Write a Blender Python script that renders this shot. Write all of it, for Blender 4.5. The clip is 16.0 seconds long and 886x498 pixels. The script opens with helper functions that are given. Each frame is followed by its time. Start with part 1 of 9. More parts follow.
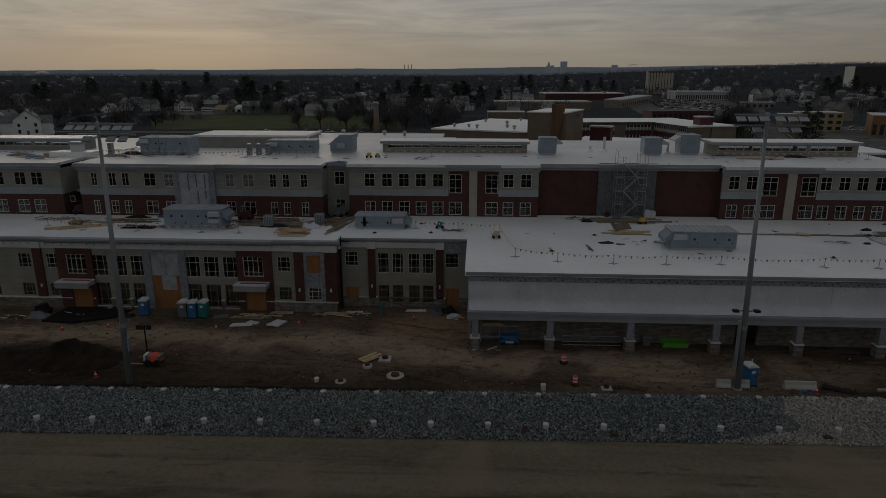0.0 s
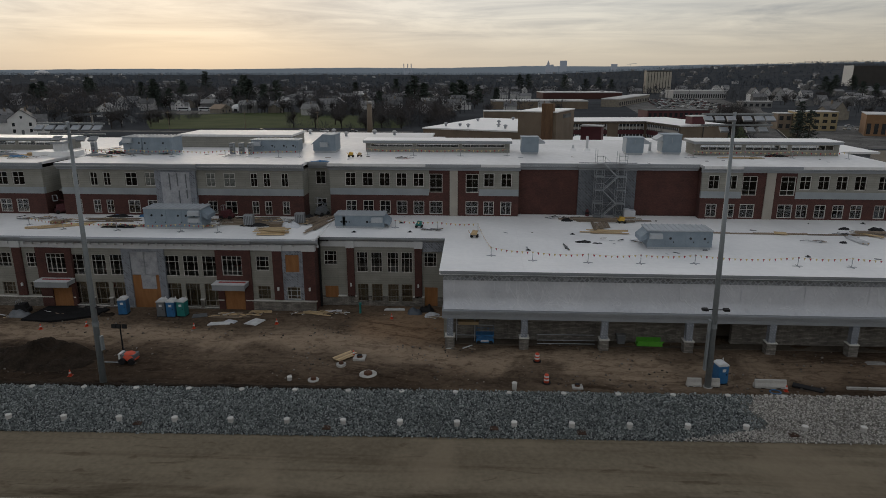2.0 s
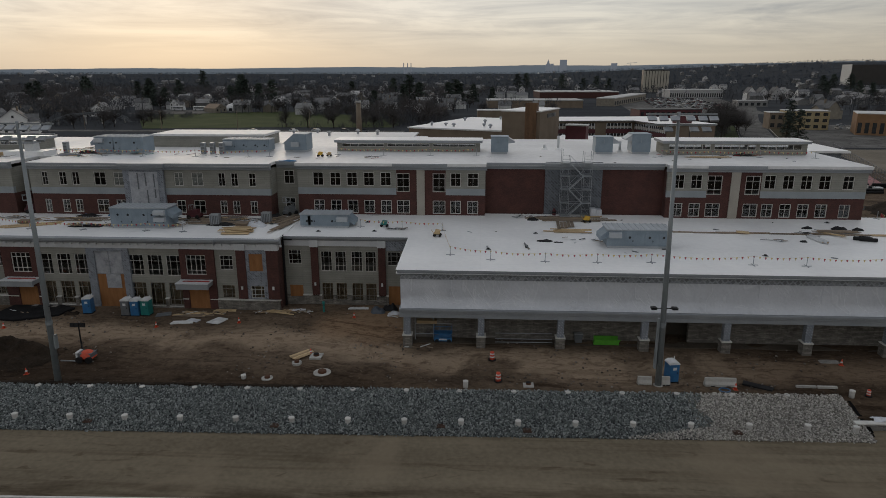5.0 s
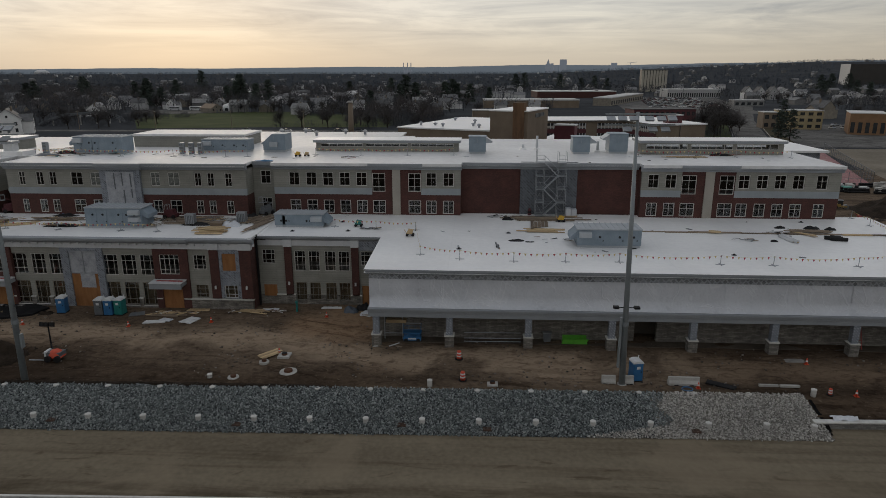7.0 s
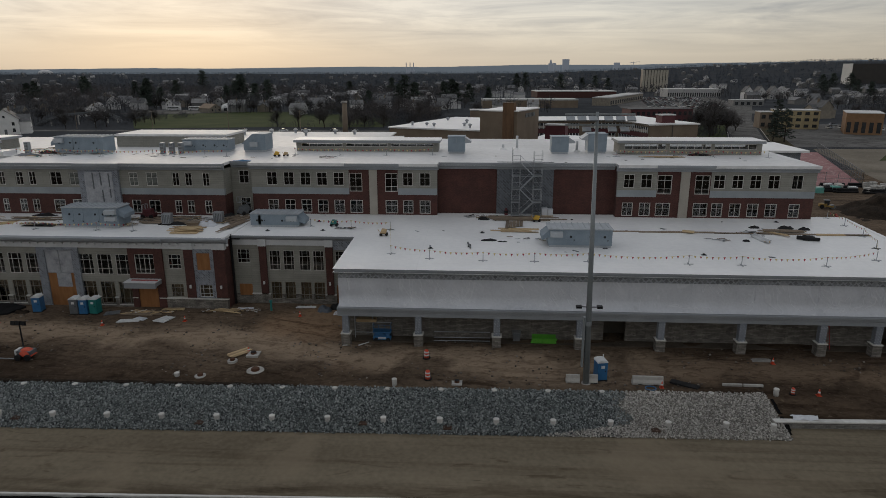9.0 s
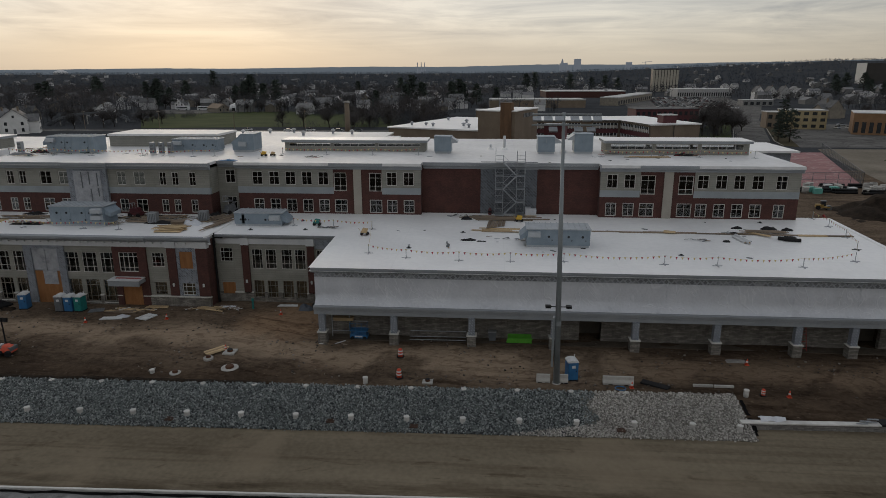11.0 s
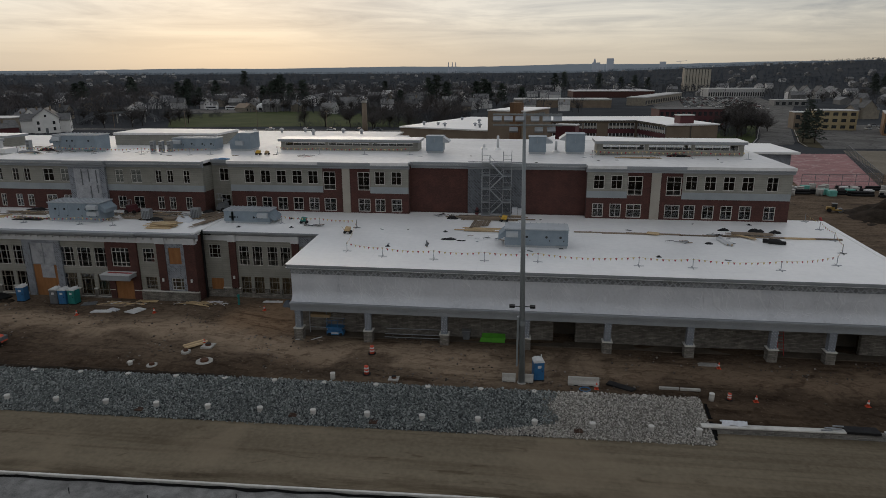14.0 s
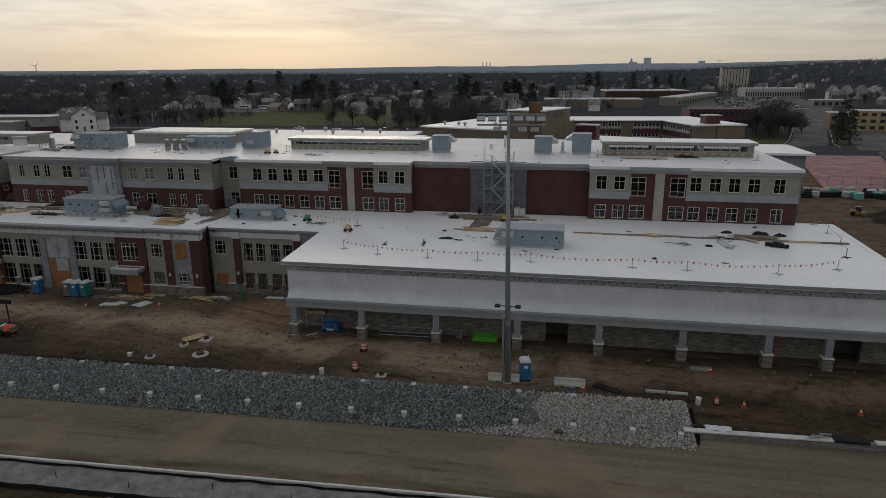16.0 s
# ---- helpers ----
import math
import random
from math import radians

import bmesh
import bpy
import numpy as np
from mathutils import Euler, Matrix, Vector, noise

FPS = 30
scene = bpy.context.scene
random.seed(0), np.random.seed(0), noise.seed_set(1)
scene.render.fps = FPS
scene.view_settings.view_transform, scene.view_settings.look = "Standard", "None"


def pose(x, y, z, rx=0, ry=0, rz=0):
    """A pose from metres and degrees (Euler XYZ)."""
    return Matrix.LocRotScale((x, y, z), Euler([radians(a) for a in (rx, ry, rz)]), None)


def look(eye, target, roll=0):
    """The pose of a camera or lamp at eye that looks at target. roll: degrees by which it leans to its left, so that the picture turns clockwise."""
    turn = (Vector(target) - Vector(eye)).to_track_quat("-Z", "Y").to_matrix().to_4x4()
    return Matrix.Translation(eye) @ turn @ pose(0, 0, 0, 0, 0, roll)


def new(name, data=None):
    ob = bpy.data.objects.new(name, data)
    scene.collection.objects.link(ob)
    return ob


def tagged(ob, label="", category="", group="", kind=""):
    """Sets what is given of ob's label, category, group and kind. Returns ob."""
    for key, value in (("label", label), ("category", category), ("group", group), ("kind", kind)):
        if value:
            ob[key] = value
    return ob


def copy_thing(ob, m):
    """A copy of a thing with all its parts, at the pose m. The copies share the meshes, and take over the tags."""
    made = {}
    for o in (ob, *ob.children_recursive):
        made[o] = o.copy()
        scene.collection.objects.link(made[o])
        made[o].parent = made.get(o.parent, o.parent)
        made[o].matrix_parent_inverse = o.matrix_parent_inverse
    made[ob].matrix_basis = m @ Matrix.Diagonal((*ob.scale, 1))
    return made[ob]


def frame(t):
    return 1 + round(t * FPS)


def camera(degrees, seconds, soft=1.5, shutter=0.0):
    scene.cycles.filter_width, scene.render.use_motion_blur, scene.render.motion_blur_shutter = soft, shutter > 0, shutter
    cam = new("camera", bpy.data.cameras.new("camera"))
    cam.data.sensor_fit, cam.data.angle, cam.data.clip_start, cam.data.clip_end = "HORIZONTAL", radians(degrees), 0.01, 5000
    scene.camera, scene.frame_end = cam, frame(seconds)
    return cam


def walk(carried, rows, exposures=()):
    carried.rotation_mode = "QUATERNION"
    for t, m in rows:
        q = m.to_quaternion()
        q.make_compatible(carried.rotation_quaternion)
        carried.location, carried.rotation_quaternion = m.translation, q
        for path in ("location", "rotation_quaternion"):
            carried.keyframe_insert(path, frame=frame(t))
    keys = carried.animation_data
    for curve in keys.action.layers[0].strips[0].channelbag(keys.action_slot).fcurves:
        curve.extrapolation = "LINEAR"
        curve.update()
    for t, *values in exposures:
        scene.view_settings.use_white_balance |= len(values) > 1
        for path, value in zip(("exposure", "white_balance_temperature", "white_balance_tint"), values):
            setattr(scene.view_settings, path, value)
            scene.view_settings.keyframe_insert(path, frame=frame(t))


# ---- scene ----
cam = camera(69.3, 16.0, soft=0.8)
# seconds, eye x y z in metres, yaw, pitch and roll in degrees
PATH = [
    (0, -9.608, 0.127, 28.344, 3.119, -15.204, -0.011),
    (0.5, -8.968, 0.090, 28.358, 3.149, -15.223, -0.008),
    (1, -8.306, 0.060, 28.372, 3.150, -15.242, -0.004),
    (1.5, -7.623, 0.034, 28.385, 3.119, -15.258, -0.000),
    (2, -6.918, 0.011, 28.399, 3.121, -15.274, 0.004),
    (2.5, -6.192, -0.008, 28.412, 3.150, -15.287, 0.009),
    (3, -5.445, -0.025, 28.425, 3.180, -15.300, 0.014),
    (3.5, -4.678, -0.040, 28.438, 3.180, -15.311, 0.019),
    (4, -3.892, -0.054, 28.451, 3.180, -15.322, 0.026),
    (6.5, 0.302, -0.126, 28.510, 3.180, -15.358, 0.063),
    (7, 1.187, -0.141, 28.521, 3.211, -15.362, 0.072),
    (7.5, 2.086, -0.157, 28.531, 3.180, -15.367, 0.081),
    (8, 2.997, -0.173, 28.541, 3.211, -15.370, 0.091),
    (8.5, 3.921, -0.190, 28.551, 3.330, -15.373, 0.101),
    (9, 4.855, -0.205, 28.560, 3.478, -15.375, 0.112),
    (9.5, 5.801, -0.220, 28.568, 3.658, -15.377, 0.123),
    (12, 10.678, -0.259, 28.604, 5.297, -15.384, 0.186),
    (12.5, 11.684, -0.254, 28.609, 5.776, -15.384, 0.199),
    (13, 12.701, -0.242, 28.613, 6.284, -15.386, 0.214),
    (13.5, 13.731, -0.221, 28.617, 6.760, -15.387, 0.229),
    (14, 14.773, -0.192, 28.621, 7.239, -15.388, 0.244),
    (14.5, 15.830, -0.152, 28.623, 7.870, -15.390, 0.260),
    (15, 16.903, -0.099, 28.625, 8.803, -15.392, 0.276),
    (15.5, 17.994, -0.033, 28.626, 9.677, -15.394, 0.292),
    (16, 19.106, 0.049, 28.627, 10.249, -15.397, 0.309),
]
walk(cam, [(t, pose(x, y, z, 90 + p, r, w)) for t, x, y, z, w, p, r in PATH],
     [(0.0, -1.2), (0.2, -0.66), (0.4, -0.06), (0.6, 0.06), (1.0, 0.06), (16.0, 0.06)])

# ---- world and sun: overcast evening, the sun low behind cloud on the far left ----
SUN_AZ = radians(-25)          # from +y towards -x
SUN_EL = radians(13)
SUN_WAY = Vector((math.sin(SUN_AZ) * math.cos(SUN_EL), math.cos(SUN_AZ) * math.cos(SUN_EL), math.sin(SUN_EL)))


def make_world():
    w = bpy.data.worlds.new("overcast_evening")
    scene.world = w
    w.use_nodes = True
    nt = w.node_tree
    nt.nodes.clear()
    N, L = nt.nodes.new, nt.links.new
    out, bg = N("ShaderNodeOutputWorld"), N("ShaderNodeBackground")
    sky = N("ShaderNodeTexSky")
    sky.sky_type, sky.sun_disc = "NISHITA", False
    sky.sun_elevation, sky.sun_rotation = SUN_EL, SUN_AZ
    sky.air_density, sky.dust_density = 1.0, 2.0
    tc, sep = N("ShaderNodeTexCoord"), N("ShaderNodeSeparateXYZ")
    L(tc.outputs["Generated"], sep.inputs[0])

    def math_node(op, a, b=None, c=None):
        n = N("ShaderNodeMath")
        n.operation = op
        for i, v in enumerate((a, b, c)):
            if v is None:
                continue
            if isinstance(v, (int, float)):
                n.inputs[i].default_value = v
            else:
                L(v, n.inputs[i])
        return n.outputs[0]

    z = math_node("MAXIMUM", sep.outputs[2], 0.0)
    # cloud sheet: the way up is laid on a flat deck overhead
    over = math_node("ADD", z, 0.045)
    u = math_node("DIVIDE", sep.outputs[0], over)
    v = math_node("DIVIDE", sep.outputs[1], over)
    deck = N("ShaderNodeCombineXYZ")
    L(math_node("MULTIPLY", u, 0.27), deck.inputs[0])
    L(math_node("MULTIPLY", v, 0.55), deck.inputs[1])
    cl = N("ShaderNodeTexNoise")
    cl.inputs["Scale"].default_value, cl.inputs["Detail"].default_value = 0.75, 7.0
    cl.inputs["Roughness"].default_value, cl.inputs["Distortion"].default_value = 0.58, 0.6
    L(deck.outputs[0], cl.inputs["Vector"])
    # ragged tufts lower down
    tuft_map, tuft = N("ShaderNodeMapping"), N("ShaderNodeTexNoise")
    tuft_map.inputs["Scale"].default_value = (4.6, 4.6, 44.0)
    tuft_map.inputs["Rotation"].default_value = (0, radians(1.5), 0)
    L(tc.outputs["Generated"], tuft_map.inputs[0])
    tuft.inputs["Scale"].default_value, tuft.inputs["Detail"].default_value = 1.0, 9.0
    tuft.inputs["Roughness"].default_value, tuft.inputs["Distortion"].default_value = 0.62, 0.6
    L(tuft_map.outputs[0], tuft.inputs["Vector"])
    both = math_node("ADD", math_node("MULTIPLY", cl.outputs["Fac"], 0.4), math_node("MULTIPLY", tuft.outputs["Fac"], 0.6))
    veil = N("ShaderNodeMapRange")
    veil.inputs["From Min"].default_value, veil.inputs["From Max"].default_value = 0.40, 0.60
    L(both, veil.inputs["Value"])
    # cloud colour by height
    ramp = N("ShaderNodeValToRGB")
    els = ramp.color_ramp.elements
    els[0].position, els[0].color = 0.0, (0.585, 0.515, 0.42, 1)
    els[1].position, els[1].color = 1.0, (0.605, 0.625, 0.66, 1)
    for pos, col in ((0.035, (0.665, 0.60, 0.50, 1)), (0.085, (0.68, 0.655, 0.60, 1)), (0.16, (0.68, 0.67, 0.66, 1)), (0.45, (0.642, 0.65, 0.676, 1))):
        e = els.new(pos)
        e.color = col
    L(z, ramp.inputs[0])
    # dimmer blue-grey gaps between the bright cloud
    gap = N("ShaderNodeMix")
    gap.data_type, gap.blend_type = "RGBA", "MULTIPLY"
    gap.inputs[0].default_value = 1.0
    tone = N("ShaderNodeMix")
    tone.data_type = "RGBA"
    tone.inputs[6].default_value, tone.inputs[7].default_value = (0.70, 0.73, 0.785, 1), (1.22, 1.21, 1.17, 1)
    # low over the horizon the sheet is even
    even = N("ShaderNodeMapRange")
    even.inputs["From Min"].default_value, even.inputs["From Max"].default_value = 0.015, 0.075
    L(z, even.inputs["Value"])
    ragged = N("ShaderNodeMix")
    L(even.outputs[0], ragged.inputs[0])
    ragged.inputs[2].default_value = 0.60
    L(veil.outputs[0], ragged.inputs[3])
    L(ragged.outputs[0], tone.inputs[0])
    L(ramp.outputs[0], gap.inputs[6])
    L(tone.outputs[2], gap.inputs[7])
    # glow round the hidden sun
    dot = N("ShaderNodeVectorMath")
    dot.operation = "DOT_PRODUCT"
    L(tc.outputs["Generated"], dot.inputs[0])
    dot.inputs[1].default_value = SUN_WAY
    glow = math_node("POWER", math_node("MAXIMUM", dot.outputs["Value"], 0.0), 14.0)
    lit = N("ShaderNodeMix")
    lit.data_type, lit.blend_type = "RGBA", "ADD"
    L(math_node("MULTIPLY", glow, 0.02), lit.inputs[0])
    L(gap.outputs[2], lit.inputs[6])
    lit.inputs[7].default_value = (0.55, 0.33, 0.14, 1)
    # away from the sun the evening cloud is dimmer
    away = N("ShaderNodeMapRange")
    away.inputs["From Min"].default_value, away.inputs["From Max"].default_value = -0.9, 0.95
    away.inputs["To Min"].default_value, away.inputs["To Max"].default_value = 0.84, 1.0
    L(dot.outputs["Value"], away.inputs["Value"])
    # the sky colour is turned down towards the sun, by direction alone
    sunward_k = N("ShaderNodeMapRange")
    sunward_k.inputs["From Min"].default_value, sunward_k.inputs["From Max"].default_value = 0.80, 1.0
    L(dot.outputs["Value"], sunward_k.inputs["Value"])
    sunward_dim = N("ShaderNodeMix")
    sunward_dim.data_type, sunward_dim.blend_type = "RGBA", "MULTIPLY"
    L(sunward_k.outputs[0], sunward_dim.inputs[0])
    L(lit.outputs[2], sunward_dim.inputs[6])
    sunward_dim.inputs[7].default_value = (0.85, 0.845, 0.87, 1)
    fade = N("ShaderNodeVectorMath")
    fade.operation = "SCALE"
    L(sunward_dim.outputs[2], fade.inputs[0])
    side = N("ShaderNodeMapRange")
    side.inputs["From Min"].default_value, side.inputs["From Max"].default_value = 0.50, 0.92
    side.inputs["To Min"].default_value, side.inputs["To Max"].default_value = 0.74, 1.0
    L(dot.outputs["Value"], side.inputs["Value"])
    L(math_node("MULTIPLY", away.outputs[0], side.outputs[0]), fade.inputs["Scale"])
    # the clear sky shows a little through the cloud
    dim = N("ShaderNodeVectorMath")
    dim.operation = "SCALE"
    dim.inputs["Scale"].default_value = 0.05
    L(sky.outputs[0], dim.inputs[0])
    mix = N("ShaderNodeMix")
    mix.data_type = "RGBA"
    mix.inputs[0].default_value = 0.9
    L(dim.outputs[0], mix.inputs[6])
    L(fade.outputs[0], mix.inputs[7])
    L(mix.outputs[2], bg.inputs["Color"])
    bg.inputs["Strength"].default_value = SKY_STRENGTH
    L(bg.outputs[0], out.inputs[0])


SKY_STRENGTH = 1.0
make_world()
sun = new("sun", bpy.data.lights.new("sun", "SUN"))
sun.data.energy, sun.data.angle, sun.data.color = 0.45, radians(30), (1.0, 0.86, 0.68)
sun.matrix_world = look(SUN_WAY * 200, (0, 0, 0))

# ---- materials ----


def surface(name, dark, light, scale=1.0, rough=0.8, metal=0.0, bump=0.3, fine=12.0, stretch=(1, 1, 1), pattern=None, spread=0.0, gloss_wear=0.0, bump_dist=0.02, spec=0.5):
    """A node material: two colours mixed by coarse and fine noise, fine relief, and roughness that varies."""
    m = bpy.data.materials.new(name)
    m.use_nodes = True
    nt = m.node_tree
    N, L = nt.nodes.new, nt.links.new
    bsdf = nt.nodes["Principled BSDF"]
    tc, mp = N("ShaderNodeTexCoord"), N("ShaderNodeMapping")
    mp.inputs["Scale"].default_value = stretch
    L(tc.outputs["Object"], mp.inputs[0])
    n1, n2 = N("ShaderNodeTexNoise"), N("ShaderNodeTexNoise")
    n1.inputs["Scale"].default_value, n1.inputs["Detail"].default_value = scale, 5.0
    n2.inputs["Scale"].default_value, n2.inputs["Detail"].default_value = scale * fine, 4.0
    L(mp.outputs[0], n1.inputs["Vector"])
    L(tc.outputs["Object"], n2.inputs["Vector"])
    blend = N("ShaderNodeMath")
    blend.operation = "MULTIPLY_ADD"
    blend.inputs[1].default_value, blend.inputs[2].default_value = 0.65, 0.0
    L(n1.outputs["Fac"], blend.inputs[0])
    add = N("ShaderNodeMath")
    add.operation = "MULTIPLY_ADD"
    add.inputs[1].default_value = 0.35
    L(n2.outputs["Fac"], add.inputs[0])
    L(blend.outputs[0], add.inputs[2])
    rng = N("ShaderNodeMapRange")
    rng.inputs["From Min"].default_value, rng.inputs["From Max"].default_value = 0.34, 0.66
    L(add.outputs[0], rng.inputs["Value"])
    col = N("ShaderNodeMix")
    col.data_type = "RGBA"
    col.inputs[6].default_value, col.inputs[7].default_value = (*dark, 1), (*light, 1)
    L(rng.outputs[0], col.inputs[0])
    colour, height = col.outputs[2], n2.outputs["Fac"]
    if pattern:
        colour, height = pattern(nt, tc, colour, height)
    if spread:
        info, hsv = N("ShaderNodeObjectInfo"), N("ShaderNodeHueSaturation")
        vr = N("ShaderNodeMapRange")
        vr.inputs["To Min"].default_value, vr.inputs["To Max"].default_value = 1 - spread, 1 + spread
        L(info.outputs["Random"], vr.inputs["Value"])
        L(vr.outputs[0], hsv.inputs["Value"])
        L(colour, hsv.inputs["Color"])
        colour = hsv.outputs[0]
    L(colour, bsdf.inputs["Base Color"])
    rr = N("ShaderNodeMapRange")
    rr.inputs["To Min"].default_value, rr.inputs["To Max"].default_value = max(0.02, rough - gloss_wear), min(1.0, rough + gloss_wear * 0.5 + 0.05)
    L(n1.outputs["Fac"], rr.inputs["Value"])
    L(rr.outputs[0], bsdf.inputs["Roughness"])
    bsdf.inputs["Metallic"].default_value = metal
    bsdf.inputs["Specular IOR Level"].default_value = spec
    if bump:
        b = N("ShaderNodeBump")
        b.inputs["Strength"].default_value, b.inputs["Distance"].default_value = bump, bump_dist
        L(height, b.inputs["Height"])
        L(b.outputs[0], bsdf.inputs["Normal"])
    return m


def rows_of(width, height, mortar, joint, turn=False, vary=0.25):
    """A pattern of laid units on upright walls (x + y along, z up), with joints of one colour."""
    def made(nt, tc, colour, relief):
        N, L = nt.nodes.new, nt.links.new
        sep, comb, s = N("ShaderNodeSeparateXYZ"), N("ShaderNodeCombineXYZ"), N("ShaderNodeMath")
        L(tc.outputs["Object"], sep.inputs[0])
        s.operation = "ADD"
        L(sep.outputs[0], s.inputs[0])
        L(sep.outputs[1], s.inputs[1])
        L(s.outputs[0], comb.inputs[0])
        L(sep.outputs[2], comb.inputs[1])
        vec = comb.outputs[0]
        if turn:
            mp = N("ShaderNodeMapping")
            mp.inputs["Rotation"].default_value = (0, 0, radians(45))
            L(vec, mp.inputs[0])
            vec = mp.outputs[0]
        br = N("ShaderNodeTexBrick")
        br.inputs["Scale"].default_value = 1.0
        br.inputs["Brick Width"].default_value, br.inputs["Row Height"].default_value = width, height
        br.inputs["Mortar Size"].default_value = mortar
        br.inputs["Color1"].default_value, br.inputs["Color2"].default_value = (1 - vary, 1 - vary, 1 - vary, 1), (1 + vary, 1 + vary, 1 + vary, 1)
        br.inputs["Mortar"].default_value = (*joint, 1)
        L(vec, br.inputs["Vector"])
        mul = N("ShaderNodeMix")
        mul.data_type, mul.blend_type = "RGBA", "MULTIPLY"
        mul.inputs[0].default_value = 1.0
        L(colour, mul.inputs[6])
        L(br.outputs["Color"], mul.inputs[7])
        inv = N("ShaderNodeMath")
        inv.operation = "SUBTRACT"
        inv.inputs[0].default_value = 1.0
        L(br.outputs["Fac"], inv.inputs[1])
        return mul.outputs[2], inv.outputs[0]
    return made


def seams(step_x, step_y, width, strength):
    """Welded seams of a roof membrane: thin lines along x and y, a little darker."""
    def made(nt, tc, colour, relief):
        N, L = nt.nodes.new, nt.links.new
        sep = N("ShaderNodeSeparateXYZ")
        L(tc.outputs["Object"], sep.inputs[0])
        parts = []
        for axis, step in ((0, step_x), (1, step_y)):
            d, f, c = N("ShaderNodeMath"), N("ShaderNodeMath"), N("ShaderNodeMath")
            d.operation, f.operation, c.operation = "DIVIDE", "FRACT", "LESS_THAN"
            d.inputs[1].default_value, c.inputs[1].default_value = step, width / step
            L(sep.outputs[axis], d.inputs[0])
            L(d.outputs[0], f.inputs[0])
            L(f.outputs[0], c.inputs[0])
            parts.append(c.outputs[0])
        mx = N("ShaderNodeMath")
        mx.operation = "MAXIMUM"
        L(parts[0], mx.inputs[0])
        L(parts[1], mx.inputs[1])
        k = N("ShaderNodeMath")
        k.operation = "MULTIPLY"
        k.inputs[1].default_value = strength
        L(mx.outputs[0], k.inputs[0])
        mul = N("ShaderNodeMix")
        mul.data_type = "RGBA"
        L(k.outputs[0], mul.inputs[0])
        L(colour, mul.inputs[6])
        mul.inputs[7].default_value = (0.35, 0.36, 0.37, 1)
        return mul.outputs[2], relief
    return made


def ground_tools(nt):
    """Small makers of math, noise and range nodes for the ground's patterns."""
    N, L = nt.nodes.new, nt.links.new

    def calc(op, a, b=None):
        n = N("ShaderNodeMath")
        n.operation = op
        for i, v in enumerate((a, b)):
            if isinstance(v, (int, float)):
                n.inputs[i].default_value = v
            elif v is not None:
                L(v, n.inputs[i])
        return n.outputs[0]

    def noisy(vec, scale, detail, twist=0.0, stretch=(1, 1, 1)):
        m, n = N("ShaderNodeMapping"), N("ShaderNodeTexNoise")
        m.inputs["Scale"].default_value = stretch
        L(vec, m.inputs[0])
        n.inputs["Scale"].default_value, n.inputs["Detail"].default_value, n.inputs["Distortion"].default_value = scale, detail, twist
        n.inputs["Roughness"].default_value = 0.62
        L(m.outputs[0], n.inputs["Vector"])
        return n.outputs["Fac"]

    def span(v, lo, hi, out0=0.0, out1=1.0):
        n = N("ShaderNodeMapRange")
        n.interpolation_type = "SMOOTHSTEP"
        for k, q in (("From Min", lo), ("From Max", hi), ("To Min", out0), ("To Max", out1)):
            n.inputs[k].default_value = q
        L(v, n.inputs["Value"])
        return n.outputs[0]

    def tint(colour, fac, tone, how="MULTIPLY"):
        n = N("ShaderNodeMix")
        n.data_type, n.blend_type = "RGBA", how
        L(fac, n.inputs[0])
        L(colour, n.inputs[6])
        n.inputs[7].default_value = (*tone, 1)
        return n.outputs[2]

    return calc, noisy, span, tint


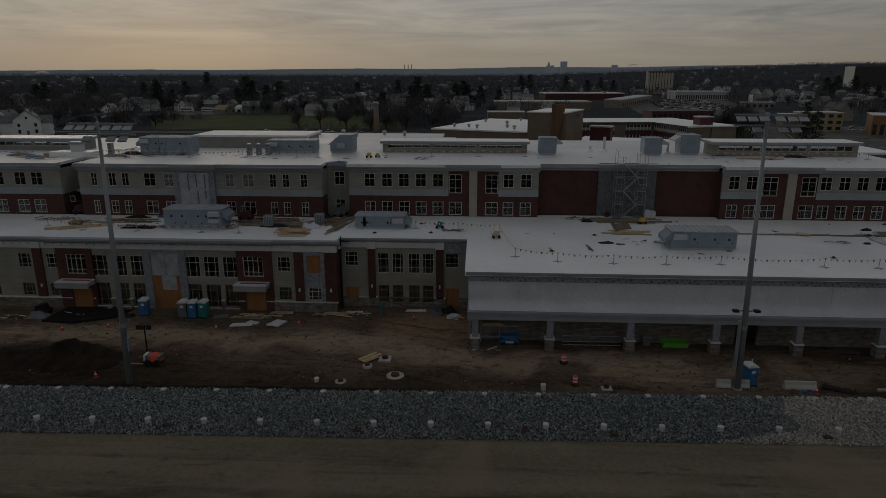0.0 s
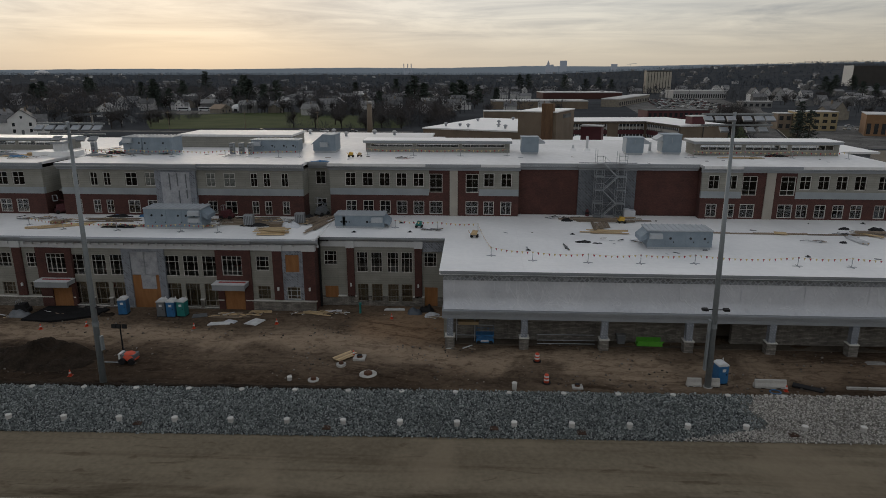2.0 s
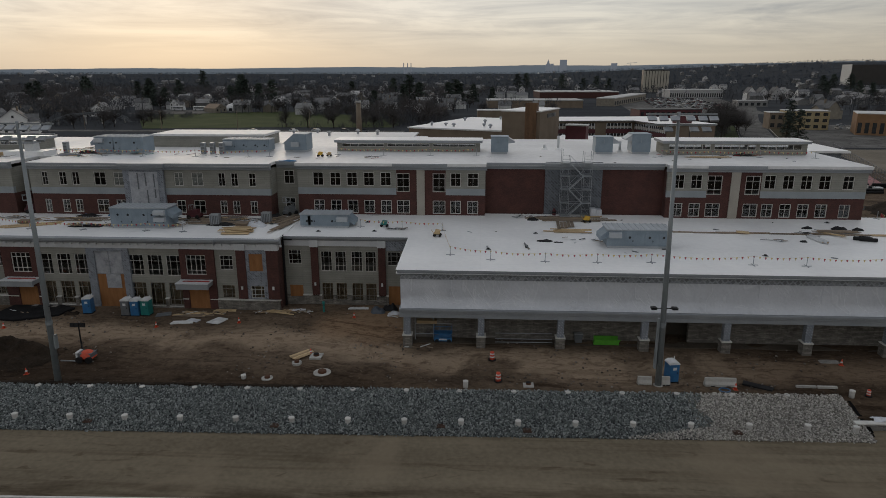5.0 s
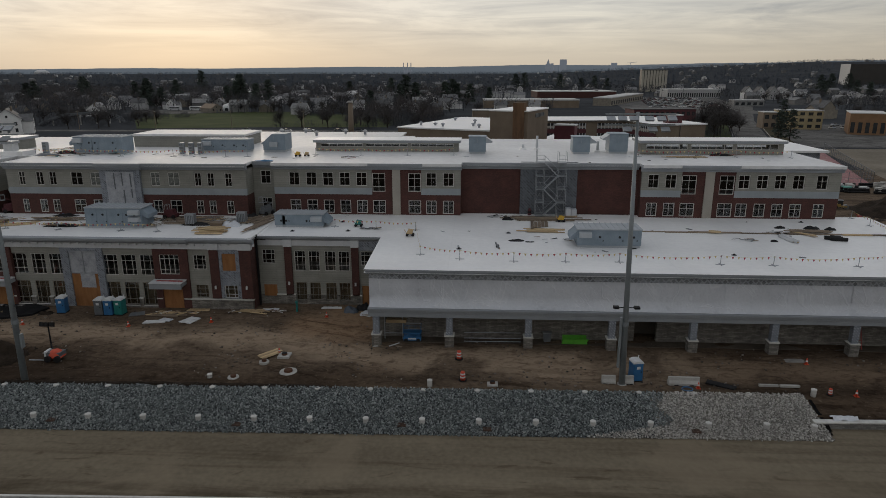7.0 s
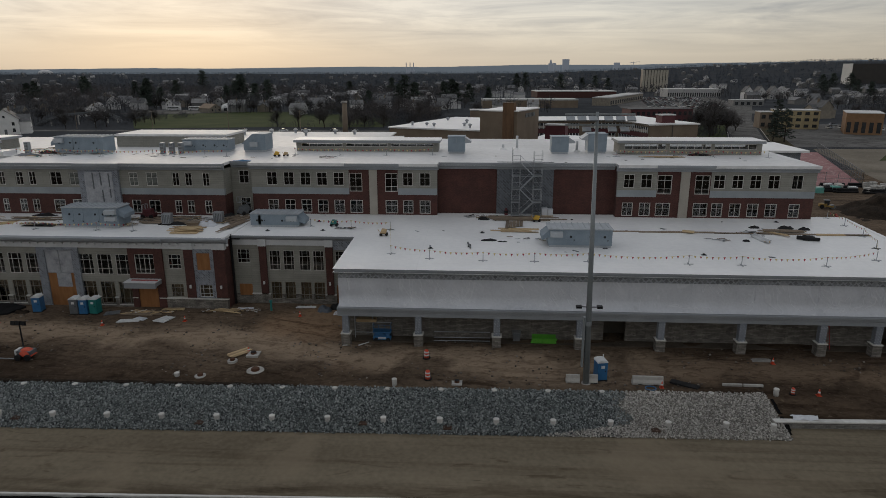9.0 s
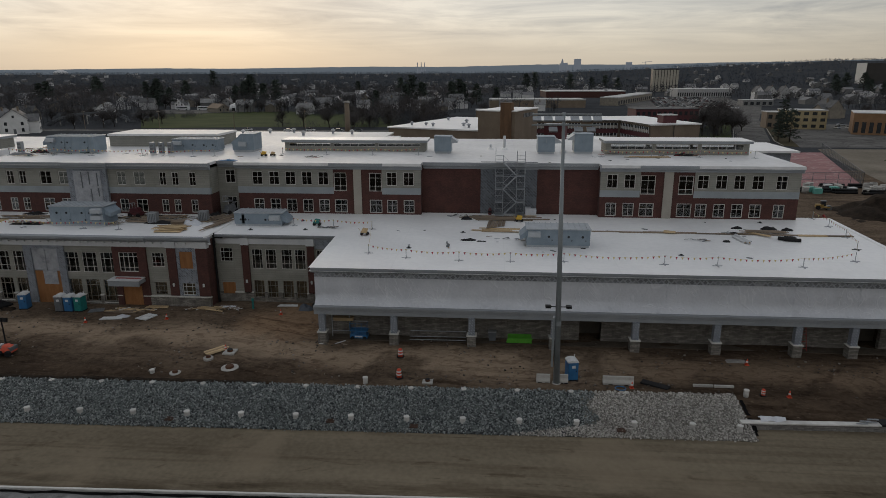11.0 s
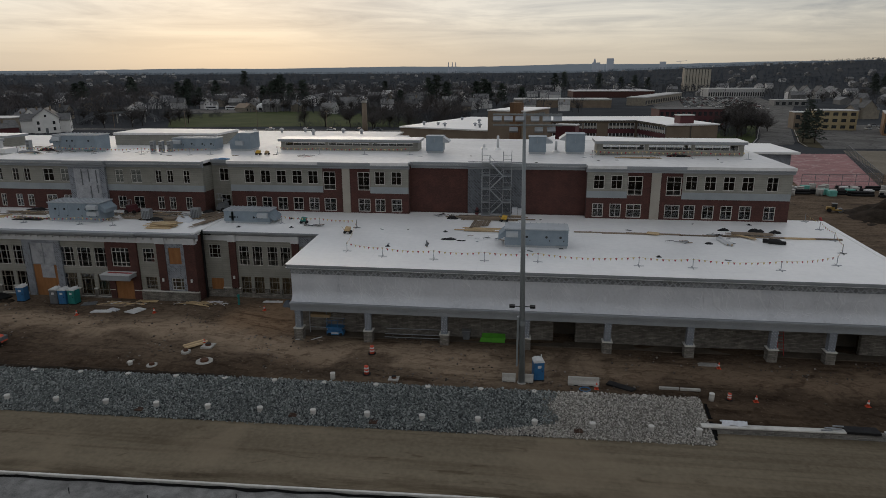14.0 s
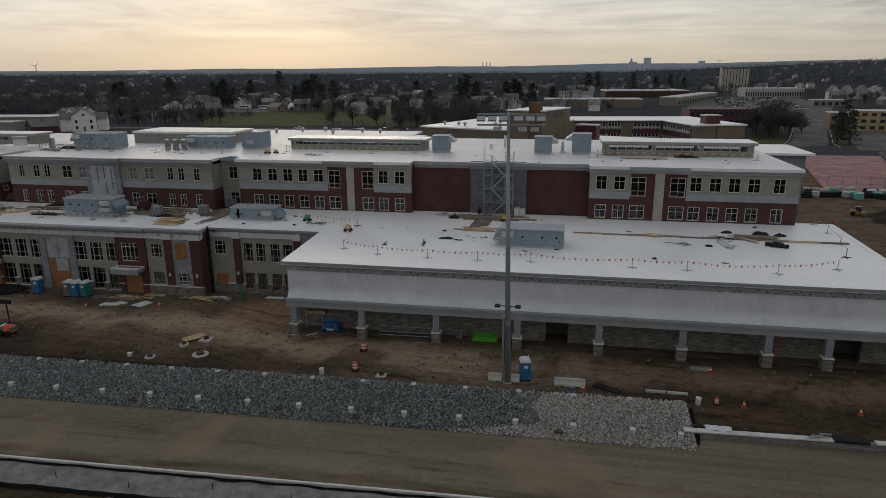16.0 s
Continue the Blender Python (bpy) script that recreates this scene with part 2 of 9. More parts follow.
def churned_earth(nt, tc, colour, relief):
    """Site earth: a dry, sandy vehicle track that swings along the building, wheel ruts beside it, damp churned soil elsewhere."""
    N, L = nt.nodes.new, nt.links.new
    calc, noisy, span, tint = ground_tools(nt)
    pos = tc.outputs["Object"]
    sep = N("ShaderNodeSeparateXYZ")
    L(pos, sep.inputs[0])
    x, y = sep.outputs[0], sep.outputs[1]
    wob = calc("SUBTRACT", noisy(pos, 0.16, 6.0, 0.8), 0.5)
    swing = calc("TANH", calc("DIVIDE", calc("ADD", x, 14.0), 7.0))
    mid = calc("SUBTRACT", 62.6, calc("MULTIPLY", swing, 2.6))
    off = calc("SUBTRACT", y, mid)
    far_off = calc("ABSOLUTE", calc("ADD", off, calc("MULTIPLY", wob, 9.0)))
    track = calc("MULTIPLY", span(far_off, 4.2, 0.8), span(noisy(pos, 0.10, 5.0, 1.0), 0.34, 0.50))
    colour = tint(colour, calc("MULTIPLY", track, 0.95), (0.300, 0.228, 0.162), "MIX")
    # reddish sandy spoil by the corner of the hall
    spoil = calc("SQRT", calc("ADD", calc("POWER", calc("MULTIPLY", calc("ADD", x, 13.5), 0.7), 2.0), calc("POWER", calc("SUBTRACT", y, 70.0), 2.0)))
    colour = tint(colour, calc("MULTIPLY", span(calc("ADD", spoil, calc("MULTIPLY", wob, 10.0)), 7.5, 3.0), 0.9), (0.268, 0.180, 0.114), "MIX")
    # damp soil: the strip above the bank, and in part the far end
    edge = calc("MULTIPLY", span(calc("SUBTRACT", y, calc("MULTIPLY", wob, 8.0)), 60.0, 56.5), span(x, 2.0, -14.0))
    # the far end's darkening also has lens vignetting painted into it
    end = span(calc("ADD", x, calc("MULTIPLY", wob, 14.0)), 12.0, 30.0)
    colour = tint(colour, calc("MULTIPLY", calc("MAXIMUM", edge, calc("MULTIPLY", end, span(y, 84.0, 72.0))), 0.85), (0.46, 0.43, 0.41))
    heaps = calc("MULTIPLY", span(calc("ADD", x, calc("MULTIPLY", wob, 22.0)), -33.0, -47.0), span(calc("ADD", y, calc("MULTIPLY", wob, 8.0)), 66.0, 61.5))
    colour = tint(colour, calc("MULTIPLY", heaps, 0.85), (0.46, 0.43, 0.41))
    # wheel ruts follow the track
    lane = N("ShaderNodeCombineXYZ")
    L(calc("MULTIPLY", x, 0.075), lane.inputs[0])
    L(calc("ADD", off, calc("MULTIPLY", wob, 1.2)), lane.inputs[1])
    ruts = noisy(lane.outputs[0], 1.15, 5.0, 0.4)
    where = span(noisy(pos, 0.09, 3.0, 0.5, (1, 1.6, 1)), 0.42, 0.58)
    colour = tint(colour, calc("MULTIPLY", span(ruts, 0.50, 0.36), calc("MULTIPLY", where, 0.75)), (0.50, 0.46, 0.43))
    tread = N("ShaderNodeCombineXYZ")
    L(calc("MULTIPLY", x, 0.11), tread.inputs[0])
    L(calc("ADD", calc("MULTIPLY", off, 3.4), calc("MULTIPLY", wob, 16.0)), tread.inputs[1])
    colour = tint(colour, calc("MULTIPLY", span(noisy(tread.outputs[0], 1.0, 4.0, 0.3), 0.55, 0.66), calc("MULTIPLY", span(noisy(pos, 0.12, 4.0, 0.8), 0.46, 0.60), 0.75)), (0.45, 0.41, 0.38))
    grain = noisy(pos, 1.3, 9.0, 0.9, (0.7, 1.1, 1))
    colour = tint(colour, calc("MULTIPLY", span(grain, 0.50, 0.36), 0.7), (0.52, 0.48, 0.46))
    # puddled and oily blotches, and pale scuffed crumbs
    colour = tint(colour, calc("MULTIPLY", span(noisy(pos, 0.42, 7.0, 1.4, (0.6, 1.2, 1)), 0.56, 0.67), 0.65), (0.42, 0.38, 0.36))
    colour = tint(colour, calc("MULTIPLY", span(noisy(pos, 2.6, 5.0, 0.5), 0.60, 0.74), 0.4), (0.27, 0.215, 0.16), "MIX")
    return colour, calc("ADD", calc("MULTIPLY", ruts, 0.8), calc("ADD", grain, relief))


def cracked(size, width, strength, tone):
    """Old paving with wandering cracks and worn patches."""
    def made(nt, tc, colour, relief):
        N, L = nt.nodes.new, nt.links.new
        calc, noisy, span, tint = ground_tools(nt)
        pos = tc.outputs["Object"]
        wob, mix = N("ShaderNodeTexNoise"), N("ShaderNodeMix")
        wob.inputs["Scale"].default_value, wob.inputs["Detail"].default_value = 0.5 / size * 4, 4.0
        L(pos, wob.inputs["Vector"])
        mix.data_type = "VECTOR"
        mix.inputs[0].default_value = 0.12
        add = N("ShaderNodeVectorMath")
        add.operation = "MULTIPLY_ADD"
        L(wob.outputs["Color"], add.inputs[0])
        add.inputs[1].default_value = (size * 0.7, size * 0.7, 0)
        L(pos, add.inputs[2])
        v = N("ShaderNodeTexVoronoi")
        v.feature = "DISTANCE_TO_EDGE"
        v.inputs["Scale"].default_value = 1.0 / size
        L(add.outputs[0], v.inputs["Vector"])
        colour = tint(colour, calc("MULTIPLY", span(v.outputs["Distance"], width / size, 0.0), strength), tone, "MIX")
        colour = tint(colour, calc("MULTIPLY", span(noisy(pos, 0.10, 6.0, 1.0), 0.50, 0.64), 0.5), (0.62, 0.61, 0.60))
        return colour, relief
    return made


def packed_road(nt, tc, colour, relief):
    """A rolled earth road: faint long streaks, scuffs, and a muddy lane by the kerb."""
    N, L = nt.nodes.new, nt.links.new
    calc, noisy, span, tint = ground_tools(nt)
    pos = tc.outputs["Object"]
    sep = N("ShaderNodeSeparateXYZ")
    L(pos, sep.inputs[0])
    kerb_off = calc("SUBTRACT", sep.outputs[1], calc("ADD", calc("MULTIPLY", sep.outputs[0], 0.034), 39.75))
    wob = calc("SUBTRACT", noisy(pos, 0.22, 6.0, 0.6, (0.5, 1, 1)), 0.5)
    colour = tint(colour, calc("MULTIPLY", span(noisy(pos, 1.0, 6.0, 0.5, (0.028, 1.1, 1)), 0.53, 0.37), 0.5), (0.64, 0.61, 0.58))
    colour = tint(colour, calc("MULTIPLY", span(calc("ADD", kerb_off, calc("MULTIPLY", wob, 4.5)), 2.3, 0.3), calc("MULTIPLY", span(noisy(pos, 0.6, 5.0, 0.8, (0.16, 1, 1)), 0.40, 0.58), 0.85)), (0.46, 0.43, 0.40))
    colour = tint(colour, calc("MULTIPLY", span(noisy(pos, 0.5, 7.0, 1.6, (0.35, 1.3, 1)), 0.58, 0.69), 0.6), (0.50, 0.46, 0.42))
    colour = tint(colour, calc("MULTIPLY", span(noisy(pos, 0.07, 5.0, 1.0), 0.50, 0.68), 0.5), (0.235, 0.192, 0.137), "MIX")
    return colour, relief


def creased(nt, tc, colour, relief):
    """Stretched plastic film: upright folds, slanting creases and finer wrinkles."""
    calc, noisy, span, tint = ground_tools(nt)
    pos = tc.outputs["Object"]
    fold = calc("ABSOLUTE", calc("SUBTRACT", noisy(pos, 1.0, 2.0, 0.4, (0.30, 1, 0.10)), 0.5))
    slant = nt.nodes.new("ShaderNodeMapping")
    slant.inputs["Rotation"].default_value = (0, radians(38), 0)
    nt.links.new(pos, slant.inputs[0])
    crease = calc("ABSOLUTE", calc("SUBTRACT", noisy(slant.outputs[0], 1.0, 2.0, 0.6, (1.3, 1, 0.25)), 0.5))
    lines = calc("ADD", span(fold, 0.012, 0.0), calc("MULTIPLY", span(crease, 0.035, 0.0), span(noisy(pos, 0.25, 2.0), 0.48, 0.60)))
    colour = tint(colour, calc("MULTIPLY", lines, 0.22), (0.82, 0.83, 0.85), "MIX")
    return colour, calc("ADD", calc("MULTIPLY", lines, 0.5), calc("MULTIPLY", relief, 0.6))


def glass(name, tint, clear):
    m = bpy.data.materials.new(name)
    m.use_nodes = True
    nt = m.node_tree
    N, L = nt.nodes.new, nt.links.new
    nt.nodes.remove(nt.nodes["Principled BSDF"])
    out = nt.nodes["Material Output"]
    t, g, mx, fr = N("ShaderNodeBsdfTransparent"), N("ShaderNodeBsdfGlossy"), N("ShaderNodeMixShader"), N("ShaderNodeFresnel")
    t.inputs[0].default_value = (*clear, 1)
    g.inputs[0].default_value, g.inputs["Roughness"].default_value = (*tint, 1), 0.03
    fr.inputs[0].default_value = 1.5
    L(fr.outputs[0], mx.inputs[0])
    L(t.outputs[0], mx.inputs[1])
    L(g.outputs[0], mx.inputs[2])
    L(mx.outputs[0], out.inputs[0])
    return m


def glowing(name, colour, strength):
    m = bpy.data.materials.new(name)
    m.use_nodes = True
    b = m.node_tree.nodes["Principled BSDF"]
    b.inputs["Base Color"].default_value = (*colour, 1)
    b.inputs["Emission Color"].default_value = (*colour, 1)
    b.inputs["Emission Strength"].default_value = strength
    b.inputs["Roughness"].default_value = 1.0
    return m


SIDING = surface("greige_siding", (0.215, 0.213, 0.188), (0.285, 0.280, 0.248), 0.6, 0.75, pattern=rows_of(3.6, 0.30, 0.025, (0.82, 0.82, 0.82), vary=0.06))
BAND = surface("blue_grey_band", (0.235, 0.262, 0.282), (0.30, 0.33, 0.35), 0.7, 0.7)
BRICK = surface("red_brown_brick", (0.058, 0.0235, 0.0195), (0.094, 0.0375, 0.0305), 0.8, 0.85, pattern=rows_of(0.22, 0.075, 0.008, (0.75, 0.7, 0.68), vary=0.18))
STONE = surface("stacked_ledge_stone", (0.11, 0.10, 0.09), (0.24, 0.225, 0.20), 1.6, 0.9, bump=0.6, pattern=rows_of(0.62, 0.15, 0.018, (0.55, 0.54, 0.52), vary=0.3))
WRAP = surface("house_wrap", (0.13, 0.145, 0.17), (0.21, 0.225, 0.25), 1.5, 0.55, pattern=rows_of(0.42, 0.24, 0.05, (1.35, 1.35, 1.35), turn=True, vary=0.4))
WRAP_DARK = surface("charcoal_house_wrap", (0.062, 0.070, 0.082), (0.108, 0.118, 0.133), 1.5, 0.55, pattern=rows_of(0.70, 0.30, 0.07, (1.35, 1.35, 1.35), turn=True, vary=0.3))
SHEET = surface("plastic_sheeting", (0.51, 0.53, 0.57), (0.62, 0.64, 0.68), 0.6, 0.36, fine=7, stretch=(0.5, 0.5, 0.5), pattern=creased, bump=0.5, gloss_wear=0.2, bump_dist=0.1)
MEMBRANE = surface("white_roof_membrane", (0.76, 0.765, 0.77), (0.89, 0.89, 0.885), 0.12, 0.42, fine=14, bump=0.15, gloss_wear=0.28, pattern=seams(12.0, 3.0, 0.10, 0.06), bump_dist=0.01)
MEMBRANE_WET = surface("wet_roof_membrane", (0.56, 0.56, 0.56), (0.78, 0.78, 0.78), 0.10, 0.56, fine=12, bump=0.25, gloss_wear=0.30, pattern=seams(12.0, 3.0, 0.10, 0.14), bump_dist=0.01)
FASCIA = surface("grey_metal_fascia", (0.235, 0.255, 0.275), (0.31, 0.33, 0.35), 0.5, 0.45, metal=0.1)
FRIEZE = surface("pale_frieze", (0.48, 0.50, 0.52), (0.60, 0.61, 0.62), 0.5, 0.6)
TRIM = surface("pale_window_trim", (0.50, 0.49, 0.46), (0.60, 0.59, 0.56), 1.5, 0.55)
TAN_TRIM = surface("tan_window_trim", (0.24, 0.215, 0.175), (0.34, 0.305, 0.25), 1.5, 0.55)
PLYWOOD = surface("orange_plywood", (0.215, 0.088, 0.026), (0.31, 0.145, 0.052), 0.9, 0.75, stretch=(3, 3, 0.6))
LUMBER = surface("pale_lumber", (0.36, 0.25, 0.13), (0.55, 0.42, 0.25), 1.5, 0.8, stretch=(0.6, 3, 3), spread=0.25)
OLD_PLANK = surface("weathered_planks", (0.13, 0.10, 0.075), (0.27, 0.21, 0.15), 1.5, 0.85, stretch=(0.6, 3, 3), spread=0.3)
# dark backing walls: the unlit depth of rooms is put into this colour
ROOM = surface("darkened_room", (0.05, 0.045, 0.04), (0.10, 0.085, 0.065), 0.5, 0.9)
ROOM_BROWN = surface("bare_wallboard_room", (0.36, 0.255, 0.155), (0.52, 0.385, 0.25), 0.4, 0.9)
GLASS = glass("window_glass", (0.95, 0.97, 1.0), (0.72, 0.74, 0.74))
FILM = surface("pane_behind_film", (0.10, 0.108, 0.100), (0.16, 0.168, 0.155), 1.2, 0.25)
UNIT_GREY = surface("grey_painted_steel", (0.185, 0.235, 0.28), (0.265, 0.325, 0.38), 0.8, 0.5, metal=0.2, bump=0.1)
UNIT_TOP = surface("ribbed_pale_steel", (0.34, 0.37, 0.40), (0.44, 0.47, 0.50), 0.8, 0.45, metal=0.2)
BLACK = surface("black_plastic", (0.008, 0.008, 0.009), (0.022, 0.022, 0.023), 2.0, 0.6, spec=0.2)
STEEL = surface("galvanised_steel", (0.26, 0.28, 0.30), (0.38, 0.40, 0.42), 2.0, 0.45, metal=0.5, bump=0.1)
POLE = surface("grey_pole_steel", (0.20, 0.225, 0.235), (0.27, 0.295, 0.31), 0.5, 0.5, metal=0.3, bump=0.05)
CONCRETE = surface("cast_concrete", (0.30, 0.29, 0.27), (0.46, 0.45, 0.42), 1.2, 0.85, spread=0.12)
PALE_CONCRETE = surface("pale_precast_concrete", (0.48, 0.47, 0.44), (0.64, 0.63, 0.60), 1.5, 0.85, spread=0.1)
BLUE = surface("blue_plastic", (0.020, 0.10, 0.24), (0.03, 0.15, 0.32), 1.5, 0.4)
GREY_PLASTIC = surface("grey_plastic", (0.09, 0.10, 0.11), (0.14, 0.15, 0.16), 1.5, 0.45)
BLUE_GREY = surface("blue_grey_plastic", (0.045, 0.058, 0.075), (0.085, 0.10, 0.125), 1.5, 0.5)
TEAL = surface("teal_plastic", (0.01, 0.14, 0.13), (0.02, 0.20, 0.19), 1.5, 0.4)
WHITE = surface("white_plastic", (0.50, 0.51, 0.52), (0.68, 0.69, 0.69), 1.5, 0.45)
ORANGE = surface("safety_orange", (0.48, 0.05, 0.022), (0.62, 0.09, 0.035), 2.0, 0.5)
RED = surface("red_paint", (0.22, 0.016, 0.016), (0.34, 0.03, 0.025), 2.0, 0.5)
YELLOW = surface("yellow_paint", (0.52, 0.30, 0.03), (0.65, 0.42, 0.06), 2.0, 0.5)
LIME = surface("lime_green_paint", (0.06, 0.26, 0.02), (0.10, 0.36, 0.035), 2.0, 0.45)
DIRT = surface("bare_earth", (0.070, 0.051, 0.036), (0.172, 0.128, 0.090), 0.30, 0.95, fine=7, bump=1.0, stretch=(0.55, 1.15, 1), bump_dist=0.15, spec=0.08, pattern=churned_earth)
HAUL = surface("compacted_haul_road", (0.120, 0.099, 0.070), (0.205, 0.172, 0.124), 0.16, 0.95, fine=16, bump=0.6, stretch=(0.25, 1.4, 1), bump_dist=0.04, spec=0.08, pattern=packed_road)
WRAP_PALE = surface("pale_house_wrap", (0.26, 0.28, 0.31), (0.40, 0.42, 0.45), 1.5, 0.5, pattern=rows_of(0.36, 0.22, 0.07, (0.5, 0.53, 0.57), turn=True, vary=0.3))
WRAP_LATTICE = surface("lattice_house_wrap", (0.16, 0.172, 0.19), (0.25, 0.265, 0.285), 1.5, 0.55, pattern=rows_of(0.46, 0.46, 0.07, (1.55, 1.55, 1.55), turn=True, vary=0.35))
SHEET_GREY = surface("smoky_plastic_sheeting", (0.25, 0.262, 0.285), (0.44, 0.455, 0.485), 0.9, 0.35, fine=5, bump=0.6, gloss_wear=0.2, bump_dist=0.08)
MOUND = surface("dark_soil", (0.014, 0.011, 0.008), (0.042, 0.031, 0.023), 0.7, 0.95, fine=7, bump=1.0, bump_dist=0.15, spec=0.1)
DARK_EARTH = surface("dark_brown_earth", (0.050, 0.040, 0.030), (0.105, 0.086, 0.066), 0.5, 0.8, fine=9, bump=0.8, bump_dist=0.08, spec=0.25)
TAR = surface("fresh_asphalt", (0.010, 0.010, 0.011), (0.022, 0.022, 0.023), 0.8, 0.95, bump=0.6, spec=0.1)
FABRIC = surface("black_filter_fabric", (0.005, 0.005, 0.005), (0.012, 0.012, 0.012), 2.0, 0.95, spec=0.05)
GRIT = surface("grey_crushed_fill", (0.10, 0.10, 0.098), (0.24, 0.24, 0.235), 1.2, 0.95, fine=9, bump=1.0, bump_dist=0.05)
# beds darker than their stones: shade of the gaps is put into the colour
ROCK_BED = surface("dark_gap_bed", (0.022, 0.025, 0.027), (0.060, 0.064, 0.067), 6.0, 0.95, spec=0.1)
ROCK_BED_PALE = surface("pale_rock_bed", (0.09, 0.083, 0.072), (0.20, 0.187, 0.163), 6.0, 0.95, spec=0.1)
ROCK = surface("blue_grey_riprap", (0.085, 0.10, 0.115), (0.27, 0.30, 0.33), 2.2, 0.8, fine=5, bump=0.3)
ROCK_PALE = surface("pale_tan_riprap", (0.22, 0.20, 0.175), (0.46, 0.43, 0.39), 2.2, 0.85, fine=5, bump=0.3)

# ---- shape helpers ----


class Shape:
    """A mesh in the making: vertices and faces in world metres."""

    def __init__(self):
        self.v, self.f = [], []

    def box(self, x0, x1, y0, y1, z0, z1):
        n = len(self.v)
        self.v += [(x0, y0, z0), (x1, y0, z0), (x1, y1, z0), (x0, y1, z0), (x0, y0, z1), (x1, y0, z1), (x1, y1, z1), (x0, y1, z1)]
        self.f += [(n, n + 3, n + 2, n + 1), (n + 4, n + 5, n + 6, n + 7), (n, n + 1, n + 5, n + 4), (n + 1, n + 2, n + 6, n + 5), (n + 2, n + 3, n + 7, n + 6), (n + 3, n, n + 4, n + 7)]
        return self

    def poly(self, *pts):
        n = len(self.v)
        self.v += [tuple(p) for p in pts]
        self.f.append(tuple(range(n, n + len(pts))))
        return self

    def prism(self, outline, lo, hi, axis="z"):
        """An outline of (a, b), counter-clockwise, drawn out along an axis; a, b are the two other axes in x, y, z order."""
        n, k = len(self.v), len(outline)
        place = {"z": lambda a, b, c: (a, b, c), "y": lambda a, b, c: (a, c, b), "x": lambda a, b, c: (c, a, b)}[axis]
        for c in (lo, hi):
            self.v += [place(a, b, c) for a, b in outline]
        self.f += [tuple(n + i for i in reversed(range(k))), tuple(n + k + i for i in range(k))]
        self.f += [(n + i, n + (i + 1) % k, n + k + (i + 1) % k, n + k + i) for i in range(k)]
        return self

    def tube(self, a, b, r0, r1=None, sides=8, caps=True):
        """A straight tapered tube from a to b."""
        r1 = r0 if r1 is None else r1
        a, b = Vector(a), Vector(b)
        d = (b - a).normalized()
        s = d.cross(Vector((0, 0, 1)) if abs(d.z) < 0.9 else Vector((1, 0, 0))).normalized()
        u = d.cross(s)
        n = len(self.v)
        for c, r in ((a, r0), (b, r1)):
            for i in range(sides):
                w = 2 * math.pi * i / sides
                self.v.append(tuple(c + (s * math.cos(w) + u * math.sin(w)) * r))
        self.f += [(n + i, n + (i + 1) % sides, n + sides + (i + 1) % sides, n + sides + i) for i in range(sides)]
        if caps:
            self.f += [tuple(n + i for i in reversed(range(sides))), tuple(n + sides + i for i in range(sides))]
        return self

    def turned(self, cx, cy, profile, sides=14):
        """A profile of (radius, z) turned round the upright at cx, cy."""
        n = len(self.v)
        for r, z in profile:
            self.v += [(cx + r * math.cos(2 * math.pi * i / sides), cy + r * math.sin(2 * math.pi * i / sides), z) for i in range(sides)]
        for j in range(len(profile) - 1):
            a, b = n + j * sides, n + (j + 1) * sides
            self.f += [(a + i, a + (i + 1) % sides, b + (i + 1) % sides, b + i) for i in range(sides)]
        self.f += [tuple(n + i for i in reversed(range(sides))), tuple(n + (len(profile) - 1) * sides + i for i in range(sides))]
        return self

    def path(self, pts, r, sides=5):
        for a, b in zip(pts, pts[1:]):
            self.tube(a, b, r, r, sides)
        return self

    def mesh(self, name, material, off=(0, 0, 0)):
        me = bpy.data.meshes.new(name)
        me.from_pydata([(x - off[0], y - off[1], z - off[2]) for x, y, z in self.v], [], self.f)
        me.materials.append(material)
        return me


def thing(name, place, label, category, group="", kind=""):
    ob = new(name)
    ob.location = place
    ob.empty_display_size = 0.2
    return tagged(ob, label, category, group, kind)


def base_of(ob):
    p = Vector((0, 0, 0))
    while ob:
        p, ob = p + ob.location, ob.parent
    return p


def part(name, shape, material, parent, label="", smooth=False):
    """One mesh object under a thing or a part; the shape is given in world metres."""
    me = shape.mesh(name, material, base_of(parent))
    if smooth:
        me.polygons.foreach_set("use_smooth", [True] * len(me.polygons))
    ob = new(name, me)
    ob.parent = parent
    if label:
        ob["label"] = label
    return ob


def solo(name, shape, material, label, category, group="", kind="", at=(0, 0, 0), smooth=False):
    """A thing or a piece of the setting that is one mesh."""
    me = shape.mesh(name, material, at)
    if smooth:
        me.polygons.foreach_set("use_smooth", [True] * len(me.polygons))
    ob = new(name, me)
    ob.location = at
    return tagged(ob, label, category, group, kind)


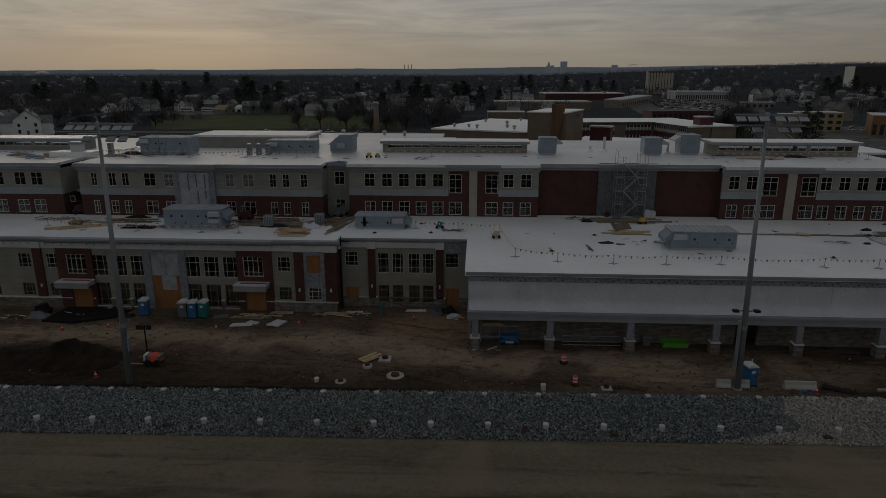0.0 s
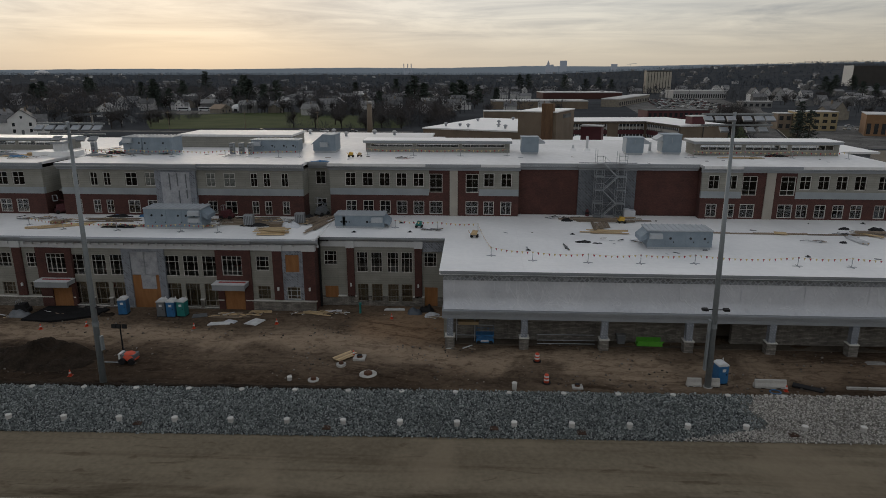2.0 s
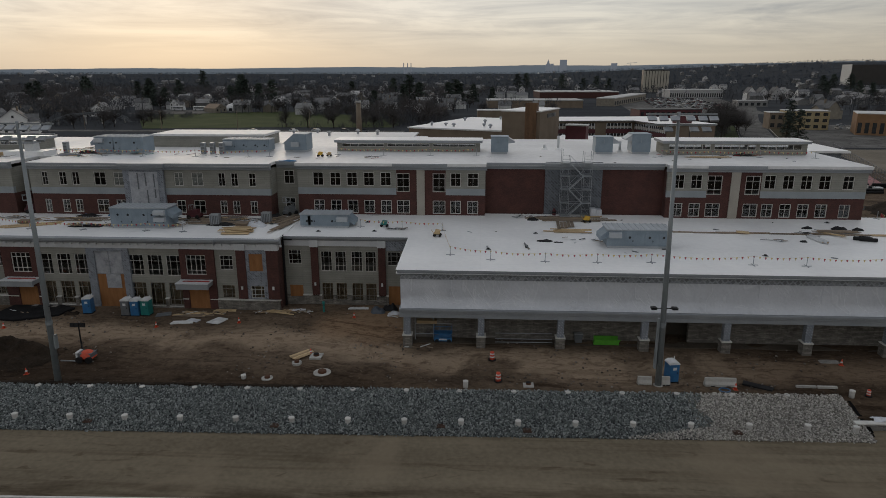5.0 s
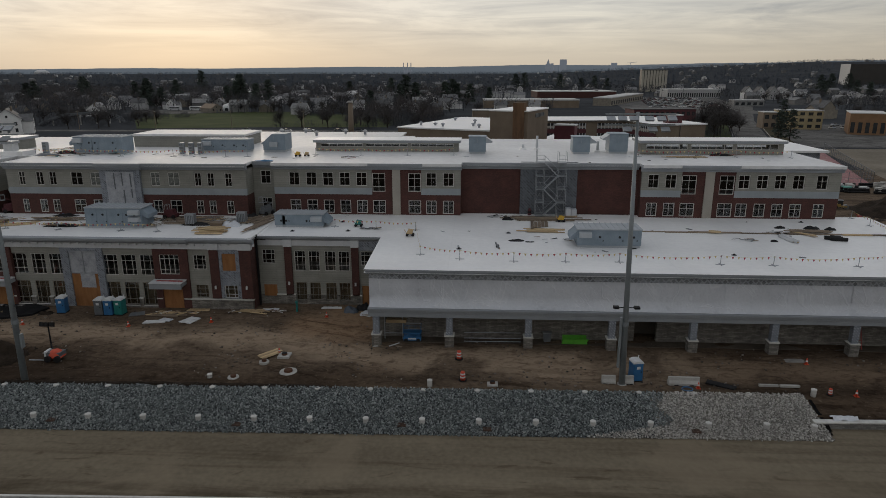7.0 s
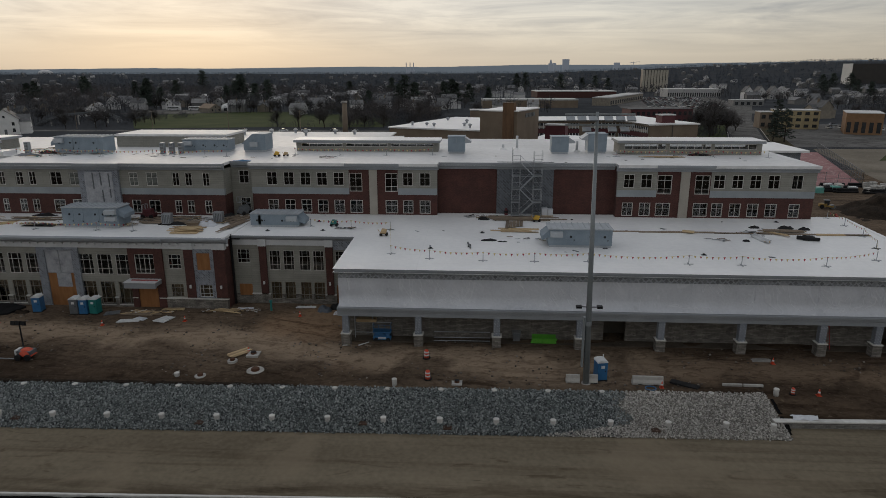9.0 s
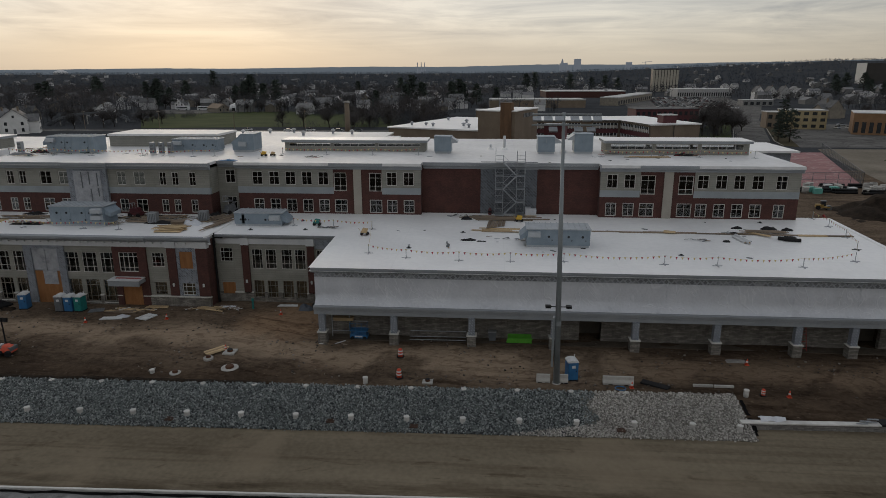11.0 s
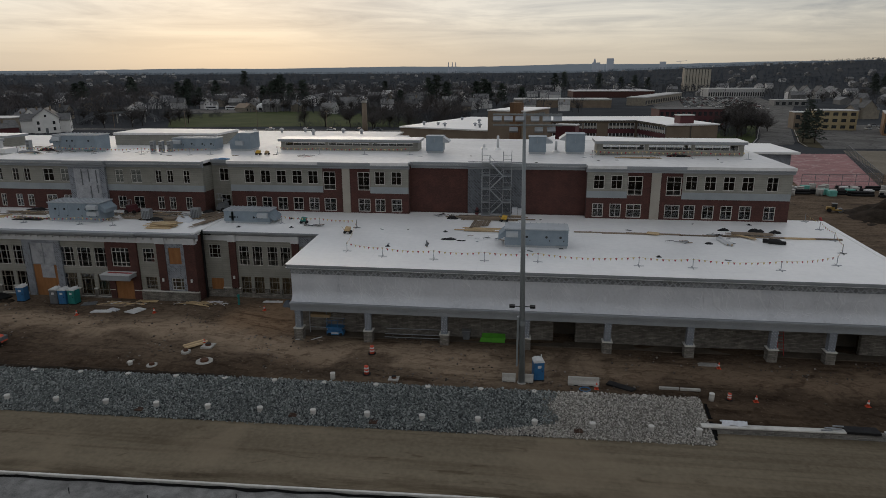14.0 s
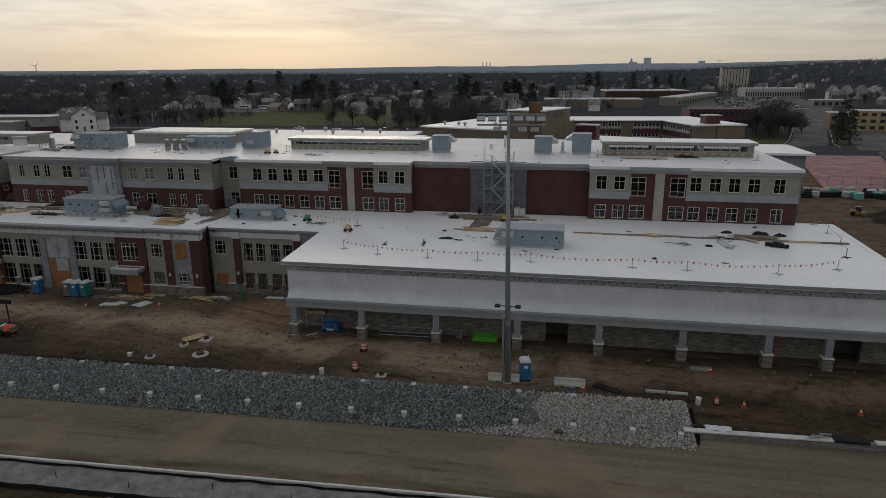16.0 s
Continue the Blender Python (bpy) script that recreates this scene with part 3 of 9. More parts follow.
def lattice(xs, zs, full, y0, y1):
    """One connected slab of the cells (i, j) of a grid in x and z, from y0 to y1."""
    s, ids = Shape(), {}

    def at(i, j, back):
        if (i, j, back) not in ids:
            ids[i, j, back] = len(s.v)
            s.v.append((xs[i], y1 if back else y0, zs[j]))
        return ids[i, j, back]

    for i, j in full:
        s.f.append((at(i, j, 0), at(i + 1, j, 0), at(i + 1, j + 1, 0), at(i, j + 1, 0)))
        s.f.append((at(i, j, 1), at(i, j + 1, 1), at(i + 1, j + 1, 1), at(i + 1, j, 1)))
        for d, (p, q) in (((-1, 0), ((i, j + 1), (i, j))), ((1, 0), ((i + 1, j), (i + 1, j + 1))), ((0, -1), ((i, j), (i + 1, j))), ((0, 1), ((i + 1, j + 1), (i, j + 1)))):
            if (i + d[0], j + d[1]) not in full:
                s.f.append((at(*q, 0), at(*p, 0), at(*p, 1), at(*q, 1)))
    return s


def wall(parent, name, material, x0, x1, z0, z1, y, thick=0.4, holes=(), label=""):
    """An upright wall that faces -y at y, with its openings (x0, x1, z0, z1) cut through; each stretch that stands alone is a part."""
    hs = [(max(a, x0), min(b, x1), max(c, z0), min(d, z1)) for a, b, c, d in holes]
    hs = [h for h in hs if h[0] < h[1] - 1e-4 and h[2] < h[3] - 1e-4]
    xs = sorted({x0, x1, *(h[0] for h in hs), *(h[1] for h in hs)})
    zs = sorted({z0, z1, *(h[2] for h in hs), *(h[3] for h in hs)})
    full = set()
    for i in range(len(xs) - 1):
        for j in range(len(zs) - 1):
            cx, cz = (xs[i] + xs[i + 1]) / 2, (zs[j] + zs[j + 1]) / 2
            if not any(h[0] < cx < h[1] and h[2] < cz < h[3] for h in hs):
                full.add((i, j))
    made, left = None, set(full)
    while left:
        todo, group = [left.pop()], set()
        while todo:
            c = todo.pop()
            group.add(c)
            for d in ((1, 0), (-1, 0), (0, 1), (0, -1)):
                q = (c[0] + d[0], c[1] + d[1])
                if q in left:
                    left.discard(q)
                    todo.append(q)
        s = lattice(xs, zs, group, y, y + thick)
        made = part(name, s, material, parent, label)
    return made


MESHES = {}


def window(parent, x0, x1, z0, z1, y, cols=(0.5,), rows=(0.4,), rim=0.09, bar=0.05, trim=None, name="window", pane=None):
    """A window in an opening: a frame with bars as one part, each pane a sub-part. cols and rows: where the bars stand, from the left and the top."""
    trim = trim or TRIM
    w, h = round(x1 - x0, 2), round(z1 - z0, 2)
    key = (w, h, cols, rows, rim, trim.name)
    cx = [rim, *(c * w for c in cols), w - rim]
    cz = [rim, *(h - r * h for r in reversed(rows)), h - rim]
    if key not in MESHES:
        xs, zs = [0.0, rim], [0.0, rim]
        for c in cols:
            xs += [c * w - bar / 2, c * w + bar / 2]
        for r in reversed(rows):
            zs += [h - r * h - bar / 2, h - r * h + bar / 2]
        xs, zs = xs + [w - rim, w], zs + [h - rim, h]
        full = {(i, j) for i in range(len(xs) - 1) for j in range(len(zs) - 1) if i % 2 == 0 or j % 2 == 0}
        s = lattice(xs, zs, full, 0.0, 0.11)
        MESHES[key] = s.mesh("window_frame", trim)
    ob = new(name, MESHES[key])
    ob.parent = parent
    ob.location = Vector((x0, y + 0.06, z0)) - base_of(parent)
    for a, b in zip(cx, cx[1:]):
        for c, d in zip(cz, cz[1:]):
            k = ("pane", round(b - a, 2), round(d - c, 2), (pane or GLASS).name)
            if k not in MESHES:
                MESHES[k] = Shape().box(0, b - a, 0, 0.02, 0, d - c).mesh("pane", pane or GLASS)
            p = new("pane", MESHES[k])
            p.parent = ob
            p.location = (a, 0.05, c)
    return ob


# ---- the ground: one sheet to the horizon, with a bank down to the haul road ----


def town_rise(x, y):
    """The land lifts towards the hills, more so on the right."""
    d = math.hypot(x, y)
    k = min(1.0, max(0.0, (d - 850) / 3000))
    k = k * k * (3 - 2 * k)
    side = min(1.0, max(0.0, (math.degrees(math.atan2(x, max(1, y))) - 4) / 22))
    return k * (24 + 54 * side)


def ground_height(x, y):
    if y > 600:
        return town_rise(x, y)
    if y > 200 or y < 0 or abs(x) > 200:
        far = 0.0 if y > 52 else -1.3
    else:
        top = 55.0 + 0.022 * (x - 5)
        low = 48.6 + 0.028 * (x - 5)
        if x > 31:
            # level fill behind the block wall
            if y < 51.9:
                return -1.3
            rise = min(1.0, (y - 51.9) / 7)
            return -0.62 + 0.62 * rise + 0.12 * rise * noise.fractal(Vector((x * 0.13, y * 0.22, 0.3)), 1.0, 2.0, 4)
        k = min(1.0, max(0.0, (y - low) / (top - low)))
        far = -1.3 + 1.15 * k
        if y > top:
            far = -0.15 + min(1.0, (y - top) / 8) * 0.15
            edge = min(1.0, (y - top) / 1.5) * (1 if y < 63 else max(0.25, 1 - (y - 63) / 6))
            far += edge * (0.22 * (noise.fractal(Vector((x * 0.13, y * 0.22, 0.3)), 1.0, 2.0, 4)) + 0.05 * math.sin(y * 2.6 + 0.6 * math.sin(x * 0.2)))
        elif y < low:
            far += 0.03 * noise.noise(Vector((x * 0.1, y * 0.6, 2.0)))
    return far


def make_ground():
    xs = [-4900, -4200, -3500, -3000, -2500, -2000, -1600, -1200, -900, -600, -300, -150] + list(np.arange(-90, 78.1, 0.6)) + [110, 150, 300, 450, 600, 900, 1200, 1600, 2000, 2500, 3000, 3500, 4200, 4900]
    ys = [-400, -150, -50, 0, 15, 25] + list(np.arange(30, 48.1, 1.0)) + list(np.arange(48.5, 76.1, 0.5)) + [80, 90, 105, 125, 150, 200, 300, 450, 600, 750, 900, 1100, 1300, 1600, 1900, 2300, 2800, 3300, 3900, 4950]
    s = Shape()
    s.v = [(float(x), float(y), ground_height(x, y)) for y in ys for x in xs]
    n = len(xs)
    s.f = [(j * n + i, j * n + i + 1, (j + 1) * n + i + 1, (j + 1) * n + i) for j in range(len(ys) - 1) for i in range(n - 1)]
    ob = solo("ground", s, DIRT, "brown rutted bare earth of a building site", "ground", kind="structure", smooth=True)
    ob.data.materials.append(TOWN_GROUND)
    idx = [1 if (ys[f // (n - 1)] >= 200 or xs[f % (n - 1)] >= 150 or xs[f % (n - 1)] < -150) else 0 for f in range(len(s.f))]
    ob.data.polygons.foreach_set("material_index", idx)
    return ob


TOWN_GROUND = surface("town_ground", (0.044, 0.047, 0.051), (0.074, 0.078, 0.084), 0.02, 1.0, fine=20, bump=0.0, spec=0.0)
make_ground()


def strip(name, material, label, category, corners, lift, kind="structure"):
    """A thin sheet of ground of its own, laid a little over what lies below."""
    s = Shape()
    s.prism([(x, y) for x, y in corners], -0.3, lift)
    return solo(name, s, material, label, category, kind=kind)


# haul road, its pale kerb and the fill beyond it
s = Shape()
xs = list(np.arange(-85, 80, 2.5))
for a, b in zip(xs, xs[1:]):
    ya, yb = 39.55 + 0.034 * (a + 6), 39.55 + 0.034 * (b + 6)
    ta, tb = (51.34 if a > 29.9 else 48.5 + 0.028 * (a - 5)), (51.34 if a > 29.9 else 48.5 + 0.028 * (b - 5))
    s.poly((a, ya - 0.6, -1.26), (b, yb - 0.6, -1.26), (b, tb, -1.26), (a, ta, -1.26))
solo("road", s, HAUL, "grey-brown compacted earth haul road with tyre streaks", "road", kind="structure")
s = Shape()
for a, b in zip(xs, xs[1:]):
    ya, yb = 39.15 + 0.034 * (a + 6), 39.15 + 0.034 * (b + 6)
    n = len(s.v)
    for x, y in ((a, ya), (b, yb)):
        s.v += [(x, y - 0.10, -1.4), (x, y - 0.10, -1.06), (x, y - 0.07, -1.03), (x, y + 0.07, -1.03), (x, y + 0.10, -1.08), (x, y + 0.10, -1.4)]
    s.f += [(n + i, n + i + 6, n + i + 7, n + i + 1) for i in range(5)]
solo("kerb", s, PALE_CONCRETE, "long pale concrete kerb beside the haul road", "kerb", kind="structure")
s = Shape()
for a, b in zip(xs, xs[1:]):
    ya, yb = 38.95 + 0.034 * (a + 6), 38.95 + 0.034 * (b + 6)
    ka, kb = (3.0 + 0.25 * math.sin(q * 0.9) + 0.15 * math.sin(q * 2.3) for q in (a, b))
    s.poly((a, ya - ka, -1.25), (b, yb - kb, -1.25), (b, yb, -1.2), (a, ya, -1.2))
solo("gravel_strip", s, GRIT, "pale grey crushed stone fill along the kerb", "gravel", kind="structure")


def ragged_fabric(y_off, width, name, label, z):
    s = Shape()
    q = list(np.arange(-85, 40, 0.45))
    rows = []
    for x in q:
        y = 38.95 + 0.034 * (x + 6) - y_off + 0.16 * noise.noise(Vector((x * 0.5, y_off, 0)))
        w = width * (0.55 + 0.9 * abs(noise.noise(Vector((x * 0.33, 3 + y_off, 1)))))
        rows.append([(x, y - w, z), (x, y - w * 0.55, z + 0.10 + 0.10 * noise.noise(Vector((x * 1.7, 1, 1)))), (x, y, z + 0.02)])
    for r in rows:
        s.v += r
    s.f = [(3 * i + k, 3 * i + 3 + k, 3 * i + 4 + k, 3 * i + 1 + k) for i in range(len(rows) - 1) for k in (0, 1)]
    return solo(name, s, FABRIC, label, "fabric")


ragged_fabric(0.04, 0.38, "filter_fabric", "black filter fabric tucked along the kerb", -1.17)
ragged_fabric(2.75, 0.75, "filter_fabric", "ragged black filter fabric edge over the fill", -1.22)

# ---- the school: a low front range, a deep flat-roofed hall with a colonnade, and a taller range behind ----


def roof_z(y):
    return 8.55 + 0.032 * (y - 64.0)


def cornice(parent, x0, x1, y, z0, z1, out, name="cornice", ends=(0, 0), material=None):
    """A stepped metal cornice along x that stands out from a wall at y."""
    h = z1 - z0
    prof = [(y + 0.05, z0), (y - out * 0.35, z0), (y - out * 0.45, z0 + h * 0.22), (y - out * 0.85, z0 + h * 0.42), (y - out * 0.85, z0 + h * 0.62), (y - out, z0 + h * 0.66), (y - out, z1), (y + 0.05, z1)]
    s = Shape()
    s.prism([(a, b) for a, b in reversed(prof)], x0 - ends[0], x1 + ends[1], "x")
    return part(name, s, material or FASCIA, parent)


W3 = ((0.27, 0.73), (0.3, 0.72))
W2 = ((0.5,), (0.4,))
WT = ((0.5,), (0.28, 0.72))


def front_range():
    b = thing("school_front_range", (-46, 73.5, 0), "two-storey school range with greige siding, brick bays and stone base, unfinished", "building")
    y = 73.95
    up, lo = (4.2, 6.85), (0.35, 3.28)
    wide_up = [(-57.2, -55.3), (-54.7, -52.9), (-52.4, -50.75), (-45.4, -43.6), (-43.1, -41.2), (-40.7, -38.9)]
    holes, wins = [], []
    for a, c in wide_up:
        for z in (up, lo):
            wins.append((a, c, *z, W3))
    for a, c in ((-66.75, -65.1), (-63.1, -61.75), (-33.9, -32.3), (-74.6, -73.0), (-71.2, -69.6)):
        wins.append((a, c, 5.1, 6.95, W3))
        wins.append((a, c, 1.42, 3.1, W3))
    holes = [w[:4] for w in wins]
    doors = [(-60.1, -57.6), (-38.05, -35.5)]
    wall(b, "siding_wall", SIDING, -90, -26.7, 1.3, 8.7, y, 0.4, holes + [(-61.6, -57.1, 0, 7.6), (-50.7, -45.3, 0, 8.0), (-38.85, -34.5, 0, 7.6), (-30.6, -28.0, 0, 8.1)])
    wall(b, "stone_base", STONE, -90, -26.7, -0.4, 1.22, y - 0.25, 0.6, [h for h in holes if h[2] < 1.2] + [(a - 0.1, c + 0.1, -0.4, 2) for a, c in doors] + [(-50.7, -45.3, -0.4, 2)])
    low = sorted(w[:2] for w in wins if w[2] < 1)
    for a, c in ((-90, -60.2), (-57.5, -50.75), (-45.25, -38.15), (-35.4, -26.5)):
        for p, q in low:
            if a < q and p < c:
                if p - a > 0.15:
                    part("stone_sill_course", Shape().box(a, p, y - 0.34, y - 0.02, 1.22, 1.34), PALE_CONCRETE, b)
                part("window_sill", Shape().box(p, q, y - 0.3, y - 0.02, 0.22, 0.35), PALE_CONCRETE, b)
                a = q
        if c - a > 0.15:
            part("stone_sill_course", Shape().box(a, c, y - 0.34, y - 0.02, 1.22, 1.34), PALE_CONCRETE, b)
    # brick piers with pale caps
    for a, c in ((-76.3, -75.2), (-64.6, -63.5), (-31.75, -30.6), (-28.0, -26.55)):
        part("brick_pier", Shape().box(a, c, y - 0.3, y + 0.3, 1.42, 7.7), BRICK, b)
        part("pier_cap", Shape().box(a - 0.08, c + 0.08, y - 0.4, y + 0.3, 7.7, 8.5), FRIEZE, b)
    # brick entrance bays: large window above, canopy and boarded door
    for (a, c), (wa, wc), (ca, cc), (da, dc) in (((-61.6, -57.1), (-60.4, -57.9), (-61.2, -57.0), doors[0]), ((-38.85, -34.5), (-38.1, -35.6), (-38.9, -34.9), doors[1])):
        wall(b, "brick_bay", BRICK, a, c, 0, 7.7, y - 0.3, 0.6, [(wa, wc, 4.45, 7.0), (da, dc, 0, 2.6)])
        window(b, wa, wc, 4.45, 7.0, y - 0.22, (0.25, 0.5, 0.75), (0.22, 0.78))
        part("boarded_door", Shape().box(da, dc, y - 0.14, y - 0.06, 0, 2.6), PLYWOOD, b, "orange plywood sheet closing a doorway")
        c_ob = part("canopy", Shape().prism([(y - 0.3, 3.25), (y - 0.3, 3.75), (y - 1.9, 3.75), (y - 1.9, 3.05), (y - 1.7, 3.05), (y - 1.6, 3.25)], ca, cc, "x"), FASCIA, b)
        part("canopy_top", Shape().box(ca - 0.05, cc + 0.05, y - 1.98, y - 0.3, 3.755, 3.84), FRIEZE, c_ob)
        part("canopy_board", Shape().box(ca + 0.6, cc - 0.1, y - 1.2, y - 0.9, 3.845, 3.9), RED, c_ob)
    # middle entrance: wrapped surround, sheeting above, plywood below
    wall(b, "wrapped_surround", WRAP, -50.7, -45.3, 0, 8.0, y - 0.2, 0.6, [(-49.7, -46.2, 0, 7.3)])
    part("plywood_closure", Shape().box(-49.7, -46.2, y, y + 0.06, 0, 4.35), PLYWOOD, b, "tall orange plywood closure of an entrance")
    part("sheeting", Shape().box(-49.7, -46.2, y - 0.02, y + 0.04, 4.36, 7.3).box(-48.55, -46.7, y - 0.06, y - 0.004, 2.5, 4.4), SHEET_GREY, b, "translucent grey plastic sheeting")
    s = Shape().box(-48.02, -47.92, y - 0.09, y - 0.021, 4.36, 7.3).box(-49.7, -46.2, y - 0.09, y - 0.025, 4.33, 4.42)
    part("sheeting_batten", s, STEEL, b)
    # wrapped bay at the end
    wall(b, "wrapped_bay", WRAP, -30.6, -28.0, 1.42, 8.1, y - 0.2, 0.5, [(-30.2, -28.5, 5.0, 7.2), (-30.2, -28.5, 1.45, 3.1)])
    part("boarded_window", Shape().box(-30.2, -28.5, y - 0.1, y - 0.04, 5.0, 7.2), PLYWOOD, b)
    window(b, -30.2, -28.5, 1.45, 3.1, y - 0.12, *W3)
    for a, c, d, e, k in wins:
        if d < 1:
            window(b, a, c, d, e, y, (0.27, 0.73), (0.26, 0.76), 0.06, 0.035, TAN_TRIM)
        else:
            window(b, a, c, d, e, y, *k, 0.06, 0.035, TAN_TRIM if d < 2 else TRIM)
    # end walls, floor slabs, rooms behind the glass
    part("end_wall", Shape().box(-27.0, -26.6, y + 0.3, 88, -0.4, 8.7), BRICK, b)
    part("floor_slab", Shape().box(-90, -27, y + 0.4, 82, 3.75, 4.1), CONCRETE, b)
    part("ground_slab", Shape().box(-90, -27, y + 0.4, 82, -0.1, 0.05), CONCRETE, b)
    part("inner_wall", Shape().box(-90, -27, y + 0.8, y + 1.0, 0.05, 3.75), ROOM_BROWN, b)
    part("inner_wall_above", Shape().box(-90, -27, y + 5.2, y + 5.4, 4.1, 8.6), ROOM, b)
    # frieze, cornice, roof
    part("frieze", Shape().box(-90, -26.55, y - 0.22, y + 0.1, 7.72, 8.45), FRIEZE, b)
    for i in range(60):
        x = -88 + i * 1.05
        if not any(abs(x - q) < 0.9 for q in (-75.7, -64.0, -31.2, -27.3)):
            part("frieze_bracket", Shape().box(x - 0.09, x + 0.09, y - 0.5, y - 0.22, 8.2, 8.45), FRIEZE, b)
    cornice(b, -90, -62.8, y, 8.45, 9.1, 0.55)
    cornice(b, -62.8, -34.2, y, 8.4, 9.08, 0.9)
    cornice(b, -34.2, -26.3, y, 8.45, 9.1, 0.7, ends=(0, 0.2))
    part("roof", Shape().poly((-90, y - 0.4, 9.07), (-26.4, y - 0.4, 9.07), (-26.4, 86, 9.3), (-90, 86, 9.3)).poly((-90, y, 8.7), (-90, 86, 8.9), (-26.4, 86, 8.9), (-26.4, y, 8.7)), MEMBRANE, b)
    part("roof_edge", Shape().box(-26.75, -26.35, y - 0.4, 86, 9.0, 9.26), MEMBRANE, b)
    # black membrane flap and downspout in the inner corner
    part("downspout", Shape().box(-26.5, -26.3, 75.5, 75.75, 0, 9.2).box(-26.5, -25.2, 75.5, 75.7, 8.55, 8.68), BLACK, b, "black downspout")
    for x in (-63.9, -27.3, -31.2):
        part("wall_lamp", Shape().box(x - 0.1, x + 0.1, y - 0.5, y - 0.31, 2.7, 3.1), WHITE, b)
    return b


def link_range():
    b = thing("school_link_range", (-18.6, 76, 0), "two-storey school range with greige siding, brick piers and boarded doors", "building")
    y = 76.3
    wins = [(-26.0, -24.4, 5.3, 7.1, W3)]
    for a, c in ((-21.9, -20.5), (-20.1, -18.7), (-18.05, -16.65), (-16.3, -14.9)):
        wins += [(a, c, 4.4, 7.0, W3), (a, c, 0.5, 2.85, W3)]
    wins.append((-13.45, -11.85, 5.2, 7.0, W3))
    doors = [(-26.05, -24.35, 0.95, 2.5), (-13.4, -11.75, 0.0, 2.5)]
    holes = [w[:4] for w in wins]
    wall(b, "siding_wall", SIDING, -26.6, -10.4, 1.2, 8.7, y, 0.4, holes + doors)
    wall(b, "stone_base", STONE, -26.6, -10.4, -0.4, 1.2, y - 0.22, 0.6, holes + [(a, c, z if z > 0.5 else -0.4, 3) for a, c, z, _ in doors])
    for a, c in ((-24.35, -21.95), (-14.85, -13.4)):
        part("stone_sill_course", Shape().box(a, c, y - 0.3, y - 0.02, 1.2, 1.32), PALE_CONCRETE, b)
    for a, c in ((-23.1, -22.2), (-14.6, -13.7)):
        part("brick_pier", Shape().box(a, c, y - 0.3, y + 0.2, 1.2, 7.6), BRICK, b)
        part("pier_cap", Shape().box(a - 0.07, c + 0.07, y - 0.4, y + 0.2, 7.6, 8.5), FRIEZE, b)
        part("wall_lamp", Shape().box((a + c) / 2 - 0.1, (a + c) / 2 + 0.1, y - 0.5, y - 0.31, 2.6, 3.0), WHITE, b)
    part("wrapped_panel", Shape().box(-13.6, -10.5, y - 0.1, y - 0.004, 7.15, 8.4), WRAP, b)
    part("frieze", Shape().box(-26.5, -13.6, y - 0.12, y - 0.004, 7.7, 8.45), FRIEZE, b)
    cornice(b, -26.6, -10.4, y, 8.42, 8.98, 0.5)
    for d in doors:
        part("boarded_door", Shape().box(d[0], d[1], y + 0.06, y + 0.12, d[2], d[3]), PLYWOOD, b, "orange plywood sheet closing a doorway")
    for a, c, d, e, k in wins:
        window(b, a, c, d, e, y, *k, 0.06, 0.035, TAN_TRIM if d < 2 else TRIM)
    part("floor_slab", Shape().box(-26.5, -10.5, y + 0.4, 86, 3.7, 4.05), CONCRETE, b)
    part("ground_slab", Shape().box(-26.5, -10.5, y + 0.4, 86, -0.1, 0.05), CONCRETE, b)
    part("inner_wall", Shape().box(-26.5, -10.5, y + 0.8, y + 1.0, 0.05, 3.7), ROOM_BROWN, b)
    part("inner_wall_above", Shape().box(-26.5, -10.5, y + 5.2, y + 5.4, 4.05, 8.6), ROOM, b)
    return b


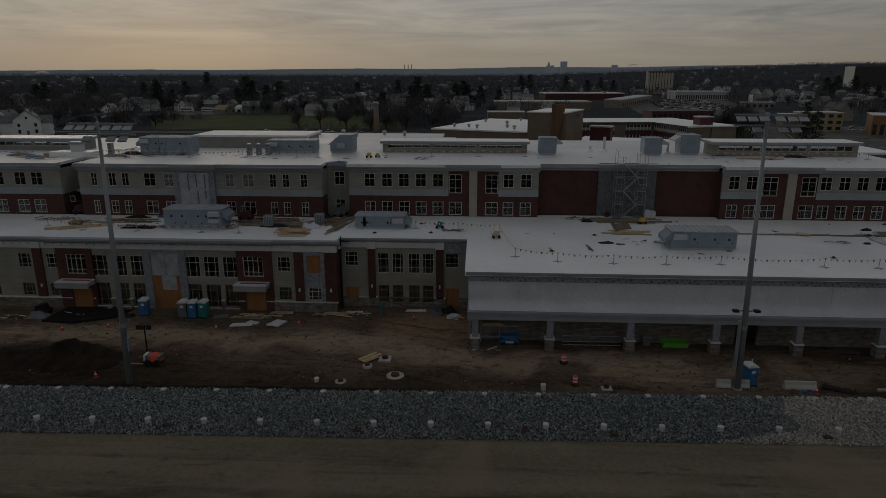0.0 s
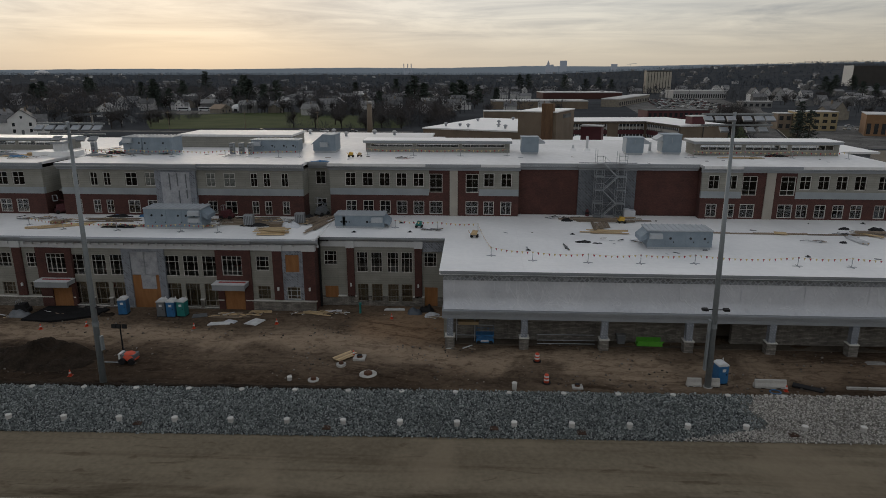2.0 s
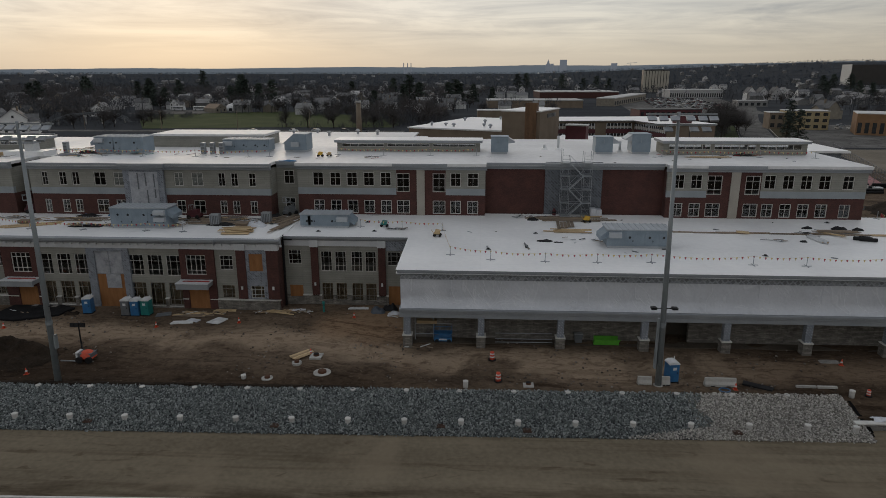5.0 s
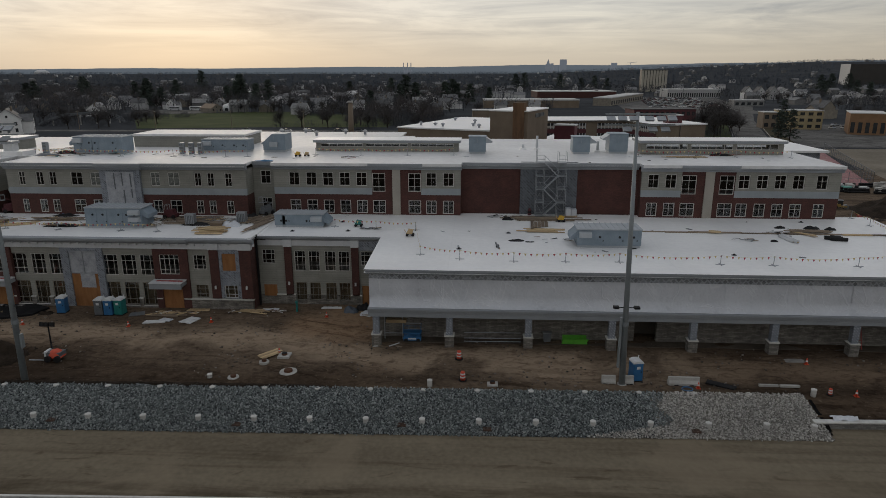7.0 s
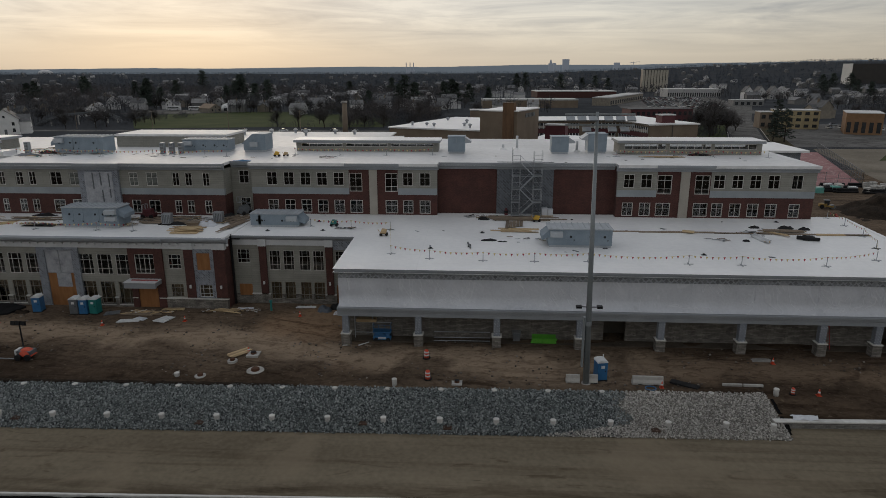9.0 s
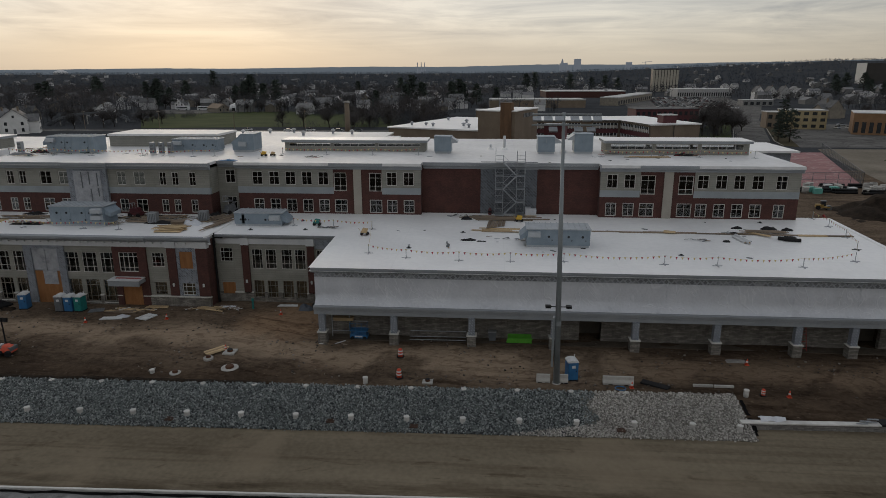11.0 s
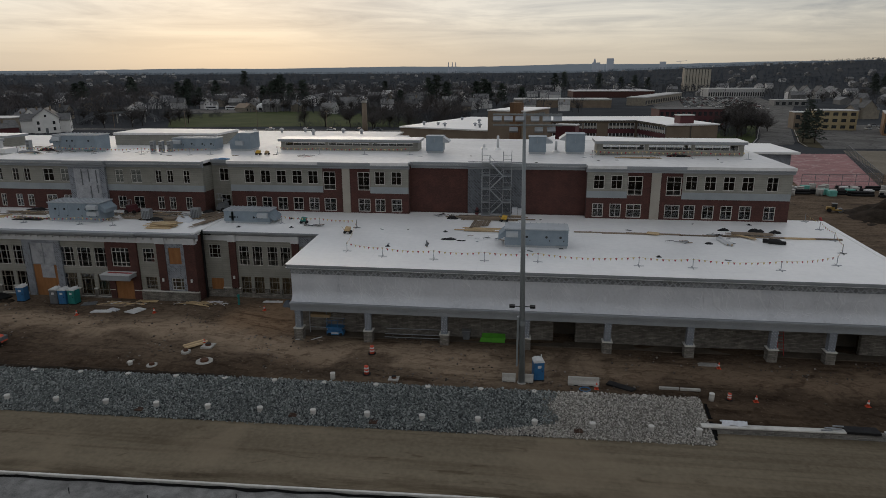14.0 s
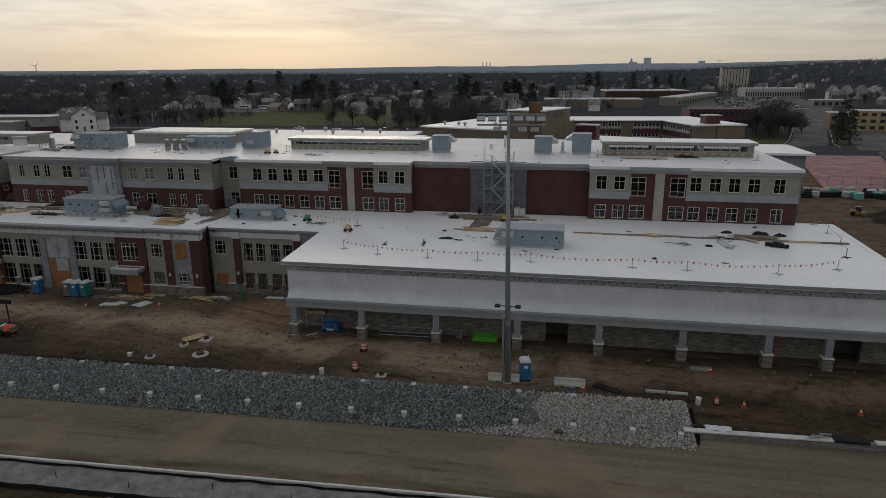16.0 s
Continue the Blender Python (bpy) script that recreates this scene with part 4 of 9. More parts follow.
def hall():
    b = thing("school_hall", (22, 66, 0), "large school hall under a broad white flat roof with stone-footed colonnade", "building")
    x0, x1, yf = -10.7, 54.2, 64.05
    # back wall of the colonnade, with a doorway and wall piers
    wall(b, "stone_wall", STONE, x0 + 0.6, x1 - 0.6, -0.4, 4.2, 66.3, 0.5, [(18.4, 20.8, 0, 2.7), (47.2, 49.9, 0, 2.9)])
    # dark panels behind the doorways, coloured as unlit interior
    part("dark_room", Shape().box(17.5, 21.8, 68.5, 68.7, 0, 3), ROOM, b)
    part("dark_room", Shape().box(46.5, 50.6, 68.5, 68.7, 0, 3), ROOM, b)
    part("ceiling_soffit", Shape().box(x0 + 0.3, x1 - 0.3, yf + 0.1, 66.5, 3.5, 3.62), FASCIA, b)
    part("side_wall", Shape().box(x0 + 0.25, x0 + 0.6, 66.3, 76.2, -0.4, 8.6), SIDING, b)
    part("far_side_wall", Shape().box(x1 - 0.6, x1 - 0.25, 66.3, 87, -0.4, 8.6), SIDING, b)
    # colonnade floor in a darker brown than the open earth
    part("colonnade_slab", Shape().box(x0 + 0.4, x1 - 0.4, yf + 0.75, 66.28, -0.3, 0.04), DARK_EARTH, b, "dark earth floor under the colonnade")
    # sheeted wall above the beam: gently wavy sheets between battens
    cols = list(np.linspace(x0 + 0.35, x1 - 0.35, 330))
    zs = list(np.linspace(4.33, 7.42, 15))
    s = Shape()
    for z in zs:
        for x in cols:
            k = math.sin(math.pi * (z - 4.3) / 3.12)
            foot = max(0.0, 1 - (z - 4.3) / 1.3) ** 2
            s.v.append((x, yf + 0.42 - 0.62 * foot - 0.07 * k * (0.6 + noise.noise(Vector((x * 0.45, z * 0.7, 0)))) - 0.03 * k * noise.noise(Vector((x * 2.1, z * 0.9, 4))) - 0.05 * abs(noise.noise(Vector((x * 1.3 + 0.5 * z, z * 0.25, 9)))), z))
    m = len(cols)
    s.f = [(j * m + i, j * m + i + 1, (j + 1) * m + i + 1, (j + 1) * m + i) for j in range(len(zs) - 1) for i in range(m - 1)]
    part("sheeted_wall", s, SHEET, b, "long translucent white plastic sheeting nailed over the wall", smooth=True)
    part("wall_core", Shape().box(x0 + 0.3, x1 - 0.3, yf + 0.6, yf + 0.9, 3.6, 8.2), WRAP, b)
    part("sheeted_return", Shape().box(x0 + 0.28, x0 + 0.36, yf + 0.45, 76.0, 4.3, 7.42), SHEET, b)
    for x in np.arange(x0 + 5.6, x1 - 1, 6.4):
        part("sheeting_batten", Shape().box(x - 0.025, x + 0.025, yf + 0.28, yf + 0.34, 5.6, 7.4), SHEET, b)
    part("wrapped_frieze", Shape().box(x0 + 0.3, x1 - 0.3, yf + 0.3, yf + 0.6, 7.42, 8.05), WRAP_LATTICE, b)
    # the beam over the columns: two steps with a ledge
    prof = [(yf + 0.75, 3.3), (yf - 0.25, 3.3), (yf - 0.25, 3.75), (yf - 0.33, 3.8), (yf - 0.33, 4.02), (yf - 0.48, 4.08), (yf - 0.48, 4.28), (yf + 0.55, 4.36)]
    part("colonnade_beam", Shape().prism(list(reversed(prof)), x0 + 0.2, x1 - 0.2, "x"), FASCIA, b)
    part("end_beam", Shape().box(x0 + 0.2, x0 + 0.9, yf + 0.3, 66.5, 3.3, 4.3), FASCIA, b)
    cornice(b, x0 + 0.1, x1 - 0.1, yf + 0.3, 7.98, 8.58, 0.55)
    # side cornice along y
    part("side_cornice", Shape().box(x0, x0 + 0.4, yf, 76.3, 7.98, 8.56), FASCIA, b)
    # roof
    pts = [(x0 - 0.1, yf - 0.27), (x1 + 0.1, yf - 0.27), (x1 + 0.1, 88.6), (x0 - 0.1, 88.6)]
    s = Shape().poly(*[(x, y, roof_z(y) + 0.06) for x, y in pts])
    s.poly(*[(x, y, roof_z(y) - 0.35) for x, y in reversed(pts)])
    s.poly((x0 - 0.1, 88.6, roof_z(88.6) + 0.06), (x0 - 0.1, yf - 0.27, roof_z(yf) + 0.05), (x0 - 0.1, yf - 0.27, roof_z(yf) - 0.02), (x0 - 0.1, 88.6, roof_z(88.6) - 0.35))
    # stretch of the same roof over the link range
    s.poly((-26.45, 75.9, 8.99), (x0 - 0.1, 75.9, 8.99), (x0 - 0.1, 88.6, roof_z(88.6) + 0.06), (-26.45, 88.6, roof_z(88.6) + 0.06))
    part("roof", s, MEMBRANE, b, "broad white membrane roof with scattered scraps")
    s = Shape()
    s.prism([(x1 - 0.5, 0), (x1 + 0.1, 0), (x1 + 0.1, 0.03), (x1 - 0.5, 0.03)], yf, 88, "y")
    for i in range(len(s.v)):
        x, y, z = s.v[i]
        s.v[i] = (x, y, z + roof_z(y) + 0.06)
    part("roof_edge", s, MEMBRANE, b)
    for x in (-9.65, -1.75, 6.67, 15.45, 23.9, 32.2, 40.35, 45.9, 53.2):
        column(b, x, yf - 0.05)
    for y in (67.5, 72.0, 77.0):
        column(b, 53.4, y)
    return b


def column(b, x, y):
    c = part("column", Shape().box(x - 0.34, x + 0.34, y - 0.34, y + 0.34, 1.38, 3.32), WRAP_PALE, b, "column shaft in grey house wrap")
    part("pedestal", Shape().box(x - 0.48, x + 0.48, y - 0.48, y + 0.48, -0.3, 1.28), STONE, c, "stacked stone pedestal")
    part("pedestal_cap", Shape().box(x - 0.54, x + 0.54, y - 0.54, y + 0.54, 1.28, 1.38), PALE_CONCRETE, c)


UP2, LO2 = (13.4, 15.3), (9.55, 11.4)


def range_block(b, x0, x1, y, wins, talls, piers, filmed=()):
    """One block of the tall range: brick below, a blue-grey band, greige siding above, brick strips and a pale pilaster at the tall windows."""
    holes = [(a, c, *UP2) for a, c in wins] + [(a, c, *LO2) for a, c in wins]
    holes += [(a, c, 12.6, 15.2) for a, c in talls] + [(a, c, *LO2) for a, c in talls]
    strips = [(min(p[0], p[1]), max(p[0], p[1])) for p in piers]
    wall(b, "brick_wall", BRICK, x0, x1, 8.6, 12.2, y, 0.4, holes)
    solid = [(a, c, 12, 16) for a, c in strips]
    wall(b, "band", BAND, x0, x1, 12.2, 13.12, y - 0.06, 0.46, holes + solid)
    wall(b, "siding_wall", SIDING, x0, x1, 13.12, 15.75, y - 0.04, 0.44, holes + solid)
    for a, c in strips:
        wall(b, "brick_strip", BRICK, a, c, 12.2, 15.75, y - 0.02, 0.42, holes)
    for a, c in wins:
        window(b, a, c, *UP2, y, *W2, pane=FILM if a in filmed else None)
        window(b, a, c, *LO2, y, *W2)
    for i, (a, c) in enumerate(wins + talls):
        for z in (9.55 + 0.55, 13.4 + 0.55):
            x = a + (c - a) * (0.28 if (i * 7 + int(z)) % 3 else 0.7)
            part("sticker", Shape().box(x - 0.045, x + 0.045, y + 0.098, y + 0.106, z, z + 0.07), FRIEZE, b)
    for a, c in talls:
        window(b, a, c, 12.6, 15.2, y, *WT)
        window(b, a, c, *LO2, y, *W2)


def tall_range():
    b = thing("school_tall_range", (0, 92, 0), "three-storey school range with brick, blue-grey band and greige siding", "building")
    # block between the notch and the blank brick wall
    y = 87.3
    wins = [(-25.25, -23.75), (-22.85, -21.35), (-20.5, -19.0), (-18.15, -16.65), (-15.8, -14.3), (-6.1, -4.65), (-3.75, -2.25)]
    range_block(b, -27.4, -1.3, y, wins, [(-13.55, -11.75), (-8.55, -6.8)], [(-13.6, -6.75)])
    part("pilaster", Shape().box(-10.75, -9.65, y - 0.16, y, 9.3, 15.75), FRIEZE_WARM, b, "pale pilaster panel")
    part("side_wall", Shape().box(-1.65, -1.3, y + 0.4, 88.8, 8.6, 15.75), BRICK, b)
    part("side_wall", Shape().box(-27.4, -27.0, y + 0.4, 89, 8.6, 15.75), SIDING, b)
    # blank brick wall, partly in house wrap
    part("blank_wall", Shape().box(-1.3, 23.2, 88.8, 89.2, 8.6, 15.9), BRICK, b, "blank red-brown brick wall")
    part("wrapped_panel", Shape().box(6.95, 14.75, 88.55, 88.796, 9.3, 16.7), WRAP_DARK, b, "grey house wrap with printed bands")
    # block to the end corner
    wins = [(24.05, 25.5), (26.35, 27.85), (36.0, 37.5), (38.4, 39.9), (40.75, 42.25), (43.1, 44.65), (46.2, 47.65)]
    range_block(b, 23.2, 49.3, y, wins, [(28.55, 30.5), (33.55, 35.5)], [(28.5, 35.6)])
    part("pilaster", Shape().box(31.6, 32.8, y - 0.16, y, 9.3, 15.75), FRIEZE_WARM, b, "pale pilaster panel")
    part("side_wall", Shape().box(23.2, 23.6, y + 0.4, 88.8, 8.6, 15.75), BRICK, b)
    part("end_wall", Shape().box(48.9, 49.3, y + 0.4, 108.2, -0.4, 15.75), WRAP, b, "end wall in grey house wrap")
    # block beyond the notch
    y = 85.8
    narrow = [(-60.8, -59.7), (-58.9, -57.85), (-63.3, -62.4), (-38.1, -37.1), (-36.3, -35.3), (-33.8, -32.8)]
    range_block(b, -65.0, -30.8, y, narrow + [(-55.75, -54.05), (-52.95, -51.5), (-44.3, -43.0), (-41.85, -40.2)], [], [], (-52.95, -44.3, -41.85))
    part("side_wall", Shape().box(-31.2, -30.8, y + 0.4, 89, 8.6, 12.2), BRICK, b)
    part("side_wall_above", Shape().box(-31.2, -30.76, y + 0.4, 89, 12.2, 15.75), SIDING, b)
    tw = part("stair_tower", Shape().box(-51.3, -45.6, y - 0.45, y + 0.2, 9.2, 16.0), WRAP, b, "stair bay in house wrap and clear sheeting")
    part("sheeting", Shape().box(-50.4, -46.4, y - 0.52, y - 0.454, 9.9, 15.4), SHEET_GREY, tw)
    s = Shape()
    for x, c, d in ((-49.2, 13.0, 15.3), (-48.1, 13.5, 15.3), (-46.9, 13.3, 15.2), (-48.0, 11.0, 12.9), (-46.9, 11.8, 13.0)):
        s.box(x - 0.08, x + 0.08, y - 0.56, y - 0.525, c, d)
    part("dark_batten", s, GREY_PLASTIC, tw)
    # notch
    holes = [(-29.7, -28.25, *UP2), (-29.7, -28.25, *LO2)]
    wall(b, "notch_wall", SIDING, -31.2, -27.0, 8.6, 15.75, 88.6, 0.4, holes)
    for h in holes:
        window(b, *h, 88.6, *W2)
    # farthest block on the left
    range_block(b, -92, -67.6, y, [(-74.4, -72.7), (-72.0, -70.25), (-77.6, -75.9), (-80, -78.3), (-83.4, -81.7)], [], [])
    part("side_wall", Shape().box(-68.0, -67.6, y + 0.4, 94, 8.6, 12.2), BRICK, b)
    part("side_wall_above", Shape().box(-68.0, -67.56, y + 0.4, 94, 12.2, 15.75), SIDING, b)
    part("recess_wall", Shape().box(-67.6, -65.0, 92, 92.4, 8.6, 15.75), SIDING, b)
    part("recess_side", Shape().box(-65.0, -64.6, y + 0.4, 92, 8.6, 15.75), SIDING, b)
    # cornices
    for x0, x1, yy, out in ((-92, -67.4, 85.8, 0.8), (-65.2, -51.6, 85.8, 0.75), (-51.6, -45.2, 85.4, 0.8), (-45.2, -30.6, 85.8, 0.75), (-30.6, -27.5, 88.6, 0.6), (-27.6, -14.0, 87.3, 0.75), (-14.0, -6.5, 87.3, 0.95), (-6.5, -1.1, 87.3, 0.75), (-1.1, 6.8, 88.8, 0.7), (6.8, 14.9, 88.6, 0.8), (14.9, 23.0, 88.8, 0.7), (23.0, 28.2, 87.3, 0.75), (28.2, 35.8, 87.3, 0.95), (35.8, 49.4, 87.3, 0.75)):
        cornice(b, x0, x1, yy, 15.7, 16.62, out)
    part("end_cornice", Shape().box(49.2, 49.42, 86.9, 107.6, 15.7, 16.6), FASCIA, b)
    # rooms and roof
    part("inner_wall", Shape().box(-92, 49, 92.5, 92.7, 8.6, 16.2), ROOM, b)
    part("floor_slab", Shape().box(-92, -1.9, 88.9, 92.5, 12.0, 12.3).box(23.4, 49, 88.9, 92.5, 12.0, 12.3), CONCRETE, b)
    z = 16.6
    for x0, x1, y0 in ((-92, -67.6, 85.1), (-67.6, -65.2, 92), (-65.2, -30.7, 85.1), (-30.7, -27.5, 88.1), (-27.5, -1.2, 86.5), (-1.2, 23.1, 88.2), (23.1, 49.4, 86.5)):
        part("roof", Shape().box(x0, x1, y0, 121, z - 0.35, z + 0.03), MEMBRANE_WET, b, "white membrane roof with wet patches")
    s = Shape().box(49.5, 57.9, 107.6, 121, 15.9, 16.25)
    part("lower_end_roof", s, MEMBRANE, b)
    part("lower_end_wall", Shape().box(49.35, 56.8, 108.2, 120, -0.4, 15.9), WRAP, b)
    return b


FRIEZE_WARM = surface("pale_warm_panel", (0.30, 0.28, 0.245), (0.38, 0.355, 0.31), 0.7, 0.7)


def roof_monitor(x0, x1, y, y1, z0, z1, panes):
    """A long raised clerestory with a band of windows and an overhanging white roof."""
    b = thing("roof_monitor", ((x0 + x1) / 2, y, z0), "long greige clerestory with a ribbon of windows on the white roof", "clerestory", "roof clerestories")
    zw0, zw1 = z0 + 0.75, z1 - 0.55
    holes = []
    groups = 3
    gw = (x1 - x0 - 1.6) / groups
    for g in range(groups):
        a = x0 + 0.8 + g * gw + 0.25
        holes.append((a, a + gw - 0.5, zw0, zw1))
    wall(b, "monitor_wall", SIDING, x0 + 0.3, x1 - 0.3, z0, z1 - 0.25, y, 0.25, holes)
    for h in holes:
        n = max(3, round((h[1] - h[0]) / 1.35))
        window(b, *h, y, tuple((i + 1) / n for i in range(n - 1)), (), 0.06, 0.08)
    part("side_wall", Shape().box(x0 + 0.3, x0 + 0.55, y + 0.25, y1, z0, z1 - 0.25).box(x1 - 0.55, x1 - 0.3, y + 0.25, y1, z0, z1 - 0.25), SIDING, b)
    wall(b, "back_wall", SIDING, x0 + 0.55, x1 - 0.55, z0, z1 - 0.25, y1 - 0.25, 0.25, [(h[0], h[1], zw0, zw1) for h in holes])
    part("monitor_fascia", Shape().box(x0 - 0.05, x1 + 0.05, y - 0.45, y1 + 0.4, z1 - 0.42, z1 - 0.06), FASCIA, b)
    part("monitor_roof", Shape().box(x0 - 0.1, x1 + 0.1, y - 0.5, y1 + 0.45, z1 - 0.055, z1 + 0.02), MEMBRANE, b)
    return b


front_range()
link_range()
hall()
tall_range()
roof_monitor(-24.8, -1.75, 100.3, 104.0, 16.63, 18.45, 6)
roof_monitor(25.2, 46.7, 98.4, 102.8, 16.63, 18.75, 6)
roof_monitor(-97, -72.6, 100.0, 104.0, 16.63, 18.6, 6)

# ---- the town behind: trees, houses, the old school, shops, towers and hills ----
BARK = surface("winter_bark", (0.032, 0.027, 0.023), (0.066, 0.056, 0.048), 1.0, 0.95, spread=0.3, spec=0.08)
TWIG = surface("bare_twigs", (0.062, 0.058, 0.058), (0.112, 0.106, 0.104), 0.3, 1.0, bump=0, spread=0.3, spec=0.0)
NEEDLE = surface("dark_needles", (0.040, 0.053, 0.045), (0.076, 0.093, 0.077), 0.8, 0.9, bump=0, spread=0.3, spec=0.08)
GRASS = surface("winter_grass", (0.036, 0.050, 0.018), (0.066, 0.082, 0.034), 0.05, 0.95, fine=20, bump=0.2, spec=0.06)
ASPHALT = surface("old_asphalt", (0.085, 0.083, 0.080), (0.17, 0.166, 0.160), 0.08, 0.9, fine=16, bump=0.1, spec=0.06, pattern=cracked(9.0, 0.5, 0.6, (0.05, 0.049, 0.047)))
HOUSE_WHITE = surface("white_clapboard", (0.44, 0.44, 0.44), (0.62, 0.62, 0.615), 0.6, 0.7, spread=0.35)
HOUSE_GREY = surface("grey_shingle", (0.15, 0.15, 0.15), (0.24, 0.24, 0.235), 0.6, 0.8, spread=0.3)
HOUSE_TAN = surface("tan_siding", (0.17, 0.152, 0.122), (0.27, 0.24, 0.195), 0.6, 0.8, spread=0.25)
ROOF_DARK = surface("dark_shingles", (0.075, 0.076, 0.078), (0.160, 0.160, 0.162), 0.8, 0.75, spread=0.45)
ROOF_PALE = surface("pale_flat_roof", (0.40, 0.40, 0.40), (0.58, 0.58, 0.57), 0.1, 0.6, spread=0.2)
# far woods carry distance haze in their base colours, bluer step by step
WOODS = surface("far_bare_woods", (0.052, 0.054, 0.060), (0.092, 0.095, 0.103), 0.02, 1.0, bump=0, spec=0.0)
WOODS_HALF_HAZE = surface("half_hazed_far_woods", (0.060, 0.070, 0.085), (0.095, 0.109, 0.130), 0.02, 1.0, bump=0, spec=0.0)
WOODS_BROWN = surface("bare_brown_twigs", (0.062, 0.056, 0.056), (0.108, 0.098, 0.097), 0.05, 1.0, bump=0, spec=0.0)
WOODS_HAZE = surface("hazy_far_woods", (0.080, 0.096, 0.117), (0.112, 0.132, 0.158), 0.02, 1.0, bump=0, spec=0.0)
PANE_FAR = surface("dark_window_glass", (0.018, 0.020, 0.023), (0.045, 0.050, 0.055), 0.4, 0.15, bump=0)
TAN_BRICK = surface("tan_brick", (0.155, 0.120, 0.087), (0.220, 0.175, 0.130), 0.25, 0.85)
RUST = surface("rust_stained_brick", (0.080, 0.045, 0.026), (0.190, 0.112, 0.062), 0.4, 0.9, stretch=(2, 2, 0.4))
MAROON = surface("maroon_panel", (0.060, 0.012, 0.016), (0.10, 0.022, 0.028), 0.5, 0.6)
YELLOW_BRICK = surface("yellow_brick", (0.30, 0.245, 0.14), (0.42, 0.345, 0.20), 0.5, 0.85)
ORANGE_WOOD = surface("orange_brown_cladding", (0.19, 0.105, 0.05), (0.27, 0.16, 0.085), 0.5, 0.8)
GRAVEL_TAN = surface("tan_gravel", (0.13, 0.115, 0.092), (0.24, 0.213, 0.172), 0.06, 0.95, fine=18, bump=0.3, spec=0.06)
COURT = surface("faded_red_court", (0.22, 0.095, 0.098), (0.33, 0.165, 0.165), 0.15, 0.85, bump=0.1, pattern=cracked(6.5, 0.35, 0.6, (0.40, 0.30, 0.29)))
# ridge and skyline glow blue-grey: distance haze is put into colour and emission
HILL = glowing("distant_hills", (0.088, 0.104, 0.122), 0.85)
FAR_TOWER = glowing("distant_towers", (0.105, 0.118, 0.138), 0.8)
FAR_WHITE = surface("distant_white", (0.45, 0.46, 0.48), (0.6, 0.6, 0.6), 0.05, 0.7, bump=0)
DARK_GLASS = surface("dark_curtain_wall", (0.020, 0.018, 0.016), (0.035, 0.031, 0.028), 0.1, 0.4, bump=0)


def bare_tree_shapes(rng, h):
    """A leafless tree: trunk and limbs as one shape, fine twigs as another."""
    wood, twigs = Shape(), Shape()

    def grow(p, d, length, r, depth):
        q = p + d * length
        wood.tube(p, q, r, r * 0.68, 5 if depth == 0 else 4, caps=False)
        if depth == 3:
            for _ in range(15):
                w = (d + Vector((rng.gauss(0, 0.75), rng.gauss(0, 0.75), rng.gauss(0.25, 0.5)))).normalized()
                l = length * rng.uniform(0.8, 2.0)
                a = p.lerp(q, rng.uniform(0.1, 1))
                side = w.cross(Vector((rng.uniform(-1, 1), rng.uniform(-1, 1), rng.uniform(-1, 1)))).normalized() * 0.019
                twigs.poly(a - side, a + side, a + w * l)
                for _ in range(2):
                    a2 = a + w * l * rng.uniform(0.3, 0.8)
                    w2 = (w + Vector((rng.gauss(0, 0.7), rng.gauss(0, 0.7), rng.gauss(0.2, 0.5)))).normalized()
                    twigs.poly(a2 - side * 0.8, a2 + side * 0.8, a2 + w2 * l * 0.7)
            return
        for i in range((6, 4, 3)[depth]):
            w = (d * (0.55 if depth else 0.8) + Vector((rng.gauss(0, 0.55), rng.gauss(0, 0.55), rng.gauss(0.22, 0.28)))).normalized()
            grow(p.lerp(q, rng.uniform(0.35, 1.0)), w, length * rng.uniform(0.6, 0.95), r * 0.55, depth + 1)

    grow(Vector((0, 0, 0)), Vector((rng.gauss(0, 0.04), rng.gauss(0, 0.04), 1)).normalized(), h * 0.25, h * 0.020, 0)
    return wood, twigs


def bare_tree(seed, h):
    rng = random.Random(seed)
    wood, twigs = bare_tree_shapes(rng, h)
    t = thing("bare_tree", (0, 0, 0), "leafless brown deciduous tree with fine twigs", "tree", "bare trees of the town")
    part("trunk", wood, BARK, t)
    part("crown", twigs, TWIG, t)
    return t


def conifer(seed, h, spread, label="tall dark green pine", fill=9):
    rng = random.Random(seed)
    wood, leaves = Shape(), Shape()
    wood.tube((0, 0, 0), (rng.gauss(0, 0.2), rng.gauss(0, 0.2), h), h * 0.02, h * 0.004, 6)
    z = h * 0.16
    while z < h * 0.98:
        r = spread * (1 - (z / h)) ** 0.5 * rng.uniform(0.6, 1.1) + 0.25
        for _ in range(9):
            w = rng.uniform(0, 2 * math.pi)
            l = r * rng.uniform(0.6, 1.1)
            tip = Vector((math.cos(w) * l, math.sin(w) * l, z + rng.uniform(-0.3, 0.5)))
            wood.tube((0, 0, z), tip, 0.05, 0.02, 3, caps=False)
            for k in range(fill):
                c = Vector((0, 0, z)).lerp(tip, rng.uniform(0.3, 1.0))
                a, b2, c2 = (c + Vector((rng.gauss(0, 0.5), rng.gauss(0, 0.5), rng.gauss(0, 0.3))) for _ in range(3))
                leaves.poly(a, b2, c2)
        z += h * 0.05
    t = thing("conifer", (0, 0, 0), label, "tree", "evergreens of the town")
    part("trunk", wood, BARK, t)
    part("crown", leaves, NEEDLE, t)
    return t


